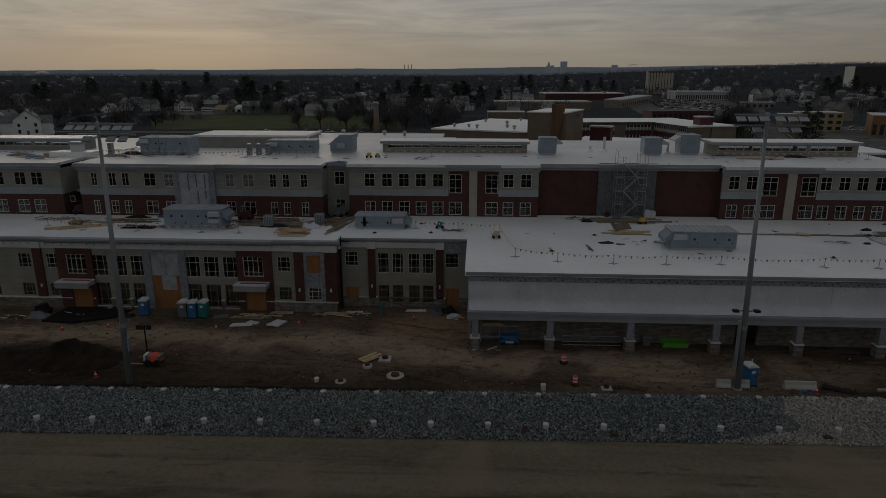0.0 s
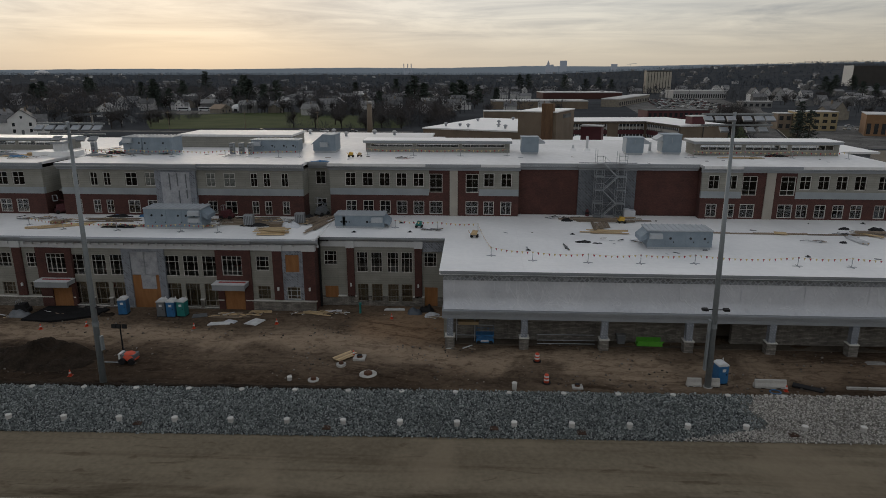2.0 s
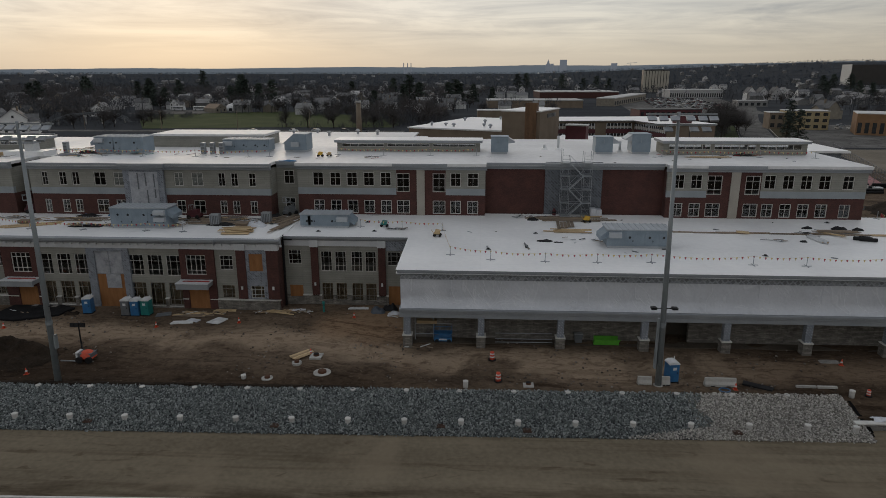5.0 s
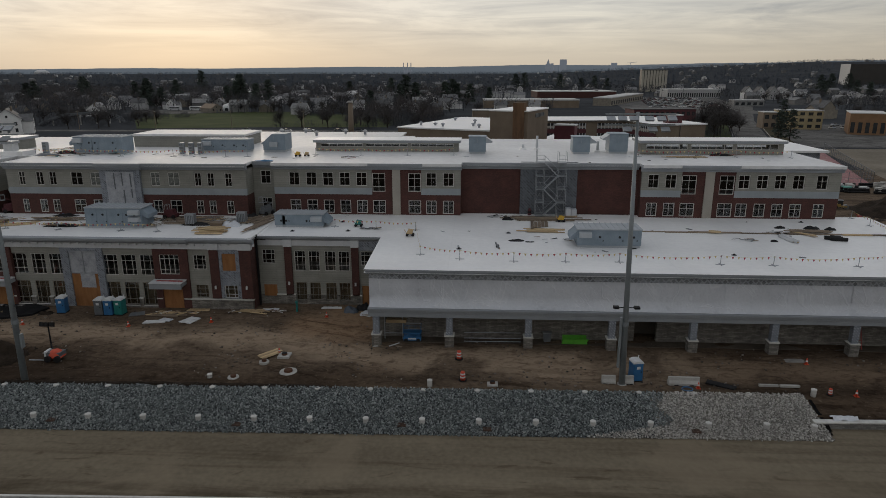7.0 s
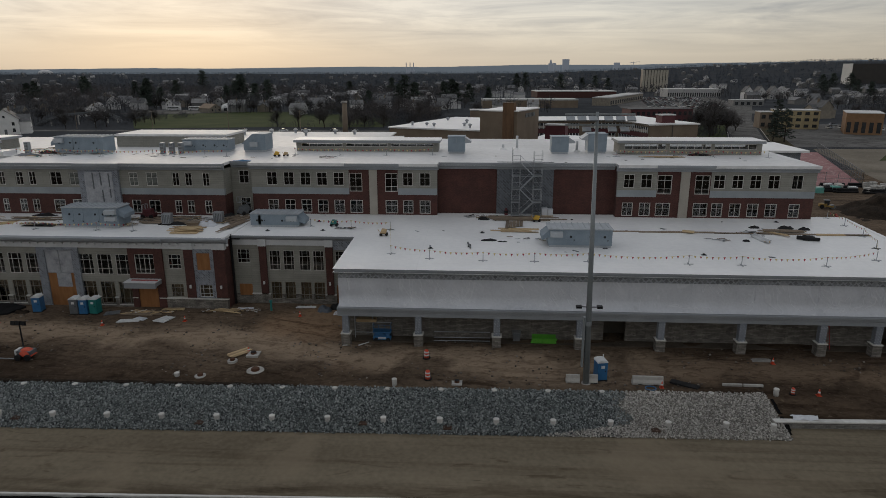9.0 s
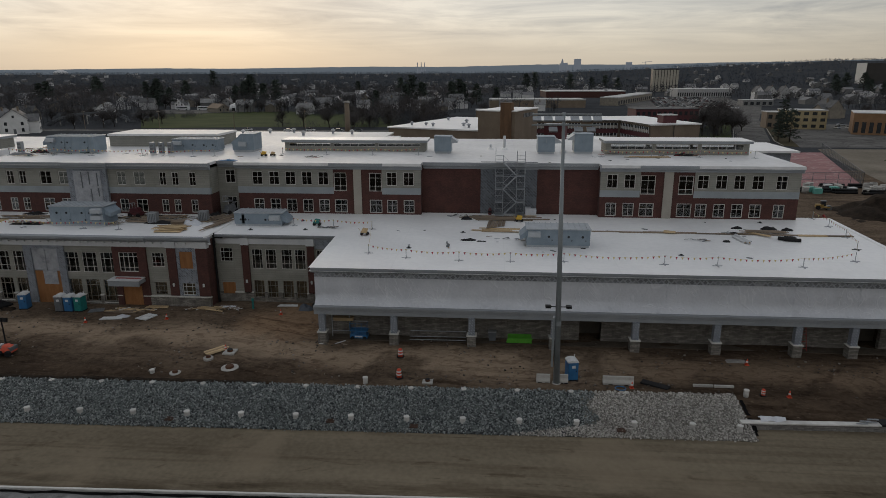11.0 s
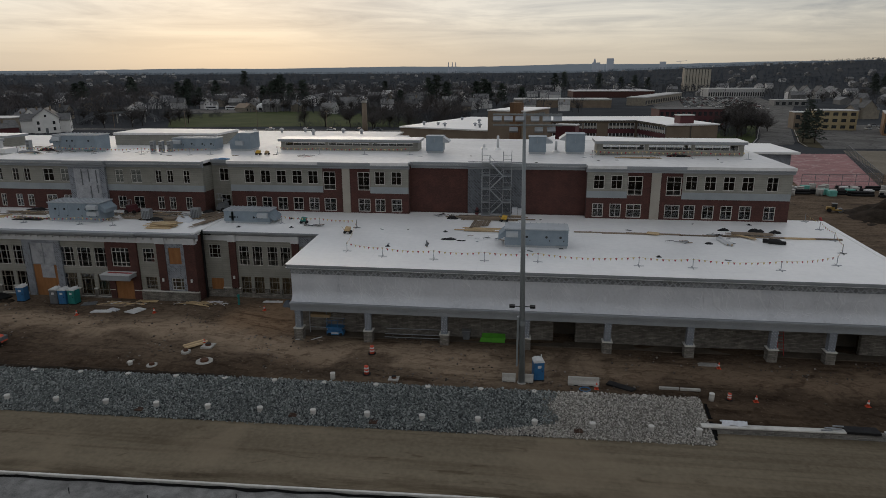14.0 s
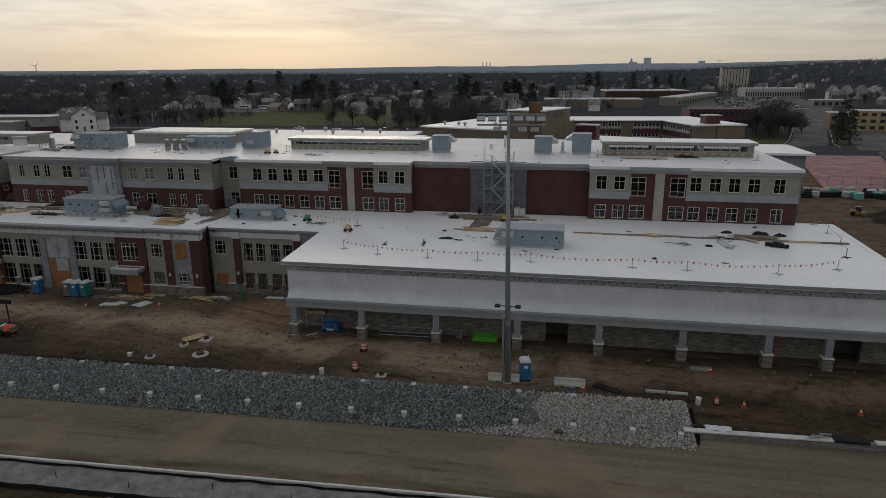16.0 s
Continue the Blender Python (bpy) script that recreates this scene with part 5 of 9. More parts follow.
def gabled(s_wall, s_roof, w, d, h, rise, eave=0.4, ox=0, oy=0):
    """Walls with gables at the ends of y, and a ridge along y."""
    x0, x1, y0, y1 = ox - w / 2, ox + w / 2, oy - d / 2, oy + d / 2
    s_wall.prism([(x0, 0), (x1, 0), (x1, h), (ox, h + rise), (x0, h)], y0, y1, "y")
    k = rise / (w / 2)
    for sx in (-1, 1):
        e = ox + sx * (w / 2 + eave)
        ze = h - eave * k
        a, b, c, f = (ox, y0 - eave, h + rise), (e, y0 - eave, ze), (e, y1 + eave, ze), (ox, y1 + eave, h + rise)
        up = 0.16
        s_roof.v += [a, b, c, f] + [(p[0], p[1], p[2] + up) for p in (a, b, c, f)]
        n = len(s_roof.v) - 8
        s_roof.f += [(n, n + 1, n + 2, n + 3), (n + 4, n + 7, n + 6, n + 5), (n, n + 4, n + 5, n + 1), (n + 1, n + 5, n + 6, n + 2), (n + 2, n + 6, n + 7, n + 3)]


def house(w, d, h, rise, wall_mat, colour, wing=False, roof_mat=None, plain=False):
    t = thing("house", (0, 0, 0), colour + " gabled house with dark shingle roof", "house", "houses of the town")
    sw, sr = Shape(), Shape()
    gabled(sw, sr, w, d, h, rise)
    body = part("wall", sw, wall_mat, t)
    part("roof", sr, roof_mat or ROOF_DARK, t)
    if wing:
        sw, sr = Shape(), Shape()
        sw.prism([(-d / 3, 0), (d / 3, 0), (d / 3, h * 0.8), (0, h * 0.8 + rise * 0.7), (-d / 3, h * 0.8)], -w, w * 0.9, "x")
        part("wing_wall", sw, wall_mat, t)
        k = Shape()
        for sy in (-1, 1):
            k.poly((-w - 0.3, 0, h * 0.8 + rise * 0.7 + 0.15), (-w - 0.3, sy * (d / 3 + 0.4), h * 0.8 - 0.15), (w * 0.9 + 0.3, sy * (d / 3 + 0.4), h * 0.8 - 0.15), (w * 0.9 + 0.3, 0, h * 0.8 + rise * 0.7 + 0.15))
        part("wing_roof", k, roof_mat or ROOF_DARK, t)
    if plain:
        part("window", Shape().box(-0.6, 0.6, -d / 2 - 0.05, -d / 2 + 0.02, 3.4, 4.8), PANE_FAR, t)
        return t
    part("chimney", Shape().box(w * 0.12, w * 0.12 + 0.7, -0.4, 0.4, h, h + rise + 0.9), TAN_BRICK, t)
    for z in ((1.0, 2.5), (3.7, 5.1)):
        if z[1] > h - 0.2:
            continue
        for x in (-w * 0.3, w * 0.3):
            wd = part("window", Shape().box(x - 0.5, x + 0.5, -d / 2 - 0.05, -d / 2 + 0.02, *z), PANE_FAR, t)
    part("window", Shape().box(-0.4, 0.4, -d / 2 - 0.05, -d / 2 + 0.02, h + 0.2, h + 1.2), PANE_FAR, t)
    part("door", Shape().box(-0.5, 0.5, -d / 2 - 0.06, -d / 2 + 0.02, 0, 2.1), GREY_PLASTIC, t)
    return t


def in_poly(x, y, quads):
    for x0, x1, y0, y1 in quads:
        if x0 <= x <= x1 and y0 <= y <= y1:
            return True
    return False


# plots kept free: school grounds, field, streets, old school, shops and car park, flats, courts
FREE = [(-130, 130, -100, 185), (-75, 110, 180, 320), (-245, -20, 335, 472), (-300, -20, 318, 340), (60, 275, 480, 785), (-20, 150, 520, 760), (100, 220, 260, 370), (84, 135, 170, 260), (140, 190, 370, 470), (-300, -215, 280, 330), (-262, -184, 470, 515), (225, 330, 560, 620), (285, 335, 725, 745), (60, 140, 185, 300), (575, 720, 1090, 1250), (-20, 150, 300, 480), (150, 215, 300, 480)]
rng = random.Random(7)

TREES = [bare_tree(i, h) for i, h in ((1, 13), (2, 15), (3, 11), (4, 16), (5, 12))]
PINES = [conifer(11, 16, 7.2), conifer(12, 14, 6.6), conifer(13, 18, 7.6)]
HOUSES = [house(8, 11, 6.0, 3.4, HOUSE_WHITE, "white clapboard"), house(9, 9, 5.4, 3.0, HOUSE_WHITE, "white clapboard", False, HOUSE_GREY), house(7.5, 12, 6.2, 3.6, HOUSE_TAN, "tan sided", True),
          house(8.5, 10, 5.6, 3.8, HOUSE_WHITE, "white clapboard", True), house(10, 8, 4.0, 2.6, HOUSE_TAN, "low tan sided"), house(9, 12, 5.8, 3.2, HOUSE_GREY, "pale-roofed grey", False, HOUSE_GREY)]
HOUSES_FAR = [house(9, 11, 6.0, 3.2, HOUSE_WHITE, "white clapboard", plain=True), house(9, 9, 5.4, 3.0, HOUSE_WHITE, "pale-roofed white", False, ROOF_PALE, plain=True), house(8, 12, 6.2, 3.6, HOUSE_TAN, "tan sided", True, plain=True),
              house(8.5, 10, 5.6, 3.8, HOUSE_GREY, "dull grey", True, plain=True)]


def put(kinds, x, y, turn, size, used):
    """A copy of one of the kinds; the first copy of each is the kind itself."""
    k = rng.randrange(len(kinds))
    m = pose(x, y, -0.05 + (town_rise(x, y) if y > 600 else 0), 0, 0, turn)
    ob = kinds[k]
    if (id(kinds), k) not in used:
        used.add((id(kinds), k))
        ob.matrix_basis = m
        ob.scale = (size, size, size)
        return ob
    c = copy_thing(ob, m)
    c.scale = (size, size, size)
    return c


used = set()
# the big trees along the far side of the field and down the street
for x, y in ((-178, 486), (-166, 483), (-152, 482), (-138, 484), (-126, 482), (-112, 470), (-100, 455), (-92, 438), (-84, 420), (-76, 402), (-70, 384), (-88, 372), (-72, 362), (-60, 352), (-48, 346), (-35, 350), (-64, 342), (-52, 372), (-30, 372), (116, 322), (124, 333), (130, 345), (112, 312), (137, 362), (121, 316), (118, 334), (127, 350), (132, 338), (-205, 338), (-219, 334), (-190, 352), (-196, 378), (-204, 346), (-186, 368)):
    put(TREES, x + rng.uniform(-2, 2), y + rng.uniform(-2, 2), rng.uniform(0, 360), rng.uniform(0.9, 1.3), used)
for x, y, k in ((108, 302, 1.55), (112, 309, 1.5), (105, 309, 1.4), (114, 318, 1.45), (-108, 352, 1.0), (-95, 348, 1.1), (-80, 345, 1.2), (-66, 338, 1.2), (-244, 372, 1.1), (-250, 392, 1.2), (-262, 380, 1.3), (-256, 410, 1.2)):
    put(TREES, x, y, rng.uniform(0, 360), k, used)
for x, y, k in ( (-205, 560, 1.5), (-212, 566, 1.4), (-193, 562, 1.45), (-184, 570, 1.3), (-222, 572, 1.3), (-290, 560, 1.3), (-302, 585, 1.4), (-330, 640, 1.5), (-62, 560, 1.5), (-54, 566, 1.5), (-68, 570, 1.4), (-30, 590, 1.5), (-24, 600, 1.3), (-320, 620, 1.3), (-350, 655, 1.3), (-390, 560, 1.4), (-402, 566, 1.3), (-120, 900, 1.6), (60, 1100, 1.7), (75, 1110, 1.6), (-420, 980, 1.8), (-330, 900, 1.7), (-338, 912, 1.7), (330, 1300, 1.7), (345, 1310, 1.8), (500, 1000, 1.5), (520, 1010, 1.6), (540, 1000, 1.6), (-270, 520, 1.2), (-262, 530, 1.1), (-86, 520, 1.1), (-20, 600, 1.4), (-8, 608, 1.2), (10, 640, 1.1), (118, 980, 1.5), (150, 985, 1.2), (170, 990, 1.35), (190, 1000, 1.3), (-470, 760, 1.6), (-430, 700, 1.5), (-300, 640, 1.4), (-150, 760, 1.4), (420, 760, 1.3), (440, 770, 1.3), (460, 750, 1.2), (400, 790, 1.2)):
    put(PINES, x, y, rng.uniform(0, 360), k, used)
for k, (x, y, h) in enumerate(((137, 301, 17), (132, 281, 14), (129, 285, 13))):
    c = conifer(60 + k, h, 5.2, "ragged dark green pine by the forecourt", 3)
    c.location = (x, y, -0.05)
# houses in rows, with trees between
placed = 0
for row, y in enumerate((352, 385, 420, 500, 540, 585, 630, 680, 735)):
    x = -1.02 * y + rng.uniform(0, 20)
    while x < 1.0 * y + 40:
        x += rng.uniform(16, 30) * (1 + max(0, y - 600) / 1500)
        yy = y + rng.uniform(-9, 9) + 0.06 * x
        if in_poly(x, yy, FREE):
            continue
        if rng.random() < (0.06 if x > 190 and y < 780 else 0.75 if x > -300 else 0.35) and placed < 285:
            placed += 1
            put(HOUSES if y < 560 else HOUSES_FAR, x, yy, rng.choice((0, 90, 180, 270)) + rng.gauss(8, 6), rng.uniform(0.85, 1.15), used)
        if rng.random() < 0.8:
            put(TREES, x + rng.uniform(7, 12), yy + rng.uniform(-8, 14), rng.uniform(0, 360), rng.uniform(0.7, 1.15), used)
# the white house by the sheds
CLEAN_WHITE = surface("fresh_white_clapboard", (0.66, 0.66, 0.65), (0.80, 0.80, 0.79), 0.6, 0.65)
h = house(10, 15, 6.6, 3.8, CLEAN_WHITE, "tall white clapboard", True)
for z in (1.0, 4.0):
    for yy in (-6.2, 6.0):
        part("window", Shape().box(4.98, 5.06, yy - 0.5, yy + 0.5, z, z + 1.6), PANE_FAR, h)
    for yy in (-2.6, 2.6):
        part("window", Shape().box(8.98, 9.06, yy - 0.5, yy + 0.5, z, z + 1.6), PANE_FAR, h)
h.matrix_basis = pose(-230, 308, 0, 0, 0, 32)
h.scale = (1.15, 1.15, 1.15)
h3 = house(9, 13, 4.2, 3.4, CLEAN_WHITE, "white clapboard", True, HOUSE_GREY)
h3.matrix_basis = pose(-268, 442, 0, 0, 0, 30)
h4 = house(10, 13, 3.2, 3.0, HOUSE_TAN, "low tan sided", False, OLD_PLANK)
h4.matrix_basis = pose(-202, 486, 0, 0, 0, 60)
t = thing("domed_tent", (-196, 506, 0), "small white domed tent by the field", "tent")
part("canopy", Shape().turned(-196, 506, [(5.4, 0.3), (5.2, 2.4), (4.2, 4.3), (2.2, 5.4), (0.3, 5.8)], 14), WHITE, t, smooth=True)
part("doorway", Shape().box(-197.2, -194.8, 500.5, 500.9, 0, 2.3), PANE_FAR, t)
h2 = house(9, 12, 3.4, 3.2, MAROON, "dark red")
h2.matrix_basis = pose(-243, 292, 0, 0, 0, -30)


def far_woods():
    """Leafless woods too far to tell tree from tree: each a fuzz of thin upright slivers."""
    s, s_far, s_haze = Shape(), Shape(), Shape()
    near_s = s
    r = random.Random(21)
    n = 0
    while n < 14000:
        y = 330 + 3600 * r.random() ** 1.8
        x = r.uniform(-1.05, 1.0) * (y + 150)
        if in_poly(x, y, FREE) or math.hypot(x, y) > 4300:
            continue
        if noise.noise(Vector((x * 0.004, y * 0.004, 0))) < -0.28 + (0.12 if x > 60 and y < 900 else 0):
            continue
        n += 1
        # farther trees take the bluer, paler colours that hold the haze
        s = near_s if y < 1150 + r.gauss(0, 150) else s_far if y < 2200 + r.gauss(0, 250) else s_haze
        h, w = r.uniform(8, 15), r.uniform(3.5, 6.5)
        g = town_rise(x, y)
        near = y < 900
        for _ in range(40 if near else 22):
            u = Vector((r.gauss(0, 1), r.gauss(0, 1), r.gauss(0, 1))).normalized()
            q = r.random() ** 0.45
            a = Vector((x + u.x * q * w * 0.75, y + u.y * q * w * 0.75, g + h * (0.60 + 0.34 * u.z * q)))
            d = (u * 0.8 + Vector((r.gauss(0, 0.35), r.gauss(0, 0.35), r.uniform(0.3, 0.9)))) * r.uniform(0.7, 1.7)
            k = r.uniform(0.05, 0.17) if near else r.uniform(0.2, 0.6)
            s.poly((a.x - k, a.y, a.z), (a.x + k, a.y + r.uniform(-0.3, 0.3), a.z - 0.3), tuple(a + d))
        s.poly((x - 0.25, y, g - 1), (x + 0.25, y, g - 1), (x + 0.1, y, g + h * 0.7), (x - 0.1, y, g + h * 0.7))
    # scrub and saplings round the field
    for zone, count in (((-112, -22, 334, 350), 22), ((-66, -22, 352, 470), 190), ((-248, -192, 338, 440), 110), ((-120, -60, 440, 486), 90), ((98, 116, 294, 326), 30)):
        for _ in range(count):
            x, y = r.uniform(*zone[:2]), r.uniform(*zone[2:])
            h, w = r.uniform(2.5, 6.5), r.uniform(1.5, 3.5)
            for _ in range(60):
                a = Vector((x + r.gauss(0, w * 0.5), y + r.gauss(0, w * 0.5), h * r.uniform(0.0, 0.7)))
                d = Vector(((a.x - x) * 0.4 + r.gauss(0, 0.4), (a.y - y) * 0.4 + r.gauss(0, 0.4), r.uniform(0.8, 2.4)))
                k = r.uniform(0.02, 0.06)
                near_s.poly((a.x - k, a.y, a.z), (a.x + k, a.y + r.uniform(-0.1, 0.1), a.z), tuple(a + d))
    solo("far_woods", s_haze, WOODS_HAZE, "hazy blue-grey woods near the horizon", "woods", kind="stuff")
    solo("far_woods", s_far, WOODS_HALF_HAZE, "far leafless woods below the ridge, greyed by haze in their colour", "woods", kind="stuff")
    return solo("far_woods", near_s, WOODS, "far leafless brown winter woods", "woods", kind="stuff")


def brown_woods():
    """Bare trees that stand close together: rounded crowns of fine twigs on short stems."""
    s = Shape()
    r = random.Random(77)
    spots = []
    while len(spots) < 900:
        y = r.uniform(395, 1000)
        lo, hi = -1.02, (-0.60 if y < 520 else -0.30)
        x = r.uniform(lo, hi) * y
        if in_poly(x, y, FREE) or noise.noise(Vector((x * 0.012, y * 0.012, 3))) < -0.12:
            continue
        spots.append((x, y, r.uniform(10, 17), r.uniform(4.0, 7.5)))
    for _ in range(70):
        spots.append((r.uniform(-74, -24), r.uniform(352, 470), r.uniform(6, 13), r.uniform(3.0, 6.0)))
    for _ in range(260):
        y = r.uniform(520, 980)
        x = r.uniform(-0.30, 0.05) * y
        if not in_poly(x, y, FREE):
            spots.append((x, y, r.uniform(9, 15), r.uniform(4.0, 6.5)))
    for x, y, h, w in spots:
        g = town_rise(x, y) if y > 600 else 0.0
        for _ in range(110):
            u = Vector((r.gauss(0, 1), r.gauss(0, 1), r.gauss(0, 1))).normalized()
            q = r.random() ** 0.4
            a = Vector((x + u.x * q * w * 0.8, y + u.y * q * w * 0.8, g + h * (0.58 + 0.38 * u.z * q)))
            d = (u * 0.7 + Vector((r.gauss(0, 0.4), r.gauss(0, 0.4), r.uniform(0.2, 0.8)))) * r.uniform(0.8, 1.9)
            k = r.uniform(0.05, 0.13)
            s.poly((a.x - k, a.y, a.z), (a.x + k, a.y + r.uniform(-0.2, 0.2), a.z - 0.15), tuple(a + d))
        s.tube((x, y, g - 0.5), (x, y, g + h * 0.6), 0.22, 0.1, 4, caps=False)
    return solo("brown_woods", s, WOODS_BROWN, "bare brown woods with rounded crowns behind the field", "woods", kind="stuff")


def far_houses():
    sw = {k: Shape() for k in ("white", "grey", "roof")}
    r = random.Random(33)
    n = 0
    while n < 520:
        y = 620 + 3200 * r.random() ** 1.7
        x = r.uniform(-1.0, 0.98) * (y + 100)
        if in_poly(x, y, FREE) or math.hypot(x, y) > 4200:
            continue
        if r.random() < (0.7 if x < -0.3 * y else 0.55 if y > 1500 else 0.1):
            continue
        n += 1
        w, d, h, rise = r.uniform(7, 11), r.uniform(9, 14), r.uniform(4, 7), r.uniform(2, 3.6)
        k = "white" if r.random() < (0.3 if y < 1200 else 0.08) else "grey"
        m0 = {q: len(sw[q].v) for q in sw}
        if r.random() < 0.5:
            w, d = d, w
            sw[k].prism([(y - d / 2, 0), (y + d / 2, 0), (y + d / 2, h), (y, h + rise), (y - d / 2, h)], x - w / 2, x + w / 2, "x")
            for q in (-1, 1):
                sw["roof"].poly((x - w / 2 - 0.3, y, h + rise + 0.15), (x + w / 2 + 0.3, y, h + rise + 0.15), (x + w / 2 + 0.3, y + q * (d / 2 + 0.4), h), (x - w / 2 - 0.3, y + q * (d / 2 + 0.4), h))
        else:
            gabled(sw[k], sw["roof"], w, d, h, rise, ox=x, oy=y)
        g = town_rise(x, y) - 0.3
        for q in sw:
            for i in range(m0[q], len(sw[q].v)):
                a = sw[q].v[i]
                sw[q].v[i] = (a[0], a[1], a[2] + g)
    solo("far_houses", sw["white"], HOUSE_WHITE, "far white houses among the trees", "houses", kind="stuff")
    solo("far_houses", sw["grey"], HOUSE_GREY, "far grey houses among the trees", "houses", kind="stuff")
    solo("far_roofs", sw["roof"], ROOF_DARK, "roofs of the far houses", "roofs", kind="stuff")


far_woods()
brown_woods()
far_houses()

# streets, field and open ground
strip("field", GRASS, "dull green mown playing field", "grass", [(-182, 338), (-110, 350), (-50, 352), (-45, 400), (-75, 447), (-158, 500), (-231, 452), (-216, 400)], 0.06)
strip("street", ASPHALT, "grey asphalt street beside the field", "street", [(-330, 318), (-40, 322), (-40, 330), (-330, 327)], 0.07)
strip("depot_yard", ASPHALT, "grey asphalt yard before the depot", "car park", [(-262, 466), (-205, 466), (-186, 512), (-262, 514)], 0.05)
strip("street", ASPHALT, "grey asphalt street climbing away", "street", [(104, 268), (122, 276), (126, 285), (170, 412), (260, 640), (246, 640), (154, 412), (116, 297)], 0.08)
strip("lawn", GRASS, "dull grass bank beside the street", "grass", [(92, 262), (103, 270), (115, 299), (140, 372), (128, 372), (96, 310)], 0.06)
strip("car_park", ASPHALT, "large asphalt car park", "car park", [(110, 480), (205, 480), (275, 784), (150, 784)], 0.07)
strip("forecourt", ASPHALT, "grey asphalt forecourt", "car park", [(128, 262), (290, 262), (290, 380), (165, 380)], 0.05)
VERGE = surface("worn_verge", (0.050, 0.044, 0.028), (0.085, 0.074, 0.048), 0.12, 0.95, fine=20, bump=0.2, spec=0.04)
strip("verge", VERGE, "worn brown-green verge between street and forecourt", "grass", [(123.5, 268), (128.2, 262.5), (164.6, 379.5), (159.6, 379.5), (127.5, 286)], 0.09)
KERBSTONE = surface("pale_kerbstone", (0.24, 0.235, 0.22), (0.36, 0.35, 0.33), 0.6, 0.9)
for pts in (((92.4, 261.6), (103.4, 269.6), (115.4, 298.8), (140.4, 371.8)), ((124.0, 268.0), (127.6, 285.4), (159.8, 379.0))):
    s = Shape()
    for (a, b), (c, d) in zip(pts, pts[1:]):
        n = math.hypot(c - a, d - b)
        u, v = (d - b) / n * 0.3, -(c - a) / n * 0.3
        s.prism([(a, b), (a + u, b + v), (c + u, d + v), (c, d)], 0.0, 0.17, "z")
    solo("kerb", s, KERBSTONE, "pale concrete kerb beside the climbing street", "kerb", kind="structure")
strip("gravel_yard", GRAVEL_TAN, "tan gravel yard beside the games court", "yard", [(112, 176), (330, 176), (330, 258), (132, 256), (128, 244)], 0.05)
strip("lawn", GRASS, "dull green lawn in the gravel yard", "grass", [(137, 222), (330, 226), (330, 250), (150, 240)], 0.10)


def block(name, x, y, turn, w, d, h, wall_mat, roof_mat, label, category, bays=0, storeys=0, lip=0.35, face=1):
    """A flat-roofed building with rows of windows on its front, and a roof with a low rim."""
    t = thing(name, (0, 0, 0), label, category)
    part("wall", Shape().box(-w / 2, w / 2, -d / 2, d / 2, 0, h), wall_mat, t)
    part("roof", Shape().box(-w / 2 - 0.2, w / 2 + 0.2, -d / 2 - 0.2, d / 2 + 0.2, h, h + lip), roof_mat, t)
    for i in range(bays):
        for j in range(storeys):
            cx, z0 = -w / 2 + (i + 0.5) * w / bays, 0.9 + j * h / max(1, storeys)
            part("window", Shape().box(cx - w / bays * 0.28, cx + w / bays * 0.28, -d / 2 - 0.06, -d / 2 + 0.04, z0, z0 + h / storeys * 0.5), PANE_FAR, t)
    t.matrix_basis = pose(x, y, 0, 0, 0, turn)
    return t


# old school: low wing, tall stage tower with a rusty stain, long classroom wing and its end block
TURN_OLD = -22
t = thing("old_school", (0, 0, 0), "old tan brick school with white roofs and a windowless tower", "building")
part("low_wing_wall", Shape().box(-42.0, -11.05, 2.6, 52, 0, 12.3), TAN_BRICK, t)
part("low_wing_roof", Shape().box(-42.3, -11.05, 2.3, 52, 12.3, 12.7), MEMBRANE, t)
part("tower_wall", Shape().box(-11.0, 0, 0, 19.5, 0, 18.2), TAN_BRICK, t, "tall windowless tan brick tower")
part("tower_roof", Shape().box(-11.2, 0.2, -0.2, 19.7, 18.2, 18.5), MEMBRANE, t)
part("flue", Shape().box(-4.1, -0.95, -0.5, 1.6, 0, 20.6), RUST, t, "rust-stained brick flue")
for k in range(7):
    part("sign_bar", Shape().box(0.0, 0.12, 7.0 + k * 1.25, 7.85 + k * 1.25, 16.3, 17.4), GREY_PLASTIC, t, "grey raised sign shape")
t.matrix_basis = pose(14.3, 179.4, 0, 0, 0, TURN_OLD)
for x, y, h in ((-38, 10, 1.2), (-34, 12, 0.9), (-30, 9, 1.1), (-26, 25, 1.3), (-22, 14, 1.0), (-20, 40, 1.2), (-37, 34, 1.1), (-28, 45, 1.0), (-18, 9, 1.2)):
    v = thing("roof_vent", (0, 0, 0), "grey mushroom vent on a white roof", "roof vent", "vents of the old school")
    part("neck", Shape().turned(0, 0, [(0.36, 0), (0.36, h * 0.6)], 8), STEEL, v)
    part("hood", Shape().turned(0, 0, [(0.64, h * 0.55), (0.68, h * 0.75), (0.22, h)], 10), STEEL, v)
    v.matrix_basis = pose(14.4, 179.5, 12.7, 0, 0, TURN_OLD) @ pose(x, y, 0)


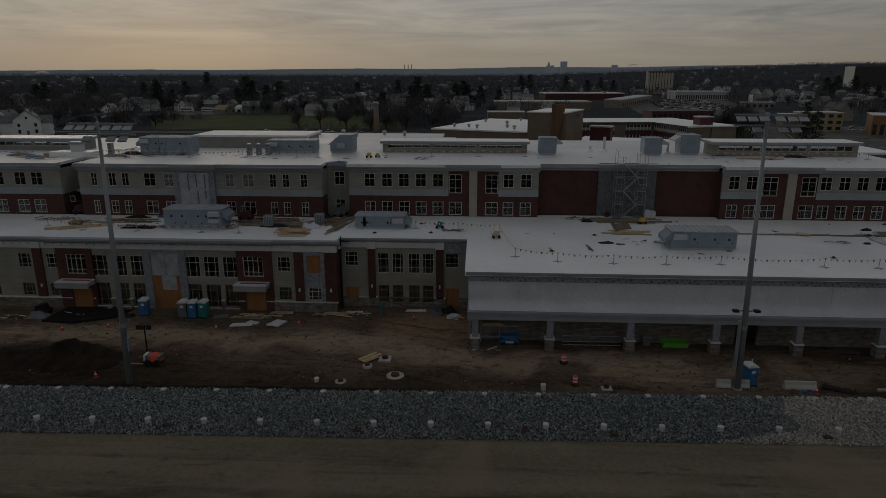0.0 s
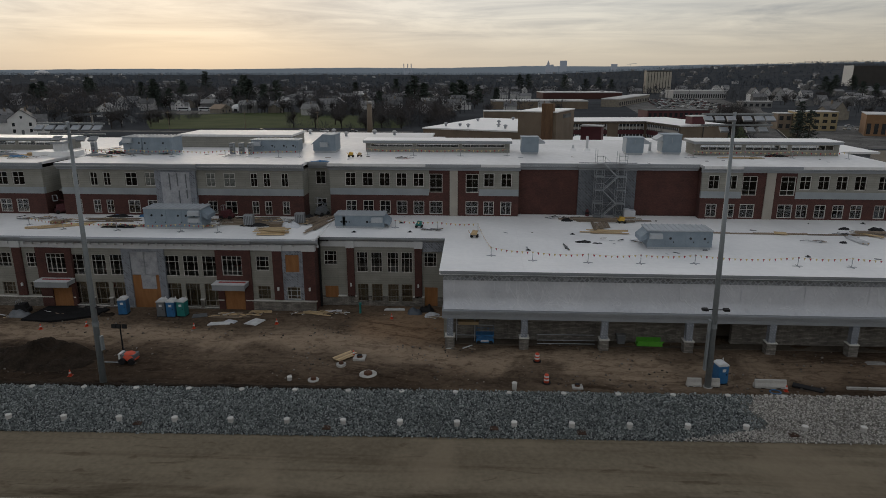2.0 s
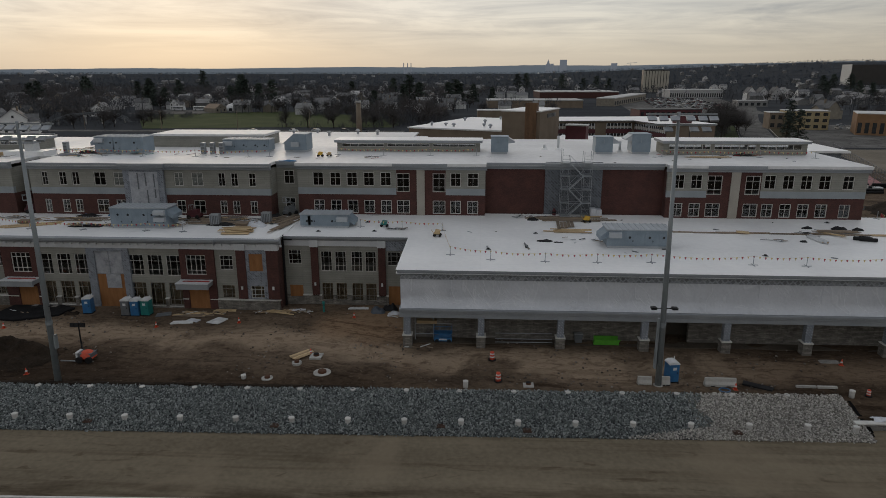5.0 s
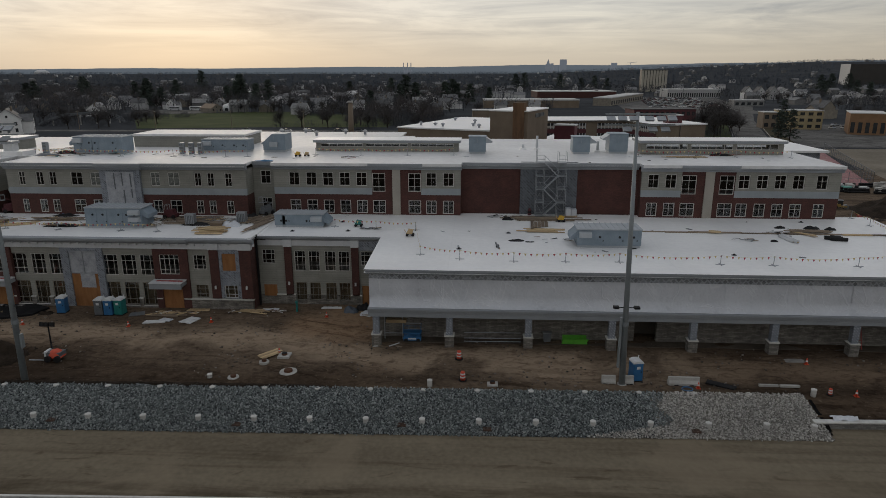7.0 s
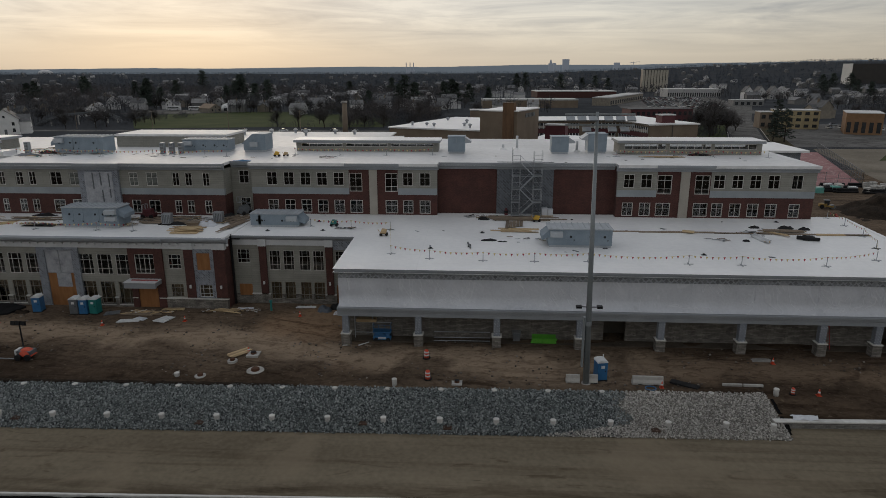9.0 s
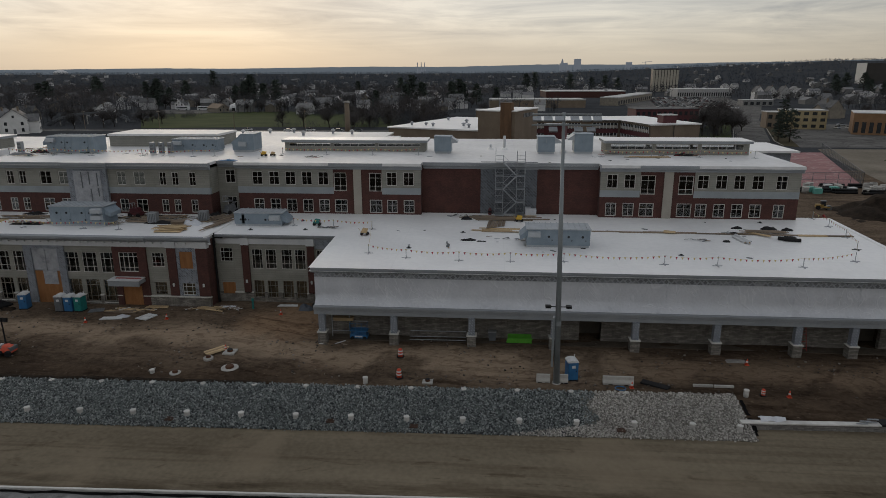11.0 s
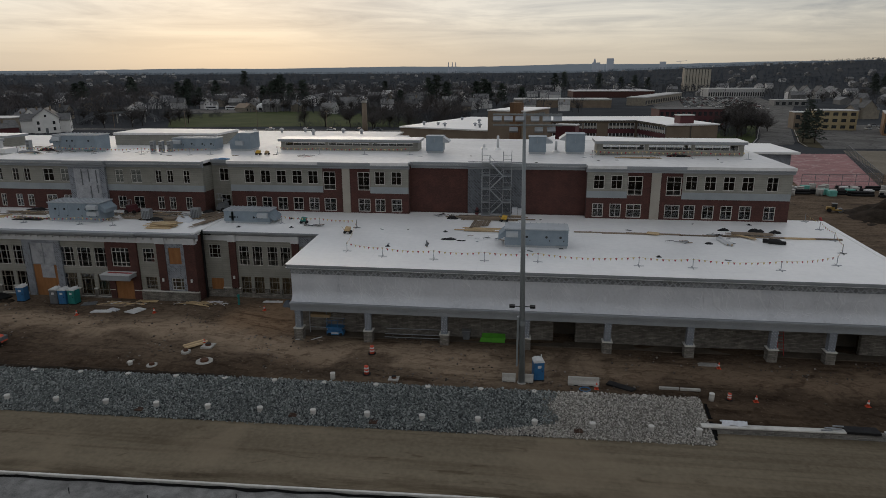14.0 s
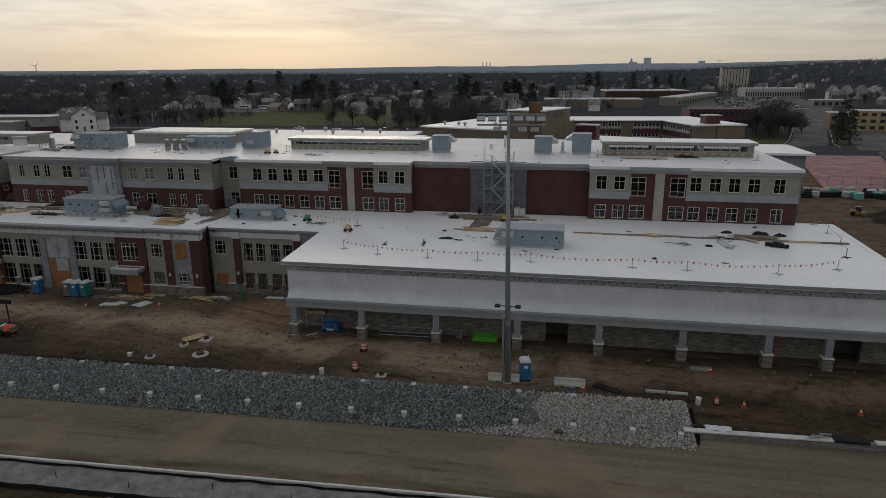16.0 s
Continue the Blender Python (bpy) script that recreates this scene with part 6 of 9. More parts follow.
def classroom_wing(x0, y0, x1, y1, depth, h, label, spans, corner=()):
    """A two-storey wing with ribbon windows in spans along the line from (x0, y0) to (x1, y1)."""
    t = thing("classroom_wing", (0, 0, 0), label, "building")
    n = math.hypot(x1 - x0, y1 - y0)
    part("wall", Shape().box(0, n, 0.2, depth, 0, h), TAN_BRICK, t)
    part("roof", Shape().box(-0.4, n + 0.4, -0.5, depth + 0.4, h, h + 0.45), MEMBRANE, t)
    part("gutter", Shape().box(-0.2, n + 0.2, -0.62, -0.5, h + 0.05, h + 0.35), GUTTER, t, "dark gutter under the roof edge")
    if corner:
        part("corner_wall", Shape().prism(corner, 0, h - 0.01, "z"), TAN_BRICK, t)
        part("corner_roof", Shape().prism(corner, h - 0.01, h + 0.43, "z"), MEMBRANE, t)
    for a, b in spans:
        k = max(3, round((b - a) / 1.25))
        for z in (h - 2.7, h - 6.4):
            wd = part("window", Shape().box(a, b, 0.0, 0.19, z, z + 2.1), PANE_FAR, t)
            for j in range(k + 1):
                x = a + (b - a) * j / k
                part("mullion", Shape().box(x - 0.11, x + 0.11, -0.08, -0.004, z, z + 2.1), FRIEZE, wd)
            part("blind", Shape().box(a + 0.12, b - 0.12, -0.05, -0.006, z + 0.25, z + 1.15), FRIEZE_WARM, wd, "pale lowered blinds")
        part("panel", Shape().box(a - 0.3, b + 0.3, -0.02, 0.19, h - 4.25, h - 2.75), MAROON, t)
    t.matrix_basis = pose(x0, y0, 0, 0, 0, math.degrees(math.atan2(y1 - y0, x1 - x0)))
    return t


GUTTER = surface("dark_gutter", (0.05, 0.045, 0.04), (0.10, 0.09, 0.08), 1.0, 0.6)
classroom_wing(22.6, 241, 54.6, 244.5, 21, 11.2, "old two-storey classroom wing with maroon panels and a white roof", [(2.0, 12.6), (13.4, 17.8), (22.4, 31.6)],
               [(32.15, 0.2), (51.0, 3.1), (48.2, 22.5), (32.15, 21.0)])
classroom_wing(55.0, 244.4, 61.2, 223.6, 18.6, 11.2, "old classroom wing with a blank tan end wall", [(0.8, 10.2), (10.8, 20.6)])
t = thing("downpipe", (69.6, 226.0, 0), "dark downpipe on a tan brick end wall", "downpipe")
part("pipe", Shape().tube((69.6, 225.85, 0.0), (69.6, 225.85, 11.2), 0.16), GUTTER, t)
block("penthouse", 68.4, 231.5, 16, 5, 4, 14.2, MAROON, ROOF_PALE, "maroon penthouse on a flat roof", "penthouse")
block("penthouse", 27, 196, -20, 6, 4, 13.4, MAROON, ROOF_PALE, "maroon penthouse above a low white roof", "penthouse")
block("low_school_roof", -44, 152, 0, 50, 50, 12.5, TAN_BRICK, MEMBRANE_WET, "low school wing under a white roof behind the tall range", "building")
block("low_school_roof", -18.6, 149, 0, 6, 36, 12.4, TAN_BRICK, MEMBRANE_WET, "low school wing under a white roof behind the tall range", "building")
block("low_school_roof", 36, 200, -20, 30, 20, 8.6, TAN_BRICK, MEMBRANE, "low link with a white roof", "building")
block("rear_pavilion", -47.2, 109.4, 0, 18.8, 8.4, 18.4, SIDING, MEMBRANE_WET, "greige plant room with a white roof", "building")
for x, y in ((-34.6, 172), (-29.0, 170), (-41, 166), (-52, 172), (-58, 168), (-46, 174)):
    v = thing("roof_vent", (x, y, 12.85), "pale mushroom vent on a white roof", "roof vent", "vents of the low wing")
    part("neck", Shape().turned(x, y, [(0.34, 12.85), (0.34, 13.7)], 8), STEEL, v)
    part("hood", Shape().turned(x, y, [(0.62, 13.6), (0.66, 13.8), (0.2, 14.15)], 10), ROOF_PALE, v)
# brick chimney stack
t = thing("chimney_stack", (-50.5, 259.6, 0), "tall tan brick chimney stack", "chimney")
part("shaft", Shape().turned(-50.5, 259.6, [(1.25, 0), (0.95, 17.0)], 16), TAN_BRICK, t, smooth=True)
part("cap", Shape().turned(-50.5, 259.6, [(1.2, 17.0), (1.25, 17.6), (0.95, 17.8)], 16), CONCRETE, t)
part("stub_arm", Shape().tube((-52.2, 259.6, 17.3), (-50.5, 259.6, 17.1), 0.12), STEEL, t)

# flats, offices and shops
block("yellow_flats", 168, 353, -6, 20, 13, 9.4, YELLOW_BRICK, ROOF_PALE, "yellow brick block of flats with dark windows", "apartment building", 5, 3)
block("flats_annex", 154.3, 357, -6, 7, 10, 8.2, TAN_BRICK, ROOF_PALE, "tan brick annex beside the yellow flats", "building", 2, 2)
block("orange_offices", 188, 327, -24, 15, 24, 9.8, ORANGE_WOOD, ROOF_PALE, "orange-brown clad office block", "office building", 5, 1)
block("supermarket", 112, 800, 4, 92, 50, 7, BRICK, ROOF_PALE, "long brick supermarket with a white roof", "shop building", 0, 0, 0.9)
block("shopping_parade", 44, 570, 2, 80, 30, 6.0, TAN_BRICK, ROOF_PALE, "low tan shopping parade", "shop building", 0, 0, 0.9)
block("shop_front", 140, 660, 66, 150, 16, 6.5, HOUSE_TAN, ROOF_PALE, "long cream shop front beside the car park", "shop building", 16, 1, 0.8)
block("warehouse", 252, 806, 2, 62, 30, 9, HOUSE_WHITE, ROOF_PALE, "long white warehouse behind the car park", "warehouse", 24, 1, 0.8)
block("corner_shop", 236, 594, 2, 26, 12, 5.0, HOUSE_GREY, ROOF_PALE, "low white shop with a pale flat roof", "shop building", 5, 1)
block("brick_row", 104, 380, 8, 36, 14, 8.6, MAROON, ROOF_DARK, "dark brick row building with a dark roof", "building", 12, 2)
block("storage_shed", -285, 322, 8, 50, 18, 6.0, HOUSE_TAN, ROOF_PALE, "long low shed with a pale roof", "shed")
block("storage_shed", -292, 302, 8, 46, 12, 4.2, HOUSE_GREY, ROOF_PALE, "low grey shed with a pale roof", "shed")
block("bus_depot", -245, 582, 4, 70, 16, 5.0, HOUSE_TAN, ROOF_PALE, "low tan depot with a pale roof behind pines", "building", 8, 1)
block("low_tan_hall", 8.4, 436, 2, 24, 12, 4.6, TAN_BRICK, ROOF_PALE, "low tan hall with a pale flat roof", "building", 0, 0, 0.5)
g = house(11, 9, 5.2, 3.4, HOUSE_WHITE, "wide white", True)
g.matrix_basis = pose(-27.5, 535, 0, 0, 0, 90)
g = house(8, 11, 4.6, 3.2, HOUSE_WHITE, "small white", False, HOUSE_GREY)
g.matrix_basis = pose(-127, 462, 0, 0, 0, 80)
for x, y in ((-130.6, 339.7), (-171.4, 338.0), (-212.0, 335.5), (-92.0, 341.0)):
    t = thing("utility_pole", (x, y, 0), "grey-brown timber utility pole beside the street", "utility pole", "utility poles")
    part("shaft", Shape().tube((x, y, -0.3), (x, y, 9.6), 0.17, 0.11, 7), OLD_PLANK, t)
    part("cross_arm", Shape().box(x - 1.1, x + 1.1, y - 0.06, y + 0.06, 8.7, 8.85), OLD_PLANK, t)
    for k in (-0.9, -0.3, 0.3, 0.9):
        part("insulator", Shape().turned(x + k, y, [(0.05, 8.85), (0.06, 9.05)], 6), CONCRETE, t)
# slab of flats: pale concrete fins over dark glass
FIN = surface("pale_concrete_fins", (0.36, 0.335, 0.28), (0.48, 0.45, 0.38), 0.3, 0.8)
t = thing("apartment_slab", (259, 1000, 0), "tall pale slab of flats with vertical fins", "apartment building")
part("wall", Shape().box(241, 277, 1000, 1014, 0, 32.5), DARK_GLASS, t)
part("roof", Shape().box(240.6, 277.4, 999.5, 1014.5, 32.5, 33.3), GREY_PLASTIC, t)
for i in range(9):
    x = 242 + i * 4.25
    part("fin", Shape().box(x - 1.6, x + 1.6, 999.2, 1000, 0, 31.6), FIN, t)
# dark tower with a pale end
t = thing("office_tower", (640, 1220, 0), "dark glass office tower with a pale end wall", "office building")
part("wall", Shape().box(657, 800, 1220, 1252, 0, 42.7), DARK_GLASS, t)
part("end_wall", Shape().box(656.4, 656.95, 1219.9, 1252, 0, 43), PALE_CONCRETE, t)
part("plant_room", Shape().box(740, 775, 1230, 1250, 42.7, 46), GREY_PLASTIC, t)
# gabled white houses in a row
for x in (293, 306, 320):
    g = house(9, 12, 8, 5.5, HOUSE_WHITE, "narrow white")
    g.matrix_basis = pose(x, 740, 0)


# parked cars
def car(mat_body, colour):
    t = thing("car", (0, 0, 0), colour + " car parked on asphalt", "car", "cars in the car park")
    prof = [(-2.2, 0.35), (2.2, 0.35), (2.25, 0.8), (1.2, 0.95), (-2.0, 1.0), (-2.25, 0.8)]
    part("body", Shape().prism(prof, -0.88, 0.88, "y"), mat_body, t)
    part("cabin", Shape().prism([(-1.7, 0.98), (1.1, 0.95), (0.45, 1.45), (-1.2, 1.47)], -0.78, 0.78, "y"), PANE_FAR, t)
    for x in (-1.4, 1.4):
        for y in (-0.88, 0.7):
            part("wheel", Shape().prism([(x + 0.33 * math.cos(a), 0.33 + 0.33 * math.sin(a)) for a in np.linspace(0, 2 * math.pi, 9)[:-1]], y, y + 0.18, "y"), BLACK, t)
    return t


CARS = [car(WHITE, "white"), car(GREY_PLASTIC, "dark grey"), car(STEEL, "silver"), car(BLACK, "black"), car(MAROON, "dark red")]
for row in range(11):
    y = 545 + row * 22
    for col in range(18):
        x = 142 + (y - 545) * 0.19 + col * 3.6
        if rng.random() < 0.8:
            put(CARS, x, y + rng.uniform(-0.6, 0.6), 90 + rng.uniform(-3, 3), 1.0, used)
for x, y, a in ((-85, 326, 0), (-70, 325, 0), (-118, 326, 180), (-96, 324, 0), (186, 352, 90), (192, 352, 90), (183.5, 366, 10), (198, 372, 5), (207, 372, 178), (216, 371, 2), (146, 402, 70), (137, 386, 250), (200, 300, 20), (210, 306, 100), (216, 300, 95), (228, 310, 90), (236, 316, 85), (205, 340, 90), (150, 420, 70), (163, 450, 70), (172, 470, 250), (-60, 324, 180)):
    put(CARS, x, y, a, 1.0, used)
for x in (-240, -223):
    v = thing("van", (x, 507, 0), "white minibus parked by a depot", "van", "parked minibuses")
    part("body", Shape().prism([(x - 5, 0.5), (x + 5, 0.5), (x + 5.1, 1.6), (x + 4.4, 3.2), (x - 5, 3.3)], 505.9, 508.1, "y"), WHITE, v)
    part("window", Shape().box(x - 4.4, x + 3.9, 505.8, 505.9, 1.7, 2.6), PANE_FAR, v)
    for q in (x - 3.2, x + 3.2):
        part("wheel", Shape().prism([(q + 0.5 * math.cos(a), 0.5 + 0.5 * math.sin(a)) for a in np.linspace(0, 2 * math.pi, 11)[:-1]], 505.7, 506.1, "y"), BLACK, v)
# footbridge ramp
def bent(pts, half, deep):
    """One connected bar of a box section that follows the points."""
    s = Shape()
    for x, y, z in pts:
        s.v += [(x - half * 0.4, y - half, z - deep), (x + half * 0.4, y + half, z - deep), (x + half * 0.4, y + half, z), (x - half * 0.4, y - half, z)]
    for i in range(len(pts) - 1):
        s.f += [(4 * i + k, 4 * i + (k + 1) % 4, 4 * i + 4 + (k + 1) % 4, 4 * i + 4 + k) for k in range(4)]
    return s


t = thing("footbridge", (-226, 356, 0), "dark ramped footbridge beside the field", "footbridge")
WAY = [(-244.6, 352.0, 0.4), (-240.0, 356.0, 3.0), (-234.7, 360.0, 5.3), (-228.8, 364.0, 5.8), (-221.6, 368.0, 6.2), (-217.2, 374.0, 5.2), (-214.6, 380.0, 2.4), (-211.5, 384.0, -0.9)]
part("deck", bent(WAY, 1.5, 0.3), GREY_PLASTIC, t)
for dy in (-1.4, 1.4):
    part("parapet", bent([(x + 0.5 * dy, y + dy, z + 1.1) for x, y, z in WAY], 0.1, 0.9), GREY_PLASTIC, t)
for x, y, z in WAY[1:-1]:
    part("pier", Shape().tube((x, y, 0), (x, y, z), 0.4), CONCRETE, t)

# tennis courts with a tall fence
strip("court", COURT, "faded red tarmac games court with cracked surface", "court", [(84, 170), (104, 172), (128, 245), (100, 243)], 0.09)
t = thing("court_fence", (104, 172, 0), "tall dark chain-link fence round the games court", "fence")
line = [(84.0, 170.0), (104.0, 172.0), (128.0, 245.0)]
for (xa, ya), (xb, yb) in zip(line, line[1:]):
    n = int(math.hypot(xb - xa, yb - ya) / 3)
    for i in range(n + 1):
        x, y = xa + (xb - xa) * i / n, ya + (yb - ya) * i / n
        part("fence_post", Shape().tube((x, y, 0), (x, y, 3.6), 0.06, 0.06, 5), GREY_PLASTIC, t)
    part("top_rail", Shape().tube((xa, ya, 3.55), (xb, yb, 3.55), 0.05, 0.05, 5), GREY_PLASTIC, t)
    part("mid_rail", Shape().tube((xa, ya, 1.8), (xb, yb, 1.8), 0.04, 0.04, 5), GREY_PLASTIC, t)
    k = Shape()
    m = n * 5
    for i in range(m):
        x, y = xa + (xb - xa) * i / m, ya + (yb - ya) * i / m
        k.tube((x, y, 0.1), (x + (xb - xa) / m * 3, y + (yb - ya) / m * 3, 3.5), 0.010, 0.010, 3, caps=False)
        k.tube((x, y, 3.5), (x + (xb - xa) / m * 3, y + (yb - ya) / m * 3, 0.1), 0.010, 0.010, 3, caps=False)
    tagged(part("mesh", k, GREY_PLASTIC, t), kind="stuff")


# hills and the skyline
def hills():
    s = Shape()
    angs = list(np.linspace(-62, 62, 220))
    for a in angs:
        w = radians(a)
        x, y = 4400 * math.sin(w), 4400 * math.cos(w)
        base = 51 + 0.56 * (a + 37) + max(0, a - 8) * 0.1
        h = base + 7 * noise.noise(Vector((a * 0.12, 0, 0))) + 2.2 * noise.noise(Vector((a * 0.9, 3, 0))) + (1.2 + 0.05 * max(0, a)) * noise.noise(Vector((a * 5.0, 1, 0)))
        s.v += [(x, y, -5), (x, y, h)]
    s.f = [(2 * i, 2 * i + 2, 2 * i + 3, 2 * i + 1) for i in range(len(angs) - 1)]
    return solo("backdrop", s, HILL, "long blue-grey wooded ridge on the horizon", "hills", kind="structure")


hills()
t = thing("skyline", (480, 4280, 0), "grey city towers on the horizon", "skyline")
for x0, x1, z1, tip in ((418, 447, 84, 112), (449, 466, 86, 0), (468, 492, 74, 0), (506, 548, 110, 0), (820, 855, 88, 0)):
    y0 = math.sqrt(4300 ** 2 - x0 ** 2)
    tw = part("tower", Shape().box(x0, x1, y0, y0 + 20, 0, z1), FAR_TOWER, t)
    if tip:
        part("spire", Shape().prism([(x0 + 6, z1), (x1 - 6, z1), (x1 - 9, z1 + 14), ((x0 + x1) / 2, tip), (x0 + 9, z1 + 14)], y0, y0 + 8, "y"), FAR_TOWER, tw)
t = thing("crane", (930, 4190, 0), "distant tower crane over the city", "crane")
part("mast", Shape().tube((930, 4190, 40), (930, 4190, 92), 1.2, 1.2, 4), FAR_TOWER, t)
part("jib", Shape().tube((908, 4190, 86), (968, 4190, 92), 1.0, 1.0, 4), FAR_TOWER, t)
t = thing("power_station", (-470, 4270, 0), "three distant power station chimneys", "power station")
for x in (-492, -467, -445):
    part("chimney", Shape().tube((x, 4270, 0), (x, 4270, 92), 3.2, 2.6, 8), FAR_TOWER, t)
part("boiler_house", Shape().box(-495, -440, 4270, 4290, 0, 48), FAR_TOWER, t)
t = thing("wind_turbine", (-2920, 3300, 0), "white wind turbine far off", "wind turbine")
X, Y, Z = -2920.0, 3300.0, 76.0
part("tower", Shape().tube((X, Y, 0), (X, Y, Z), 2.2, 1.4, 8), FAR_WHITE, t)
part("nacelle", Shape().box(X - 2, X + 2, Y - 3, Y + 4, Z - 1.5, Z + 1.5), FAR_WHITE, t)
for a in (40, 165, 285):
    part("blade", Shape().tube((X, Y - 3, Z), (X + 40 * math.cos(radians(a)), Y - 3, Z + 40 * math.sin(radians(a))), 1.6, 0.5, 5), FAR_WHITE, t)
t = thing("storage_dome", (-2450, 3590, 0), "white storage dome far off", "dome")
part("shell", Shape().turned(-2450, 3590, [(38, 22), (37, 34), (30, 42), (16, 47), (2, 48)], 20), FAR_WHITE, t, smooth=True)
part("drum", Shape().turned(-2450, 3590, [(36, 0), (36, 22)], 20), FAR_TOWER, t)
t = thing("pale_roof_hall", (2250, 3600, 0), "far pale-roofed hall on the hill", "building")
part("hall_roof", Shape().prism([(2120, 92), (2330, 92), (2300, 97), (2160, 97)], 3500, 3520, "y"), FAR_WHITE, t)

# ---- the building site: rock bank, pipes, poles, plant and clutter ----


def bank(x):
    """Top and foot of the rock bank at x, as y."""
    return 54.30 + 0.022 * (x - 5), 48.5 + 0.026 * (x - 5)


def rocks(name, material, x0, x1, pale, seed, label):
    """Broken stones dumped on the bank: squashed, tilted eight-cornered lumps."""
    r = np.random.RandomState(seed)
    n = int((x1 - x0) * 6.6 * (108 if pale else 100))
    s = Shape()
    corners = np.array([(-1, -1, -1), (1, -1, -1), (1, 1, -1), (-1, 1, -1), (-1, -1, 1), (1, -1, 1), (1, 1, 1), (-1, 1, 1)], float)
    faces = ((0, 3, 2, 1), (4, 5, 6, 7), (0, 1, 5, 4), (1, 2, 6, 5), (2, 3, 7, 6), (3, 0, 4, 7))
    verts, count = [], 0
    for i in range(n):
        x = r.uniform(x0, x1)
        top, low = bank(x)
        k = r.uniform(-0.02, 1.03)
        y = low + (top - low) * k + r.normal(0, 0.08)
        split = 17.9 + 0.45 * math.sin(y * 2.0) + (-7.0 * max(0, 0.25 - k) / 0.25 if k < 0.25 else 0)
        if (x > split) != pale:
            continue
        size = r.uniform(0.042, 0.080) if pale else r.uniform(0.044, 0.082) * (1.3 if r.rand() < 0.10 else 1)
        c = corners * r.uniform(0.5, 1.0, (8, 3)) * size * r.uniform(0.55, 1.35, 3)
        q = Euler(r.uniform(0, 6.28, 3)).to_matrix()
        c = c @ np.array(q).T
        z = -1.25 + 1.12 * min(1, max(0, k)) + r.uniform(-0.02, 0.13)
        verts.append(c + (x, y, z))
        count += 1
    s.v = [tuple(map(float, p)) for p in np.concatenate(verts)]
    s.f = [tuple(8 * i + j for j in f) for i in range(count) for f in faces]
    return solo(name, s, material, label, "rocks", kind="stuff")


def island_rock(name, dark, mid, light):
    """Stone whose tone differs from lump to lump."""
    m = bpy.data.materials.new(name)
    m.use_nodes = True
    nt = m.node_tree
    N, L = nt.nodes.new, nt.links.new
    b = nt.nodes["Principled BSDF"]
    g, ramp = N("ShaderNodeNewGeometry"), N("ShaderNodeValToRGB")
    e = ramp.color_ramp.elements
    e[0].color, e[1].color = (*dark, 1), (*light, 1)
    k = e.new(0.6)
    k.color = (*mid, 1)
    L(g.outputs["Random Per Island"], ramp.inputs[0])
    n, mul = N("ShaderNodeTexNoise"), N("ShaderNodeMix")
    n.inputs["Scale"].default_value = 0.5
    mul.data_type, mul.blend_type = "RGBA", "MULTIPLY"
    mul.inputs[0].default_value = 0.6
    L(ramp.outputs[0], mul.inputs[6])
    L(n.outputs["Fac"], mul.inputs[7])
    L(mul.outputs[2], b.inputs["Base Color"])
    b.inputs["Roughness"].default_value = 0.75
    return m


ROCK = island_rock("blue_grey_riprap_stone", (0.085, 0.099, 0.099), (0.232, 0.262, 0.258), (0.54, 0.57, 0.555))
ROCK_PALE = island_rock("tan_riprap_stone", (0.20, 0.189, 0.170), (0.58, 0.552, 0.502), (0.86, 0.825, 0.765))
for name, mat, x0, x1, lab in (("rock_bed", ROCK_BED, -70, 17.0, "bed under the dumped stone, coloured like its shaded gaps"), ("rock_bed_pale", ROCK_BED_PALE, 17.0, 31.25, "pale grit bed under the dumped stone")):
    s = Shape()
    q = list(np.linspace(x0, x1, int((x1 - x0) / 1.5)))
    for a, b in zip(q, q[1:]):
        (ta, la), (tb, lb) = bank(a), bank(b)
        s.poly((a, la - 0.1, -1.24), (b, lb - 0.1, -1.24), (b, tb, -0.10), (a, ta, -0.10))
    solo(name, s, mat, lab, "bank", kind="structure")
rocks("riprap", ROCK, -70, 20, False, 3, "blue-grey broken stone dumped on the bank")
rocks("riprap", ROCK_PALE, 9, 31.2, True, 4, "pale tan broken stone dumped on the bank")


def stub(x, y, z, h, r=0.3):
    t = thing("pipe_stub", (x, y, z), "pale grey capped pipe stub standing in the rock bank", "pipe", "pipe stubs in the bank")
    part("pipe", Shape().turned(x, y, [(r, z - 0.3), (r, z + h)], 12), CONCRETE, t, smooth=True)
    part("cap", Shape().turned(x, y, [(r + 0.015, z + h - 0.06), (r + 0.015, z + h + 0.02), (r - 0.03, z + h + 0.04)], 12), PALE_CONCRETE, t)


for i in range(-5, 15):
    x = -38.7 + 5.0 * (i + 0.0)
    if x < 30:
        stub(x, 53.1 + 0.026 * (x + 38.7), -0.22, 0.2, 0.25)
    x = -38.05 + 4.94 * i
    if x < 30:
        stub(x, 48.75 + 0.026 * (x + 38), -1.12, 0.58, 0.25)
for x, y, h in ((-24.8, 55.6, 0.35), (-3.2, 55.0, 0.6), (32.3, 55.2, 0.5), (30.05, 50.2, 0.75)):
    stub(x, y, -0.15 if y > 52 else -1.2, h, 0.24)


# ragged dark lip of torn soil over the head of the bank
s = Shape()
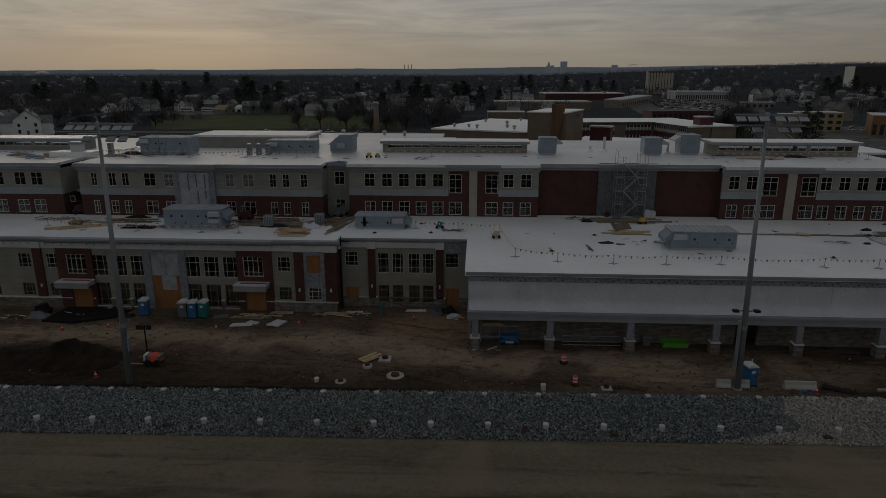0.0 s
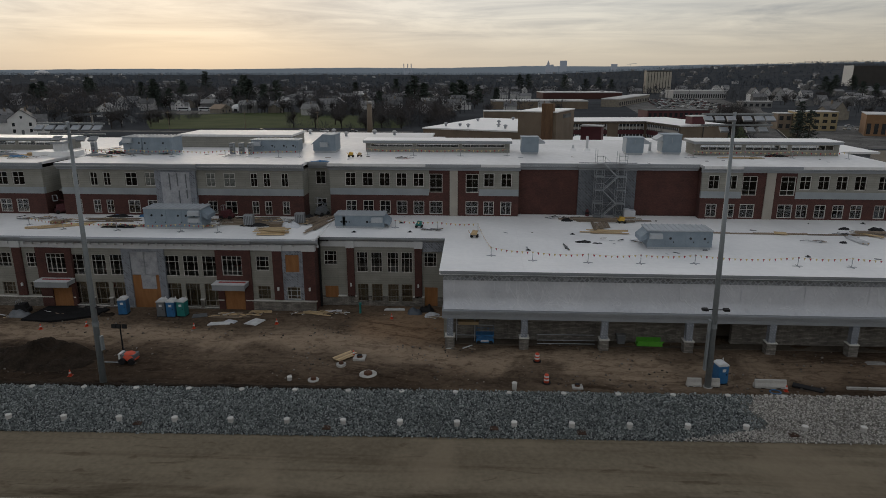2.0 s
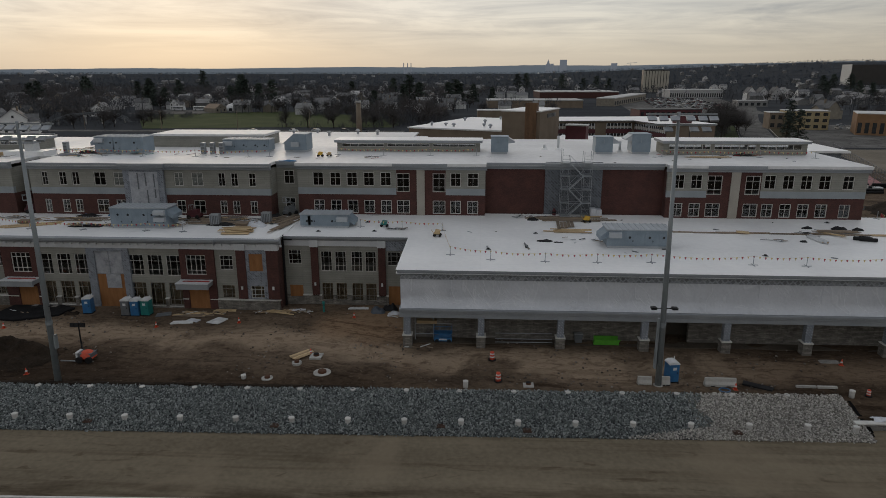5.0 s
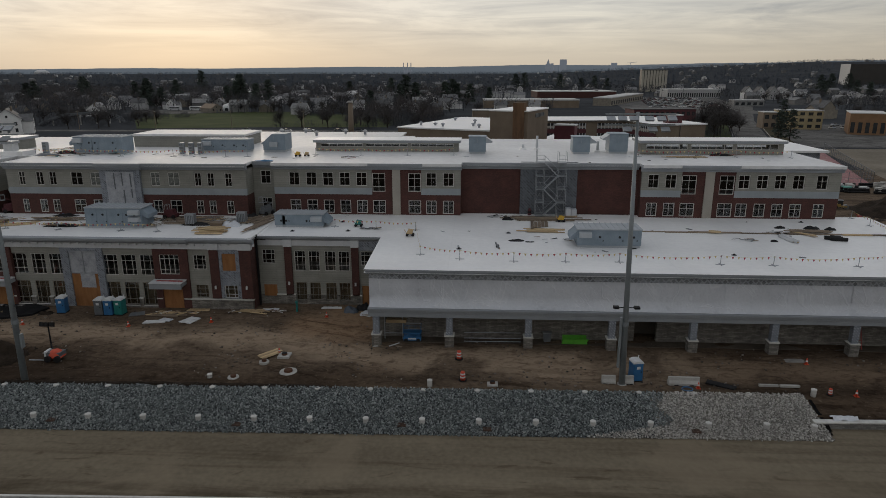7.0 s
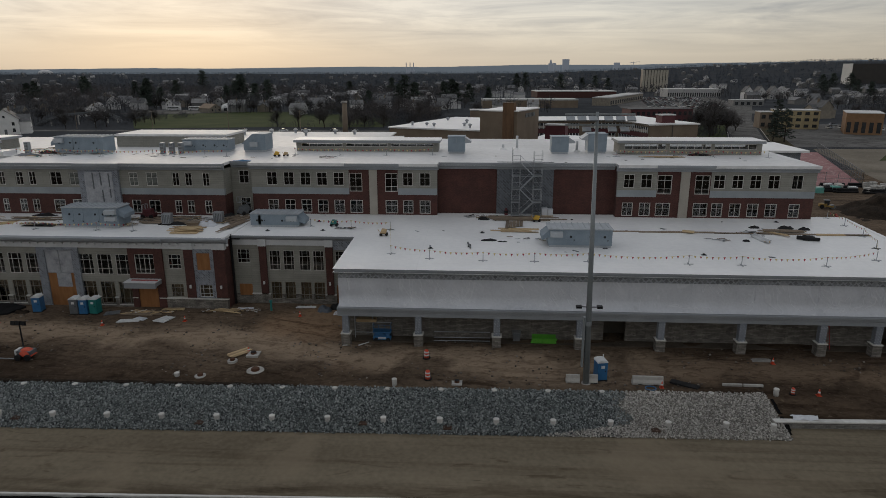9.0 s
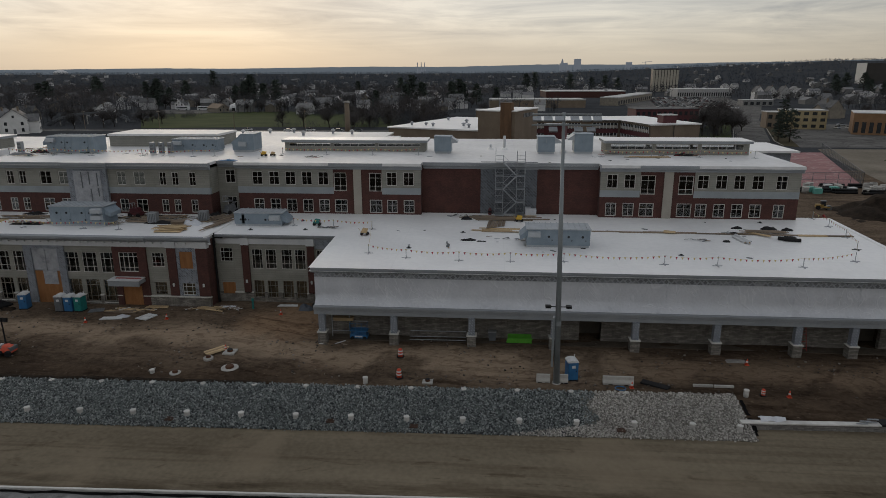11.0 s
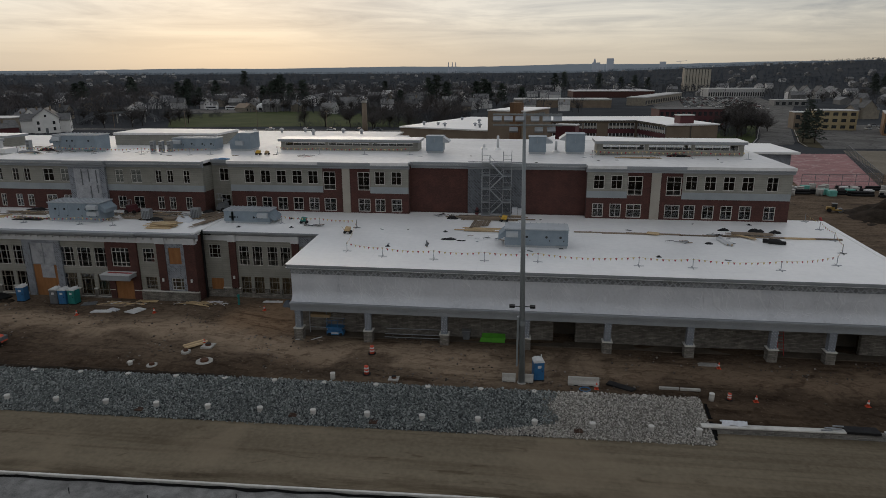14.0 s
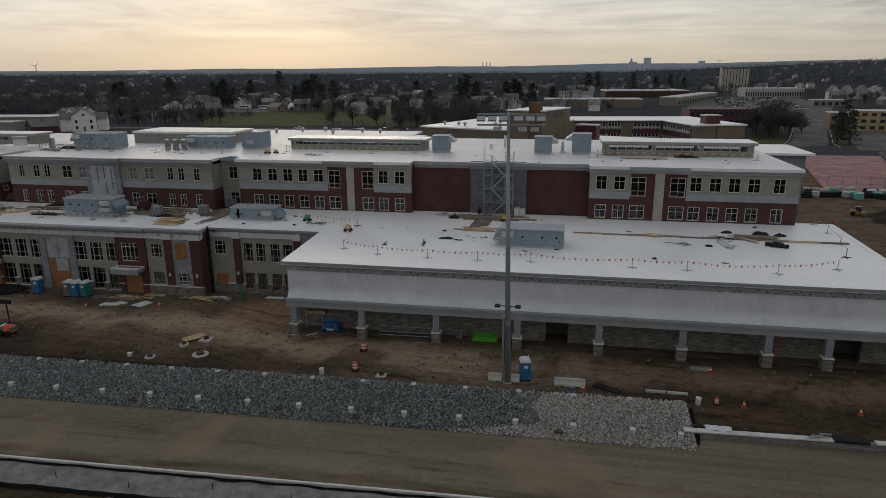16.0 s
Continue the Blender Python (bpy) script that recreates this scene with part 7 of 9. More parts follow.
for i, x in enumerate(np.arange(-70, -13, 0.35)):
    y = bank(x)[0] + 0.05 + 0.14 * noise.noise(Vector((x * 0.8, 0, 4)))
    k = (0.16 + 0.16 * noise.noise(Vector((x * 0.6, 7, 0))) + 0.07 * noise.noise(Vector((x * 2.6, 2, 0)))) * min(1.0, (-13 - x) / 8)
    s.v += [(x, y - 0.1, -0.22), (x, y, -0.10 + k), (x, y + 0.35, -0.08 + k), (x, y + 0.9, -0.2)]
    if i:
        n = len(s.v)
        s.f += [(n - 8 + q, n - 4 + q, n - 3 + q, n - 7 + q) for q in range(3)]
solo("soil_lip", s, MOUND, "ragged lip of dark torn soil above the stone bank", "soil", kind="structure")
RUSTY = surface("rusty_iron", (0.030, 0.016, 0.010), (0.085, 0.045, 0.028), 3.0, 0.9)
for x, y in ((-19.6, 48.6), (-36.2, 48.4), (2.2, 49.0), (20.0, 49.6), (-5.2, 49.2)):
    k = (y - bank(x)[1]) / (bank(x)[0] - bank(x)[1])
    z = -1.25 + 1.12 * k + 0.10
    t = thing("drain_grate", (x, y, z), "small rusty drain grate among the dumped stone", "grate", "grates in the bank")
    part("rim", Shape().box(x - 0.36, x + 0.36, y - 0.3, y + 0.3, z, z + 0.07), RUSTY, t)
    for e in (-0.2, 0.0, 0.2):
        part("bar", Shape().box(x - 0.3, x + 0.3, y + e - 0.03, y + e + 0.03, z + 0.072, z + 0.1), RUSTY, t)

# black stakes in the fill beyond the kerb
for i in range(14):
    x = -62 + 6.3 * i
    y = 37.6 + 0.034 * (x + 6) - 0.35 * (i % 3)
    solo("stake", Shape().tube((x, y, -1.4), (x + 0.04, y, -0.72), 0.035, 0.03, 6), BLACK, "short black stake driven into crushed stone", "stake", "stakes in the fill", at=(x, y, -1.25))

# block retaining wall with coping
BLOCKWORK = surface("grey_split_blocks", (0.15, 0.145, 0.135), (0.27, 0.26, 0.245), 2.0, 0.9, bump=0.6, spread=0.25)
t = thing("retaining_wall", (30.6, 50.98, -1.3), "low precast block retaining wall with a pale coping", "wall")
me = Shape().box(0.02, 0.43, 0, 0.4, 0, 0.13).mesh("block", BLOCKWORK)
for course in range(4):
    for i in range(70):
        o = new("block", me)
        o.parent = t
        o.location = (i * 0.45 + (0.225 if course % 2 else 0), 0.02 * course, course * 0.15 - 0.01)
for i in range(11):
    if i == 4:
        continue
    part("coping", Shape().box(30.45 + i * 3.0, 33.43 + i * 3.0, 50.93, 51.5, -0.715, -0.60), PALE_CONCRETE, t)
t.rotation_euler = (0, 0, radians(1.9))
t = thing("plastic_wrap", (33.5, 53, 0), "crumpled white plastic wrap by the wall", "plastic")
s = Shape()
for i in range(9):
    for j in range(4):
        s.v.append((32.2 + i * 0.26, 51.3 + j * 0.28, -0.60 + 0.28 * abs(noise.noise(Vector((i * 0.8, j * 0.9, 2)))) + (0.2 if j == 1 else 0)))
s.f = [(j + i * 4, j + 4 + i * 4, j + 5 + i * 4, j + 1 + i * 4) for i in range(8) for j in range(3)]
part("sheet", s, SHEET, t)
t = thing("steel_offcuts", (41.2, 51.6, -0.58), "pile of steel offcuts on the wall", "scrap")
for i, (x, y, a) in enumerate(((40.2, 51.4, 10), (40.6, 51.7, -14), (41.0, 51.5, 5), (41.3, 51.9, 24))):
    part("offcut", Shape().box(x, x + 0.9, y, y + 0.12, -0.59 + i * 0.05, -0.5 + i * 0.05), STEEL, t)
t = thing("rubber_mat", (43.4, 51.9, -0.6), "black rubber mat over the wall", "mat")
part("mat", Shape().box(42.2, 44.9, 51.3, 52.3, -0.72, -0.5), BLACK, t)
s = Shape()
for i in range(10):
    a, b = 49.9 + i * 0.42, 50.32 + i * 0.42
    w = 0.25 + 0.3 * abs(noise.noise(Vector((i * 0.7, 0, 0))))
    s.poly((31.3, a, -1.2 + 0.11 * i), (31.3 + w, a, -1.2 + 0.11 * i), (31.3 + w, b, -1.09 + 0.11 * i), (31.3, b, -1.09 + 0.11 * i))
solo("filter_fabric", s, FABRIC, "black filter fabric at the end of the bank", "fabric")


# floodlight poles
def flood_pole(x, y, z0, top, lean, box_side, box_z):
    t = thing("floodlight_pole", (x, y, z0), "tall grey tapered sports floodlight pole", "light pole", "floodlight poles")
    tx = x + lean
    at = lambda z: x + lean * (z - z0) / (top - z0)
    part("footing", Shape().turned(x, y, [(0.45, z0 - 0.3), (0.45, z0 + 0.08)], 14), CONCRETE, t)
    part("mast", Shape().tube((x, y, z0), (tx, y, top), 0.31, 0.13, 14), POLE, t, smooth=True)
    part("mast_collar", Shape().tube((at(z0 + 6), y, z0 + 6), (at(z0 + 6.4), y, z0 + 6.4), 0.31, 0.31, 14), POLE, t)
    for zz, xs in ((top - 0.25, (-2.3, -1.35, -0.4, 0.9, 1.9, 2.8)), (top - 1.15, (-0.9, 1.25, 2.3))):
        arm = part("cross_arm", Shape().box(tx - 2.7, tx + 3.2, y - 0.08, y + 0.08, zz, zz + 0.14), POLE, t)
        for k in xs:
            f = part("floodlight", Shape().prism([(y - 0.62, zz - 0.5), (y - 0.12, zz - 0.12), (y - 0.18, zz - 0.06), (y - 0.74, zz - 0.38)], tx + k - 0.36, tx + k + 0.36, "x"), STEEL, arm, "square floodlight head")
    for k in (-0.95, 0.95):
        part("speaker_bracket", Shape().tube((at(z0 + 7.8), y, z0 + 7.8), (at(z0 + 7.8) + k, y - 0.1, z0 + 7.85), 0.05, 0.05, 5), BLACK, t)
        part("low_light", Shape().box(at(z0 + 7.8) + k - 0.25, at(z0 + 7.8) + k + 0.25, y - 0.35, y + 0.15, z0 + 7.75, z0 + 7.95), BLACK, t)
    part("ballast_box", Shape().box(x + box_side - 0.09, x + box_side + 0.09, y - 0.2, y + 0.2, z0 + box_z[0], z0 + box_z[1]), POLE, t)
    return t


flood_pole(15.08, 56.36, -0.2, 25.3, -0.45, -0.5, (1.8, 6.8))
flood_pole(-42.35, 53.9, -0.25, 24.5, 0.35, 0.45, (3.6, 5.0))


# rooftop air handlers
def air_handler(x0, x1, y0, y1, z0, z1, doors, hood="left", label="long grey rooftop air handler with ribbed lid"):
    t = thing("air_handler", ((x0 + x1) / 2, y0, z0), label, "air handler", "rooftop air handlers")
    part("curb", Shape().box(x0 + 0.1, x1 - 0.1, y0 + 0.1, y1 - 0.1, z0, z0 + 0.28), UNIT_TOP, t)
    part("casing", Shape().box(x0, x1, y0, y1, z0 + 0.28, z1 - 0.14), UNIT_GREY, t)
    lid = part("lid", Shape().box(x0 - 0.08, x1 + 0.08, y0 - 0.08, y1 + 0.08, z1 - 0.138, z1 - 0.02), UNIT_TOP, t)
    n = int((x1 - x0) / 0.62)
    for i in range(n):
        x = x0 + (i + 0.5) * (x1 - x0) / n
        part("lid_rib", Shape().box(x - 0.05, x + 0.05, y0 - 0.08, y1 + 0.08, z1 - 0.018, z1 + 0.05), UNIT_TOP, lid)
    for k in doors:
        x = x0 + k * (x1 - x0)
        d = part("access_door", Shape().box(x - 0.5, x + 0.5, y0 - 0.04, y0 - 0.002, z0 + 0.4, z1 - 0.3), UNIT_GREY, t)
        part("port", Shape().prism([(x + 0.15 * math.cos(a), z1 - 0.95 + 0.15 * math.sin(a)) for a in np.linspace(0, 2 * math.pi, 9)[:-1]], y0 - 0.08, y0 - 0.044, "y"), PANE_FAR, d)
        part("latch", Shape().box(x + 0.34, x + 0.42, y0 - 0.1, y0 - 0.042, z0 + 0.8, z0 + 0.98), BLACK, d)
    if hood:
        hx = x0 if hood == "left" else x1
        s = 1 if hood == "left" else -1
        a, b = sorted((hx + s * 0.15, hx + s * 1.55))
        zs = (z1 - 0.25, z1 - 1.1) if z1 - z0 > 2.4 else (z1 - 0.3,)
        for z in zs[:1] if hood == "left" else zs:
            part("intake_hood", Shape().prism([(y0 - 0.6, z - 0.62), (y0 - 0.01, z - 0.75), (y0 - 0.01, z), (y0 - 0.52, z - 0.12)], a, b, "x"), UNIT_TOP, t)
        e = hx - s * 0.75
        lo, hi = sorted((hx, e))
        part("end_hood", Shape().prism([(hx, z1 - 0.3), (e, z1 - 0.95), (e + s * 0.05, z1 - 1.45), (hx, z1 - 1.1)] if s < 0 else [(hx, z1 - 1.1), (e, z1 - 1.45), (e - s * 0.0, z1 - 0.95), (hx, z1 - 0.3)], y0 + 0.2, y1 - 0.2, "y"), UNIT_GREY, t)
    return t


air_handler(12.7, 20.0, 72.6, 75.7, roof_z(73) + 0.05, 11.15, (0.35, 0.66, 0.88))
air_handler(-49.6, -42.1, 78.2, 81.2, 9.15, 11.9, (0.14, 0.32, 0.6, 0.74, 0.88), "right")
air_handler(-25.3, -18.9, 80.0, 82.6, 9.1, 10.95, (0.14, 0.24, 0.66, 0.84), "right")
air_handler(-60.6, -53.0, 95.0, 98.4, 16.63, 19.3, (0.1, 0.33, 0.45, 0.82), "left")
air_handler(-42.0, -34.7, 98.3, 101.0, 16.63, 18.65, (0.2, 0.45, 0.7, 0.9), "left")


def hooded_unit(x0, x1, y0, y1, z0, z1, side):
    """A tall ventilator with a sloping rain hood on one side."""
    t = thing("roof_ventilator", ((x0 + x1) / 2, y0, z0), "tall grey roof ventilator with a sloping rain hood", "ventilator", "roof ventilators")
    part("curb", Shape().box(x0 + 0.1, x1 - 0.1, y0 + 0.1, y1 - 0.1, z0, z0 + 0.3), UNIT_TOP, t)
    slope = 1.5 if x0 < -20 else 0.0
    part("casing", Shape().prism([(x0, z0 + 0.3), (x1, z0 + 0.3), (x1, z1 - 0.06), (x0 + slope, z1 - 0.06), (x0, z1 - 0.06 - slope * 0.75)], y0, y1, "y"), UNIT_GREY, t)
    part("lid", Shape().box(x0 + slope - 0.07, x1 + 0.07, y0 - 0.07, y1 + 0.07, z1 - 0.058, z1 + 0.03), UNIT_GREY, t)
    if slope:
        part("sloping_lid", Shape().prism([(x0 - 0.25, z1 - 0.25 - slope * 0.85), (x0 + slope, z1 - 0.05), (x0 + slope, z1 + 0.03), (x0 - 0.25, z1 - 0.15 - slope * 0.85)], y0 - 0.05, y1 + 0.05, "y"), UNIT_GREY, t)
    hx = x1 if side > 0 else x0
    out = [(hx, z1 - 0.1), (hx + side * 1.0, z1 - 0.75), (hx + side * 0.95, z1 - 0.95), (hx, z1 - 1.0)]
    if not slope:
        part("rain_hood", Shape().prism(out if side < 0 else list(reversed(out)), y0 + 0.1, y1 - 0.1, "y"), UNIT_TOP, t)
    if x0 < -20:
        part("vent_box", Shape().box((x0 + x1) / 2 - 0.6, (x0 + x1) / 2 + 0.6, y0 - 0.5, y0 - 0.002, z0 + 0.9, z0 + 1.6), UNIT_TOP, t)
    part("panel_seam", Shape().box((x0 + x1) / 2 - 0.02, (x0 + x1) / 2 + 0.02, y0 - 0.02, y0 - 0.003, z0 + 1.65, z1 - 0.3), STEEL, t)


hooded_unit(-32.4, -28.9, 98.6, 102.2, 16.63, 19.4, -1)
hooded_unit(-0.4, 2.2, 98.2, 100.6, 16.63, 19.2, 1)
hooded_unit(15.3, 17.9, 98.4, 101.0, 16.63, 19.2, 1)
hooded_unit(20.9, 23.7, 99.2, 102.2, 16.63, 19.6, -1)
# condensers and stacks on the upper roof
for x, y in ((-44.3, 96.0), (-42.9, 96.1), (-41.5, 96.2), (-66.0, 96.0)):
    t = thing("condenser", (x, y, 16.63), "grey upright condenser with louvres", "condenser", "upright condensers")
    part("casing", Shape().box(x - 0.32, x + 0.32, y, y + 0.7, 16.75, 18.3), STEEL, t)
    for k in range(6):
        part("louvre", Shape().box(x - 0.27, x + 0.27, y - 0.04, y - 0.002, 16.9 + k * 0.22, 17.02 + k * 0.22), GREY_PLASTIC, t)
    for k in (-0.24, 0.24):
        part("foot", Shape().box(x + k - 0.06, x + k + 0.06, y - 0.05, y + 0.75, 16.63, 16.75), UNIT_GREY, t)
t = thing("roof_curb", (-69.5, 93.0, 16.63), "white membrane-wrapped curb with a vent on top", "roof curb")
part("base", Shape().box(-73.0, -66.8, 92.0, 95.0, 16.63, 17.3), MEMBRANE, t)
part("neck", Shape().box(-70.0, -68.6, 92.6, 94.0, 17.3, 18.4), WHITE, t)
part("cap", Shape().box(-70.2, -68.4, 92.4, 94.2, 18.4, 18.75), STEEL, t)
for x, y, h in ((10.4, 104, 2.2), (19.5, 101, 1.7), (-30.5, 100.5, 1.4), (8.2, 104, 0.8)):
    t = thing("roof_flue", (x, y, 16.63), "pale vertical flue on the white roof", "flue", "roof flues")
    part("pipe", Shape().turned(x, y, [(0.2, 16.63), (0.2, 16.63 + h)], 10), FRIEZE, t, smooth=True)
    part("boot", Shape().turned(x, y, [(0.6, 16.63), (0.35, 16.95)], 10), MEMBRANE, t)


# scaffold before the wrapped wall
def scaffold(x0, x1, y0, y1, z0, z1):
    t = thing("scaffold", ((x0 + x1) / 2, y0, z0), "galvanised stair scaffold against a wrapped wall", "scaffold")
    xs = [x0, x0 + 1.05, x1 - 1.1, x1]
    lifts = [z0 + 0.1 + (z1 - z0 - 0.1) * i / 4 for i in range(5)]
    for i, x in enumerate(xs):
        for y in (y0, y1):
            part("standard", Shape().tube((x, y, z0), (x, y, z1 + (1.9 if i == 0 else 0.9 if i == 1 else 1.5)), 0.032, 0.032, 6), STEEL, t)
    for z in lifts:
        for y in (y0, y1):
            part("ledger", Shape().tube((x0, y, z), (x1, y, z), 0.028, 0.028, 6), STEEL, t)
        for x in xs:
            part("transom", Shape().tube((x, y0, z), (x, y1, z), 0.028, 0.028, 6), STEEL, t)
        for a, b in ((xs[0], xs[1]), (xs[2], xs[3])):
            part("deck", Shape().box(a, b, y0, y1, z + 0.04, z + 0.09), STEEL, t)
            for h in (0.5, 1.0):
                part("guard_rail", Shape().tube((a, y0, z + h), (b, y0, z + h), 0.022, 0.022, 5), STEEL, t)
    for a, b in ((xs[0], xs[1]), (xs[2], xs[3])):
        for k, z in enumerate(lifts[:-1]):
            p, q = (a, b) if k % 2 else (b, a)
            part("brace", Shape().tube((p, y1, z), (q, y1, lifts[k + 1]), 0.018, 0.018, 5), STEEL, t)
    for i, z in enumerate(lifts[:-1]):
        up = lifts[i + 1]
        a, b = (xs[1], xs[2]) if i % 2 == 0 else (xs[2], xs[1])
        for y in (y0 + 0.15, y0 + 0.85):
            part("stair_stringer", Shape().tube((a, y, z), (b, y, up), 0.05, 0.05, 5), UNIT_TOP, t)
        part("hand_rail", Shape().tube((a, y0 + 0.1, z + 0.95), (b, y0 + 0.1, up + 0.95), 0.025, 0.025, 5), UNIT_TOP, t)
        for k in range(1, 9):
            x, zz = a + (b - a) * k / 9, z + (up - z) * k / 9
            part("tread", Shape().box(x - 0.12, x + 0.12, y0 + 0.15, y0 + 0.85, zz, zz + 0.03), STEEL, t)
    return t


scaffold(9.0, 13.0, 86.7, 88.2, 9.4, 16.8)
# a small equipment cart, simplified to a drum shape
t = thing("barrel", (8.3, 88.0, 9.4), "small dark red and black equipment by the scaffold, shaped as drum", "barrel")
part("body", Shape().turned(8.3, 88.0, [(0.24, 9.35), (0.26, 9.6), (0.25, 10.0), (0.12, 10.35)], 12), MAROON, t)
part("band", Shape().turned(8.3, 88.0, [(0.27, 9.7), (0.27, 9.95)], 12), BLACK, t)
t = thing("wrapped_pallet", (13.2, 88.0, 9.4), "white shrink-wrapped pallet by the scaffold", "pallet", "wrapped pallets")
part("load", Shape().box(13.2, 13.95, 87.2, 88.3, 9.5, 10.5).box(14.0, 14.7, 87.2, 88.3, 9.5, 10.35), SHEET, t)
part("pallet", Shape().box(13.15, 14.75, 87.15, 88.35, 9.36, 9.5), LUMBER, t)


def boards(name, x, y, z, n, length, width, turn, mat, label, group="", seed=1, spread=0.35):
    """A loose layer of boards, each its own part."""
    r = random.Random(seed)
    t = thing(name, (0, 0, 0), label, "boards", group)
    for i in range(n):
        l = length * r.uniform(0.6, 1.0)
        ox, oy = r.uniform(-spread, spread) * length * 0.5, (i - n / 2) * width * 1.15
        part("board", Shape().box(ox - l / 2, ox + l / 2, oy, oy + width, 0.02 * (i % 3), 0.05 + 0.02 * (i % 3)), mat, t)
    t.matrix_basis = pose(x, y, z, 0, 0, turn)
    return t


r = random.Random(2)
x = 21.2
t = thing("plank_walkway", (36, 79.8, roof_z(79.8) + 0.06), "line of weathered planks and plywood laid on the roof", "walkway")
while x < 51.5:
    l = r.uniform(2.2, 3.7)
    y, w, h = 79.85 - (x - 21) * 0.018 + r.uniform(-0.08, 0.08), r.uniform(0.42, 0.62), r.choice((0.07, 0.11))
    tilt = r.uniform(-0.05, 0.05)
    z = roof_z(y) + 0.07
    part("plank", Shape().prism([(x, y - w / 2), (x + l, y - w / 2 + tilt), (x + l, y + w / 2 + tilt), (x, y + w / 2)], z, z + h), r.choice((OLD_PLANK, OLD_PLANK, LUMBER)), t)
    x += l - r.uniform(0.0, 0.25)
boards("plywood_sheet", 30.6, 79.9, roof_z(80) + 0.2, 1, 2.2, 1.1, -18, LUMBER, "sheet of plywood across the plank walkway", "", 1)
boards("timber_stack", 42.6, 80.6, roof_z(81) + 0.2, 4, 6.0, 0.3, -3, OLD_PLANK, "weathered boards beside the walkway", "", 11)
boards("timber_stack", 41.6, 79.2, roof_z(79) + 0.2, 2, 3.8, 0.25, -48, LUMBER, "boards slung across the walkway", "", 10)
boards("timber_stack", 9.4, 79.8, roof_z(80) + 0.08, 5, 6.0, 0.35, -2, LUMBER, "pale boards laid on the roof", "", 12)
boards("timber_stack", 9.2, 83.0, roof_z(83) + 0.1, 5, 5.0, 0.4, 86, OLD_PLANK, "weathered boards laid crosswise", "", 13)
boards("timber_stack", 9.4, 86.0, roof_z(86) + 0.08, 5, 12.0, 0.5, 0, OLD_PLANK, "long weathered boards below the scaffold", "", 14)
boards("timber_stack", -32.5, 77.4, 9.2, 7, 4.6, 0.45, 3, LUMBER, "pale lumber stacked on the front roof", "", 16)
boards("timber_stack", -32.8, 77.6, 9.32, 6, 4.0, 0.4, 8, LUMBER, "pale lumber stacked on the front roof", "", 17)
boards("timber_stack", -32.2, 77.5, 9.44, 5, 3.6, 0.35, -6, LUMBER, "pale lumber stacked on the front roof", "", 18)
boards("timber_stack", -37.5, 82.8, 9.3, 8, 9.0, 0.5, 1, OLD_PLANK, "weathered boards on the front roof", "", 19)
boards("timber_stack", -29.0, 83.5, 9.3, 7, 6.0, 0.45, 70, OLD_PLANK, "weathered planks up to the recess", "", 20)
boards("plank_walkway", -61.5, 79.0, 9.2, 4, 9.0, 0.4, 24, LUMBER, "plank walkway on the front roof", "", 21)
boards("plank_walkway", -56.0, 82.6, 9.25, 5, 8.0, 0.4, 2, OLD_PLANK, "plank walkway on the front roof", "", 22)
boards("timber_stack", -27.5, 80.5, 9.3, 3, 7.0, 0.3, 78, OLD_PLANK, "planks along the roof edge", "", 23)
boards("timber_stack", -76, 92.0, 16.68, 5, 5.0, 0.35, 20, LUMBER, "loose boards on the upper roof", "", 24)
boards("timber_stack", 31, 95.0, 16.68, 3, 6.0, 0.35, 3, LUMBER, "loose boards by the clerestory", "", 25)


def heap(name, x, y, z, w, d, h, mat, label, category, seed, group=""):
    """A crumpled tarpaulin or heap: a soft lump with folds."""
    s = Shape()
    n, m = 16, 10
    for i in range(n):
        for j in range(m):
            u, v = i / (n - 1) * 2 - 1, j / (m - 1) * 2 - 1
            k = max(0.0, 1 - (abs(u) ** 2.4 + abs(v) ** 2.4))
            zz = h * k ** 0.6 * (0.65 + 0.6 * noise.noise(Vector((u * 2.2, v * 2.2, seed * 3.7)))) - 0.02
            s.v.append((x + u * w / 2 * (1 + 0.18 * noise.noise(Vector((v * 3, seed, 1)))), y + v * d / 2 * (1 + 0.2 * noise.noise(Vector((u * 3, seed, 5)))), z + max(-0.02, zz)))
    s.f = [(i * m + j, (i + 1) * m + j, (i + 1) * m + j + 1, i * m + j + 1) for i in range(n - 1) for j in range(m - 1)]
    return solo(name, s, mat, label, category, group, at=(x, y, z), smooth=True)


for i, (x, y, w, d, h) in enumerate(((5.2, 85.3, 1.6, 1.0, 0.45), (5.8, 75.2, 2.0, 0.9, 0.25), (7.4, 74.7, 1.2, 0.5, 0.15), (3.5, 73.0, 0.4, 1.6, 0.12), (43.8, 82.2, 2.0, 0.8, 0.5), (45.9, 81.8, 1.5, 0.7, 0.45), (39.9, 82.4, 1.4, 0.6, 0.4), (36.6, 76.2, 0.9, 0.5, 0.3))):
    heap("tarpaulin", x, y, roof_z(y) + 0.06, w, d, h, BLACK, "crumpled black tarpaulin on the white roof", "tarpaulin", i, "black tarpaulins")
for i, (x, y, w, d, h) in enumerate(((-53.5, 79.2, 4.5, 1.6, 0.3), (-36.0, 80.6, 4.0, 1.4, 0.4), (-38.5, 84.0, 3.0, 1.2, 0.5), (-56.5, 84.6, 4.0, 1.2, 0.5), (-30.3, 85.5, 1.8, 1.4, 0.7))):
    heap("tarpaulin", x, y, 9.2, w, d, h, BLACK, "crumpled black tarpaulin on the front roof", "tarpaulin", 20 + i, "black tarpaulins")
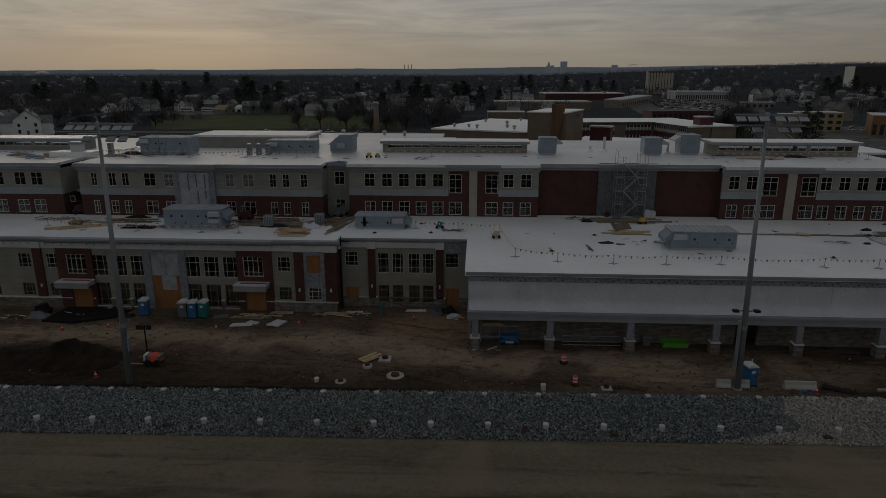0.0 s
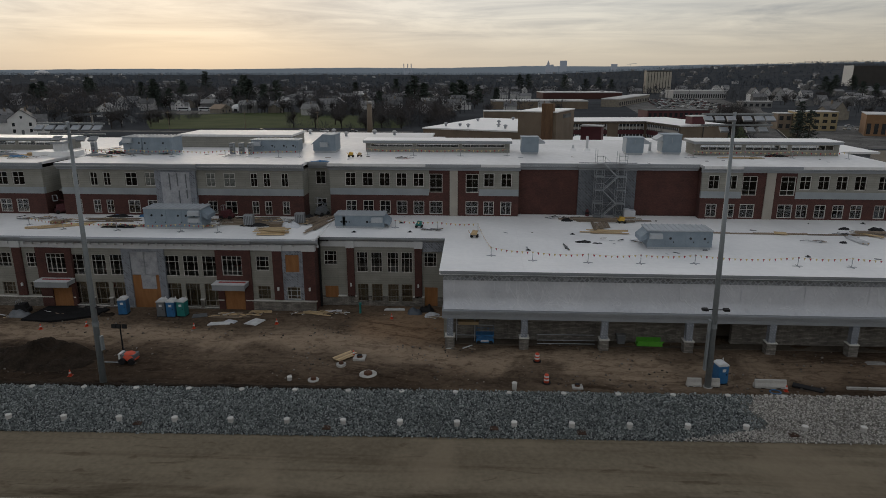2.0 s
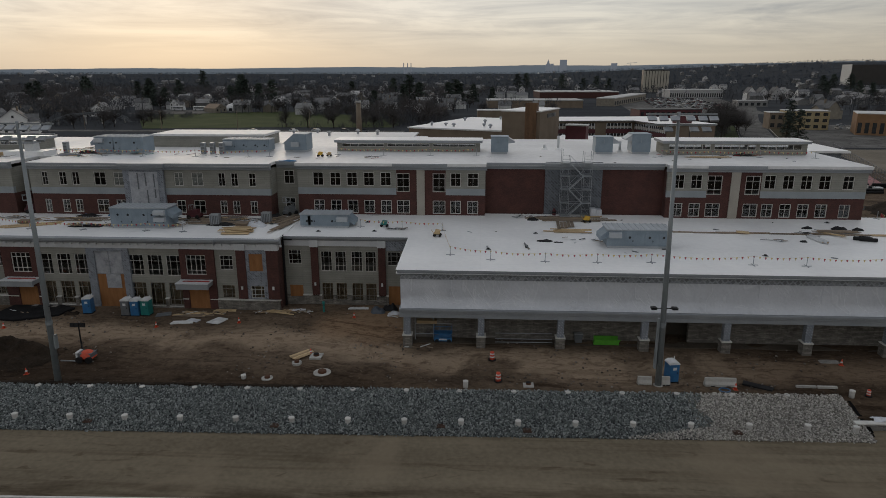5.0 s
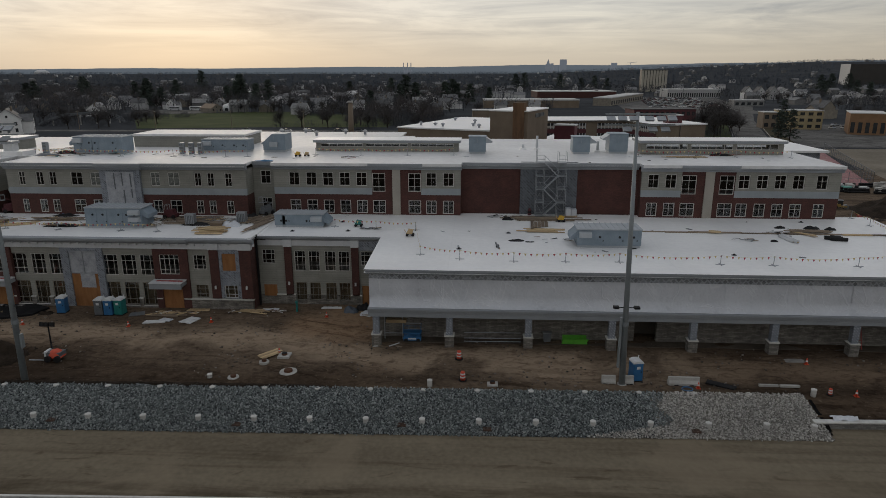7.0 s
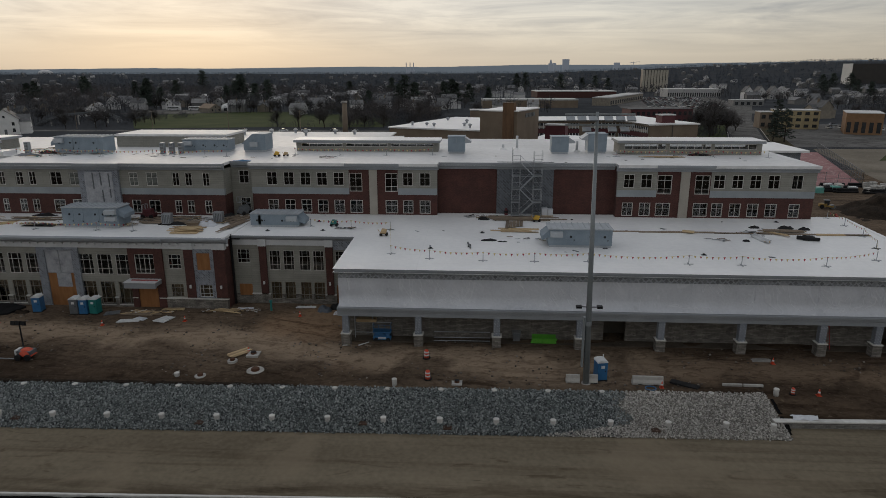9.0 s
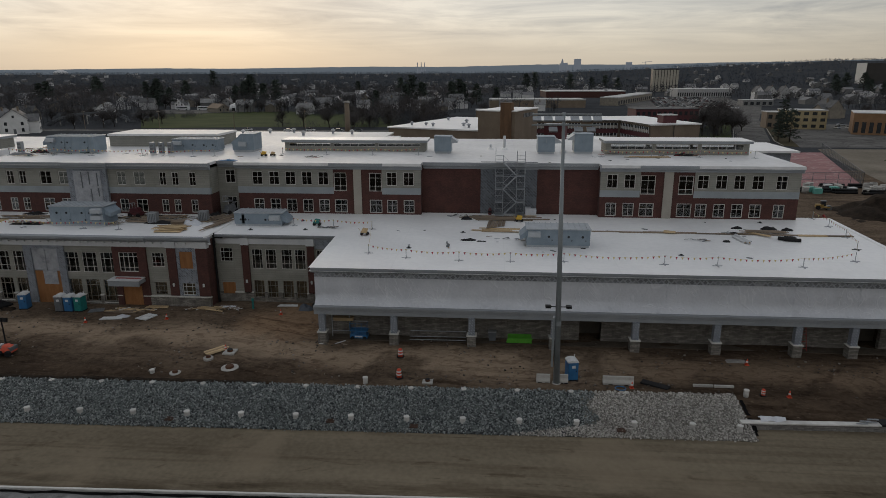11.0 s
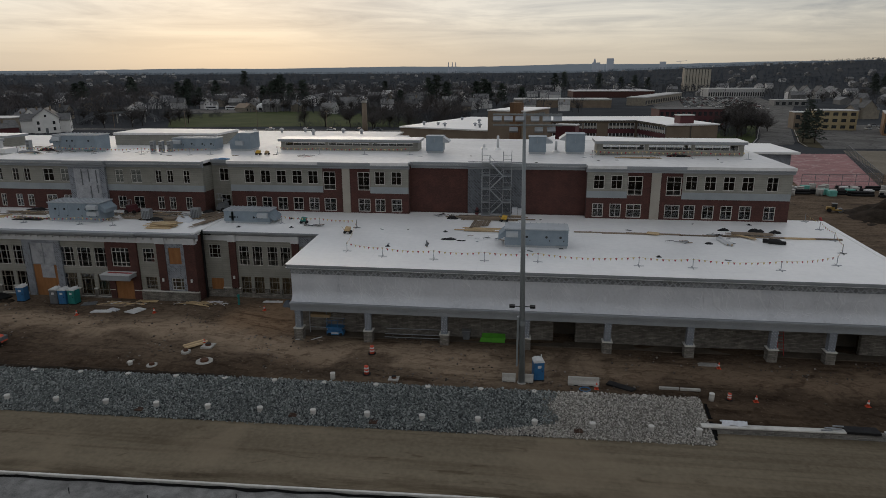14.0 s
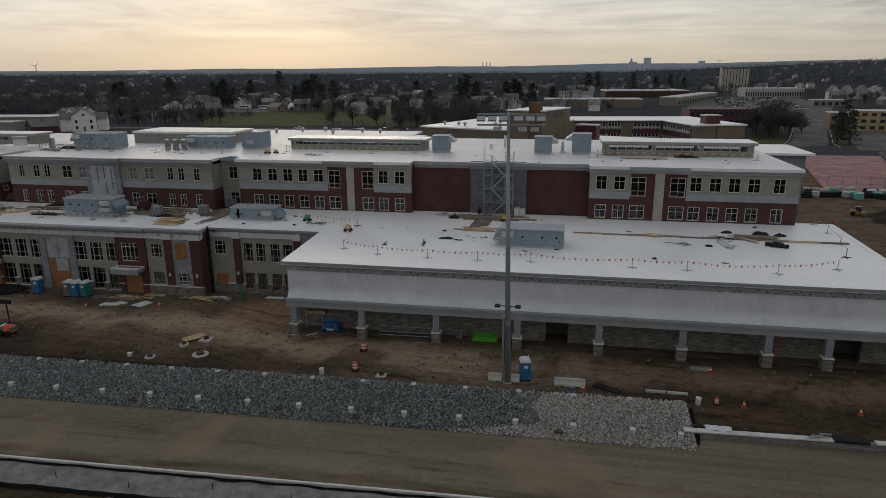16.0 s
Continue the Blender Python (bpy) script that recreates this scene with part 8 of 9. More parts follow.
for i, (x, y, w, d, h, mt) in enumerate(((-63.5, 93.0, 4.0, 1.6, 0.5, GREY_PLASTIC), (-62.0, 95.6, 3.4, 1.4, 0.6, BLACK), (-78.0, 93.0, 4.5, 1.6, 0.5, GREY_PLASTIC), (-75.0, 91.4, 3.0, 1.2, 0.4, BLUE), (37.0, 97.4, 3.4, 1.2, 0.5, BLACK), (-29.0, 88.4, 3.0, 0.8, 0.25, BLUE))):
    heap("tarpaulin", x, y, 16.63, w, d, h, mt, "crumpled tarpaulin on the upper roof", "tarpaulin", 40 + i, "upper roof tarpaulins")
heap("tarpaulin", -31.2, 80.2, 9.2, 2.6, 1.6, 0.8, SHEET, "pale plastic sheet over a heap on the front roof", "tarpaulin", 51)
heap("tarpaulin", -53.2, 84.9, 9.25, 1.4, 0.8, 0.4, BLUE, "blue sheet on the front roof", "tarpaulin", 52)
heap("tarpaulin", -57.0, 84.9, 9.25, 1.2, 0.8, 0.35, BLUE, "blue sheet on the front roof", "tarpaulin", 53)


def small_cart(X, Y, Z, mat, label, k=0.7):
    """A small roofing machine: chassis, hopper, handle, wheels."""
    x = y = z = 0.0
    t = thing("roofing_cart", (0, 0, 0), label, "cart", "roofing carts")
    part("hopper", Shape().prism([(x - 0.55, z + 0.5), (x + 0.5, z + 0.45), (x + 0.7, z + 1.1), (x - 0.2, z + 1.25)], y - 0.4, y + 0.4, "y"), mat, t)
    part("chassis", Shape().box(x - 0.6, x + 0.8, y - 0.35, y + 0.35, z + 0.35, z + 0.5), BLACK, t)
    part("handle", Shape().tube((x - 0.5, y, z + 0.5), (x - 1.0, y, z + 1.2), 0.04), mat, t)
    for a in (-0.4, 0.6):
        for b in (-0.45, 0.35):
            part("wheel", Shape().prism([(x + a + 0.25 * math.cos(w), z + 0.25 + 0.25 * math.sin(w)) for w in np.linspace(0, 2 * math.pi, 11)[:-1]], y + b, y + b + 0.1, "y"), BLACK, t)
    t.location, t.scale = (X, Y, Z), (k, k, k)


small_cart(12.2, 84.4, roof_z(84) + 0.06, YELLOW, "yellow roofing cart on the white roof")
small_cart(-7.3, 76.6, roof_z(77) + 0.06, LUMBER, "tan roofing cart on the white roof")
small_cart(-14.5, 80.8, roof_z(81) + 0.06, TEAL, "teal roofing cart with a box")
small_cart(-25.6, 93.5, 16.63, YELLOW, "yellow roofing cart on the upper roof", 0.6)
small_cart(-24.4, 94.0, 16.63, LUMBER, "tan roofing cart on the upper roof", 0.5)
# stacks of pale panels, given a louvred condenser's shape
for x, y, z in ((-36.8, 80.2, 9.2), (-30.4, 81.6, 9.2)):
    t = thing("condenser", (x, y, z), "pale stack of panels on the roof, modelled as a condenser box", "condenser", "loose condensers")
    part("casing", Shape().box(x - 0.6, x + 0.6, y, y + 0.9, z + 0.08, z + 1.45), STEEL, t)
    for k in range(5):
        part("louvre", Shape().box(x - 0.5 + k * 0.22, x - 0.38 + k * 0.22, y - 0.04, y - 0.003, z + 0.2, z + 1.3), GREY_PLASTIC, t)
    part("skid", Shape().box(x - 0.65, x + 0.65, y - 0.05, y + 0.95, z, z + 0.08), LUMBER, t)


# lifts parked on the roofs beside the recesses
def boom_lift(x, y, z, mat, label, turn=0, reach=1.0):
    t = thing("boom_lift", (0, 0, 0), label, "lift", "boom lifts")
    part("chassis", Shape().box(-1.2, 1.2, -0.7, 0.7, 0.35, 0.9), mat, t)
    part("turret", Shape().prism([(-0.9, 0.9), (0.9, 0.9), (0.7, 1.7), (-0.8, 1.6)], -0.6, 0.6, "y"), mat, t)
    part("lower_boom", Shape().tube((-0.6, 0, 1.5), (1.6 * reach, 0, 2.4 * reach), 0.16, 0.14, 6), mat, t)
    part("upper_boom", Shape().tube((1.6 * reach, 0, 2.4 * reach), (-0.6 * reach, 0, 3.4 * reach), 0.13, 0.11, 6), mat, t)
    b = part("basket", Shape().box(-1.5 * reach, -0.6 * reach, -0.5, 0.5, 3.0 * reach, 3.08 * reach), STEEL, t)
    for u in (-1.5, -0.6):
        for v in (-0.5, 0.5):
            part("basket_post", Shape().tube((u * reach, v, 3.05 * reach), (u * reach, v, 3.05 * reach + 1.0), 0.03), STEEL, b)
    part("basket_rail", Shape().path([(-1.5 * reach, -0.5, 3.05 * reach + 1), (-0.6 * reach, -0.5, 3.05 * reach + 1), (-0.6 * reach, 0.5, 3.05 * reach + 1), (-1.5 * reach, 0.5, 3.05 * reach + 1), (-1.5 * reach, -0.5, 3.05 * reach + 1)], 0.03), STEEL, b)
    for a in (-0.8, 0.8):
        for c in (-0.85, 0.6):
            part("wheel", Shape().prism([(a + 0.38 * math.cos(w), 0.38 + 0.38 * math.sin(w)) for w in np.linspace(0, 2 * math.pi, 13)[:-1]], c, c + 0.25, "y"), BLACK, t)
    t.matrix_basis = pose(x, y, z, 0, 0, turn)
    t.scale = (0.75, 0.75, 0.75)


boom_lift(-28.6, 86.8, 9.3, GREY_PLASTIC, "dark grey boom lift in the roof recess", 60, 0.8)
boom_lift(-66.0, 86.5, 9.3, MAROON, "dark red boom lift in the roof recess", 40, 0.8)
boom_lift(-41.0, 83.8, 9.3, MAROON, "dark red boom lift behind the air handler", 0, 0.5)


# warning lines of pennants on weighted stands
def pennant_line(points, z_of, group, label="warning line of red and yellow pennants on the roof", sag=0.25, step=0.58):
    t = thing("pennant_line", (*points[0], z_of(points[0][1])), label, "warning line", group)
    for x, y in points:
        z = z_of(y)
        st = part("stand", Shape().tube((x, y, z), (x, y, z + 1.05), 0.035, 0.035, 6), STEEL, t)
        part("foot", Shape().box(x - 0.5, x + 0.5, y - 0.05, y + 0.05, z, z + 0.05).box(x - 0.05, x + 0.05, y - 0.5, y + 0.5, z, z + 0.049), STEEL, st)
    n = 0
    for (xa, ya), (xb, yb) in zip(points, points[1:]):
        length = math.hypot(xb - xa, yb - ya)
        m = max(2, int(length / step))
        rope = []
        for i in range(m + 1):
            k = i / m
            x, y = xa + (xb - xa) * k, ya + (yb - ya) * k
            z = z_of(y) + 1.0 - sag * 4 * k * (1 - k) * min(1.6, length / 8)
            rope.append((x, y, z))
        part("rope", Shape().path(rope, 0.010, 3), FLAG_YELLOW, t)
        ux, uy = (xb - xa) / length, (yb - ya) / length
        for x, y, z in rope[:-1]:
            n += 1
            w = 0.12
            f = Shape().poly((x - ux * w, y - uy * w, z), (x + ux * w, y + uy * w, z), (x, y - 0.03, z - 0.28))
            part("flag", f, FLAG_RED if n % 2 else FLAG_YELLOW, t)


FLAG_RED = surface("red_pennant_cloth", (0.28, 0.012, 0.035), (0.38, 0.02, 0.05), 2.0, 0.6)
FLAG_YELLOW = surface("faded_yellow_pennant_cloth", (0.55, 0.43, 0.18), (0.68, 0.56, 0.28), 2.0, 0.6)
low = lambda y: roof_z(y) + 0.06
pennant_line([(-6.8, 79.4), (-5.3, 69.2), (-0.8, 67.7), (5.1, 67.2), (10.7, 67.2), (16.5, 67.4), (27.1, 67.1), (32.6, 67.0), (41.4, 67.1), (47.8, 69.4), (50.3, 73.9)], low, "roof warning lines")
pennant_line([(50.3, 73.9), (51.6, 79.0), (52.0, 84.0), (51.8, 88.0)], low, "roof warning lines")
up = lambda y: 16.63
pennant_line([(-65, 92.5), (-58, 92.8), (-52, 92.5), (-44, 92.6), (-36, 92.4), (-33, 93.0)], up, "roof warning lines")
pennant_line([(-23.5, 96.0), (-16.5, 95.4), (-9.5, 95.6), (-2.6, 96.2)], up, "roof warning lines")
pennant_line([(24.5, 95.6), (31.5, 95.0), (38.5, 95.6), (46.0, 95.0)], up, "roof warning lines")
fr = lambda y: 9.15
pennant_line([(-66, 79.5), (-60, 77.4), (-52.8, 77.2), (-44.4, 77.0), (-39.5, 76.8)], fr, "roof warning lines")
pennant_line([(-17.5, 80.6), (-12.0, 80.0), (-6.8, 79.4)], low, "roof warning lines")
# flat scraps on the roofs
r = random.Random(5)
for i in range(34):
    if i < 18:
        x, y = r.uniform(-8, 50), r.uniform(68, 86)
        z = low(y)
    else:
        x, y = r.uniform(-60, 46), r.uniform(88.6, 97)
        z = 16.63
    w, d = r.uniform(0.1, 0.45), r.uniform(0.06, 0.2)
    a = r.uniform(0, 3.1)
    pts = [(x + (u * w * math.cos(a) - v * d * math.sin(a)), y + (u * w * math.sin(a) + v * d * math.cos(a))) for u, v in ((-1, -1), (1, -0.8), (0.9, 1), (-0.7, 0.9))]
    solo("scrap", Shape().prism(pts, z, z + 0.05), r.choice((GREY_PLASTIC, BLACK, STEEL, OLD_PLANK)), "small scrap of roofing material on the white roof", "scrap", "roof scraps", at=(x, y, z))
for x, y in ((-1.0, 71.5), (5.0, 78.5), (29.8, 70.5), (44, 85.5), (-17, 83.0), (-22.5, 78.2), (-15.4, 78.6)):
    t = thing("roof_drain", (x, y, low(y)), "small dark roof drain", "drain", "roof drains")
    part("ring", Shape().turned(x, y, [(0.34, low(y)), (0.3, low(y) + 0.04)], 12), GREY_PLASTIC, t)
    part("strainer", Shape().turned(x, y, [(0.17, low(y) + 0.04), (0.12, low(y) + 0.16)], 10), BLACK, t)
for x0, y0, x1, y1, k, mt, lab in ((43.0, 77.4, 44.9, 77.0, 0.24, BLACK, "black"), (43.5, 76.95, 45.3, 76.6, 0.22, BLACK, "black"), (43.9, 77.9, 45.0, 77.6, 0.2, BLACK, "black"), (38.4, 78.4, 38.9, 75.3, 0.22, FRIEZE, "pale grey"), (38.0, 78.2, 38.5, 75.6, 0.16, FRIEZE, "pale grey"), (3.3, 73.8, 3.65, 71.6, 0.1, GREY_PLASTIC, "thin dark")):
    z = low(y0) + k
    t = thing("membrane_roll", (x0, y0, low(y0)), lab + " roll of roofing membrane on the white roof", "roll", "membrane rolls")
    part("roll", Shape().tube((x0, y0, z), (x1, y1, low(y1) + k), k, k, 12), mt, t, smooth=True)
    part("core", Shape().tube((x1, y1, low(y1) + k), (x1 + (x1 - x0) * 0.02, y1 + (y1 - y0) * 0.02, low(y1) + k), k * 0.4, k * 0.4, 8), LUMBER, t)


# ---- things on the earth ----
G = ground_height


def toilet(x, y, mat, colour, turn=0):
    t = thing("portable_toilet", (0, 0, 0), colour + " portable toilet with a white roof on bare earth", "portable toilet", "portable toilets")
    part("skid", Shape().box(-0.58, 0.58, -0.6, 0.6, 0, 0.12), BLACK, t)
    part("cabin", Shape().prism([(-0.54, 0.12), (0.54, 0.12), (0.52, 2.05), (-0.52, 2.05)], -0.56, 0.56, "y"), mat, t)
    part("roof", Shape().prism([(-0.58, 2.05), (0.58, 2.05), (0.52, 2.2), (0.25, 2.32), (-0.25, 2.32), (-0.52, 2.2)], -0.6, 0.6, "y"), WHITE, t)
    d = part("door", Shape().box(-0.38, 0.38, -0.6, -0.563, 0.2, 1.95), mat, t)
    part("sign", Shape().box(-0.18, 0.2, -0.625, -0.604, 1.45, 1.75), WHITE, d)
    part("latch", Shape().box(0.26, 0.33, -0.64, -0.604, 1.05, 1.2), BLACK, d)
    part("vent_pipe", Shape().tube((0.4, 0.42, 2.1), (0.4, 0.42, 2.55), 0.05), WHITE, t)
    t.matrix_basis = pose(x, y, G(x, y), 0, 0, turn)
    t.scale = (0.93, 0.93, 0.93)


toilet(-49.95, 71.6, BLUE, "blue", 8)
toilet(-44.9, 71.2, GREY_PLASTIC, "grey", 4)
toilet(-43.7, 71.2, BLUE, "blue", 2)
toilet(-42.5, 71.4, TEAL, "teal", -3)
toilet(16.65, 57.7, BLUE, "blue", 12)


def cone(x, y, h=0.75):
    z = G(x, y)
    t = thing("traffic_cone", (x, y, z), "orange traffic cone with a white band on the earth", "traffic cone", "traffic cones")
    part("base", Shape().box(x - 0.2, x + 0.2, y - 0.2, y + 0.2, z, z + 0.05), ORANGE, t)
    part("cone", Shape().turned(x, y, [(0.16, z + 0.05), (0.035, z + h)], 12), ORANGE, t, smooth=True)
    part("band", Shape().turned(x, y, [(0.118, z + h * 0.45), (0.085, z + h * 0.68)], 12), WHITE, t)


for x, y in ((-57.0, 66.3), (-52.2, 67.4), (-39.5, 67.6), (-30.3, 69.3), (-17.0, 71.7), (22.1, 55.9), (36.2, 55.3), (45.8, 55.6), (-64, 60), (-46.6, 55.4), (-19.6, 61.2), (34.6, 61.4)):
    cone(x, y, 0.66)


def drum(x, y, k=1.0):
    z = G(x, y)
    t = thing("traffic_drum", (x, y, z), "orange traffic drum with white bands on the earth", "traffic drum", "traffic drums")
    part("base", Shape().turned(x, y, [(0.42 * k, z), (0.42 * k, z + 0.08)], 14), BLACK, t)
    part("barrel", Shape().turned(x, y, [(0.26 * k, z + 0.08), (0.24 * k, z + 0.45 * k), (0.21 * k, z + 0.85 * k), (0.17 * k, z + 0.92 * k)], 14), ORANGE, t, smooth=True)
    for a, b in ((0.3, 0.45), (0.62, 0.77)):
        part("band", Shape().turned(x, y, [((0.268 - a * 0.04) * k, z + a * k), ((0.268 - b * 0.055) * k, z + b * k)], 14), WHITE, t)


for x, y, k in ((-0.6, 60.6, 1.0), (-0.1, 56.1, 1.0), (-61.5, 60.4, 1.0), (-60.2, 57.4, 1.0), (33.9, 55.4, 0.72)):
    drum(x, y, k)


def barrier(x0, x1, y, label="low pale concrete barrier block on the earth"):
    z = G(x0, y)
    t = thing("concrete_barrier", ((x0 + x1) / 2, y, z), label, "barrier", "concrete barriers")
    part("block", Shape().prism([(y - 0.3, z - 0.1), (y + 0.3, z - 0.1), (y + 0.3, z + 0.25), (y + 0.14, z + 0.5), (y + 0.1, z + 0.82), (y - 0.1, z + 0.82), (y - 0.14, z + 0.5), (y - 0.3, z + 0.25)], x0, x1, "x"), CONCRETE, t)
    for k in (0.25, 0.75):
        part("lift_slot", Shape().box(x0 + k * (x1 - x0) - 0.2, x0 + k * (x1 - x0) + 0.2, y - 0.31, y - 0.29, z, z + 0.1), BLACK, t)


barrier(13.2, 14.5, 56.6)
barrier(15.3, 16.2, 56.6)
barrier(19.5, 22.4, 56.7)
t = thing("hose_coil", (21.0, 55.6, G(21, 55.6)), "blue hose coil on the earth", "hose")
part("coil", Shape().path([(21 + 0.5 * math.cos(a), 55.6 + 0.4 * math.sin(a), G(21, 55.6) + 0.06) for a in np.linspace(0, 6.28, 17)], 0.05), BLUE, t)
t = thing("rubber_mat", (24.4, 56.5, G(24.4, 56.5)), "black rubber track mat on the earth", "mat")
part("mat", Shape().prism([(23.5, 57.6), (23.1, 56.9), (25.3, 55.6), (25.8, 56.2)], G(24.4, 56.5), G(24.4, 56.5) + 0.16), BLACK, t)
t = thing("kerb_stone", (29.8, 56.4, G(29.8, 56.4)), "pale granite kerb lengths on the earth", "kerb stone")
part("stone", Shape().box(27.9, 29.7, 56.35, 56.6, G(29, 56.4), G(29, 56.4) + 0.2), CONCRETE, t)
part("stone", Shape().box(29.8, 31.6, 56.28, 56.53, G(30, 56.4), G(30, 56.4) + 0.2), CONCRETE, t)


def manhole(x, y, r, label="round concrete manhole with a rusty lid", square=False, rim=CONCRETE, h=0.12):
    z = G(x, y)
    t = thing("manhole", (x, y, z), label, "manhole", "manholes and inlets")
    if square:
        part("slab", Shape().box(x - r, x + r, y - r, y + r, z - 0.1, z + h), rim, t)
    else:
        part("ring", Shape().turned(x, y, [(r, z - 0.1), (r, z + h)], 20), rim, t)
    part("neck", Shape().turned(x, y, [(r * 0.5, z + h), (r * 0.48, z + h + 0.18)], 16), RUST_IRON, t)
    part("lid", Shape().turned(x, y, [(r * 0.44, z + h + 0.18), (r * 0.42, z + h + 0.22)], 16), BLACK if square else RUST_IRON, t)


RUST_IRON = surface("rusty_iron", (0.06, 0.028, 0.016), (0.13, 0.06, 0.032), 3.0, 0.8, metal=0.3)
manhole(-17.35, 56.8, 0.86)
manhole(-18.9, 60.7, 0.62, "square concrete inlet with a rusty lid", True)
manhole(-20.4, 58.7, 0.5, h=0.2)
manhole(2.75, 55.6, 0.5, "square concrete storm inlet with a dark grate", True, h=0.05)
manhole(-22.5, 55.7, 0.55, "sunken inlet ring in the earth", False, CONCRETE, 0.04)
boards("timber_stack", -20.5, 60.8, G(-20.5, 60.8) + 0.1, 4, 3.4, 0.28, 50, LUMBER, "pale timbers beside a manhole", "", 31, 0.1)


# soil mound and asphalt patch
def mound(x0, y0, w, d, h, seed, label):
    s = Shape()
    n, m = 40, 26
    for i in range(n):
        for j in range(m):
            u, v = i / (n - 1) * 2 - 1, j / (m - 1) * 2 - 1
            wob = 1 + 0.35 * noise.noise(Vector((math.atan2(v, u) * 0.9 + 3, seed, 0.5)))
            k = max(0.0, 1 - (u * u + v * v) * wob * 1.2)
            z = h * k * (0.75 + 0.75 * noise.fractal(Vector((u * 2.3, v * 2.3, seed)), 1.0, 2.0, 5)) + 0.16 * noise.noise(Vector((u * 9, v * 9, seed))) + 0.07 * noise.noise(Vector((u * 21, v * 21, seed)))
            x, y = x0 + u * w / 2, y0 + v * d / 2
            s.v.append((x, y, G(x, y) + z - 0.06))
    s.f = [(i * m + j, (i + 1) * m + j, (i + 1) * m + j + 1, i * m + j + 1) for i in range(n - 1) for j in range(m - 1)]
    return solo("soil_mound", s, MOUND, label, "soil", "soil mounds", at=(x0, y0, 0), smooth=True)


mound(-51.5, 59.0, 11.5, 7.0, 1.9, 2, "heap of dark loose soil on the site")
mound(-58.5, 58.0, 9.0, 6.0, 1.3, 5, "lower heap of dark soil on the site")
mound(-70, 60, 10.0, 6.0, 1.0, 7, "low heap of dark soil on the site")
s = Shape()
s.prism([(-61.0, 68.6), (-57.2, 68.2), (-53.0, 70.2), (-52.4, 72.6), (-54.6, 73.5), (-60.6, 73.2)], -0.2, 0.26)
solo("asphalt_patch", s, TAR, "fresh black asphalt apron by the entrance", "asphalt", kind="structure")

# light tower and its trailer with an orange cover
t = thing("light_tower", (-43.2, 59.6, G(-43.2, 59.6)), "mobile light tower on a trailer with an orange cover", "light tower")
z = G(-43.2, 59.6)
part("mast", Shape().tube((-44.0, 60.5, z), (-44.0, 60.5, z + 3.0), 0.09, 0.07, 8), BLACK, t)
part("mast_brace", Shape().tube((-44.0, 60.5, z + 0.8), (-42.6, 58.8, z + 0.5), 0.05), BLACK, t)
for k in (-0.55, -0.05, 0.55):
    part("lamp_head", Shape().prism([(60.2, z + 2.9), (60.45, z + 2.75), (60.55, z + 3.2), (60.3, z + 3.3)], -44.0 + k - 0.22, -44.0 + k + 0.2, "x"), BLACK, t)
part("generator", Shape().box(-42.9, -41.4, 58.0, 59.0, z + 0.5, z + 0.9), GREY_PLASTIC, t)
heapy = Shape()
n = 12
for i in range(n):
    for j in range(n):
        u, v = i / (n - 1) * 2 - 1, j / (n - 1) * 2 - 1
        k = max(0.0, 1 - (abs(u) ** 3 + abs(v) ** 3))
        heapy.v.append((-42.1 + u * 0.72, 58.45 + v * 0.6, z + 0.35 + 0.75 * k ** 0.5 + 0.06 * noise.noise(Vector((u * 3, v * 3, 0)))))
heapy.f = [(i * n + j, (i + 1) * n + j, (i + 1) * n + j + 1, i * n + j + 1) for i in range(n - 1) for j in range(n - 1)]
part("cover", heapy, ORANGE, t, "orange plastic cover", smooth=True)
part("end_panel", Shape().box(-43.1, -42.85, 58.0, 58.9, z + 0.35, z + 1.0), WHITE, t)
for x in (-42.6, -41.6):
    part("wheel", Shape().prism([(x + 0.34 * math.cos(w), z + 0.32 + 0.34 * math.sin(w)) for w in np.linspace(0, 2 * math.pi, 13)[:-1]], 57.6, 57.85, "y"), BLACK, t)
part("outrigger", Shape().box(-44.6, -42.8, 57.7, 57.8, z + 0.15, z + 0.25), STEEL, t)


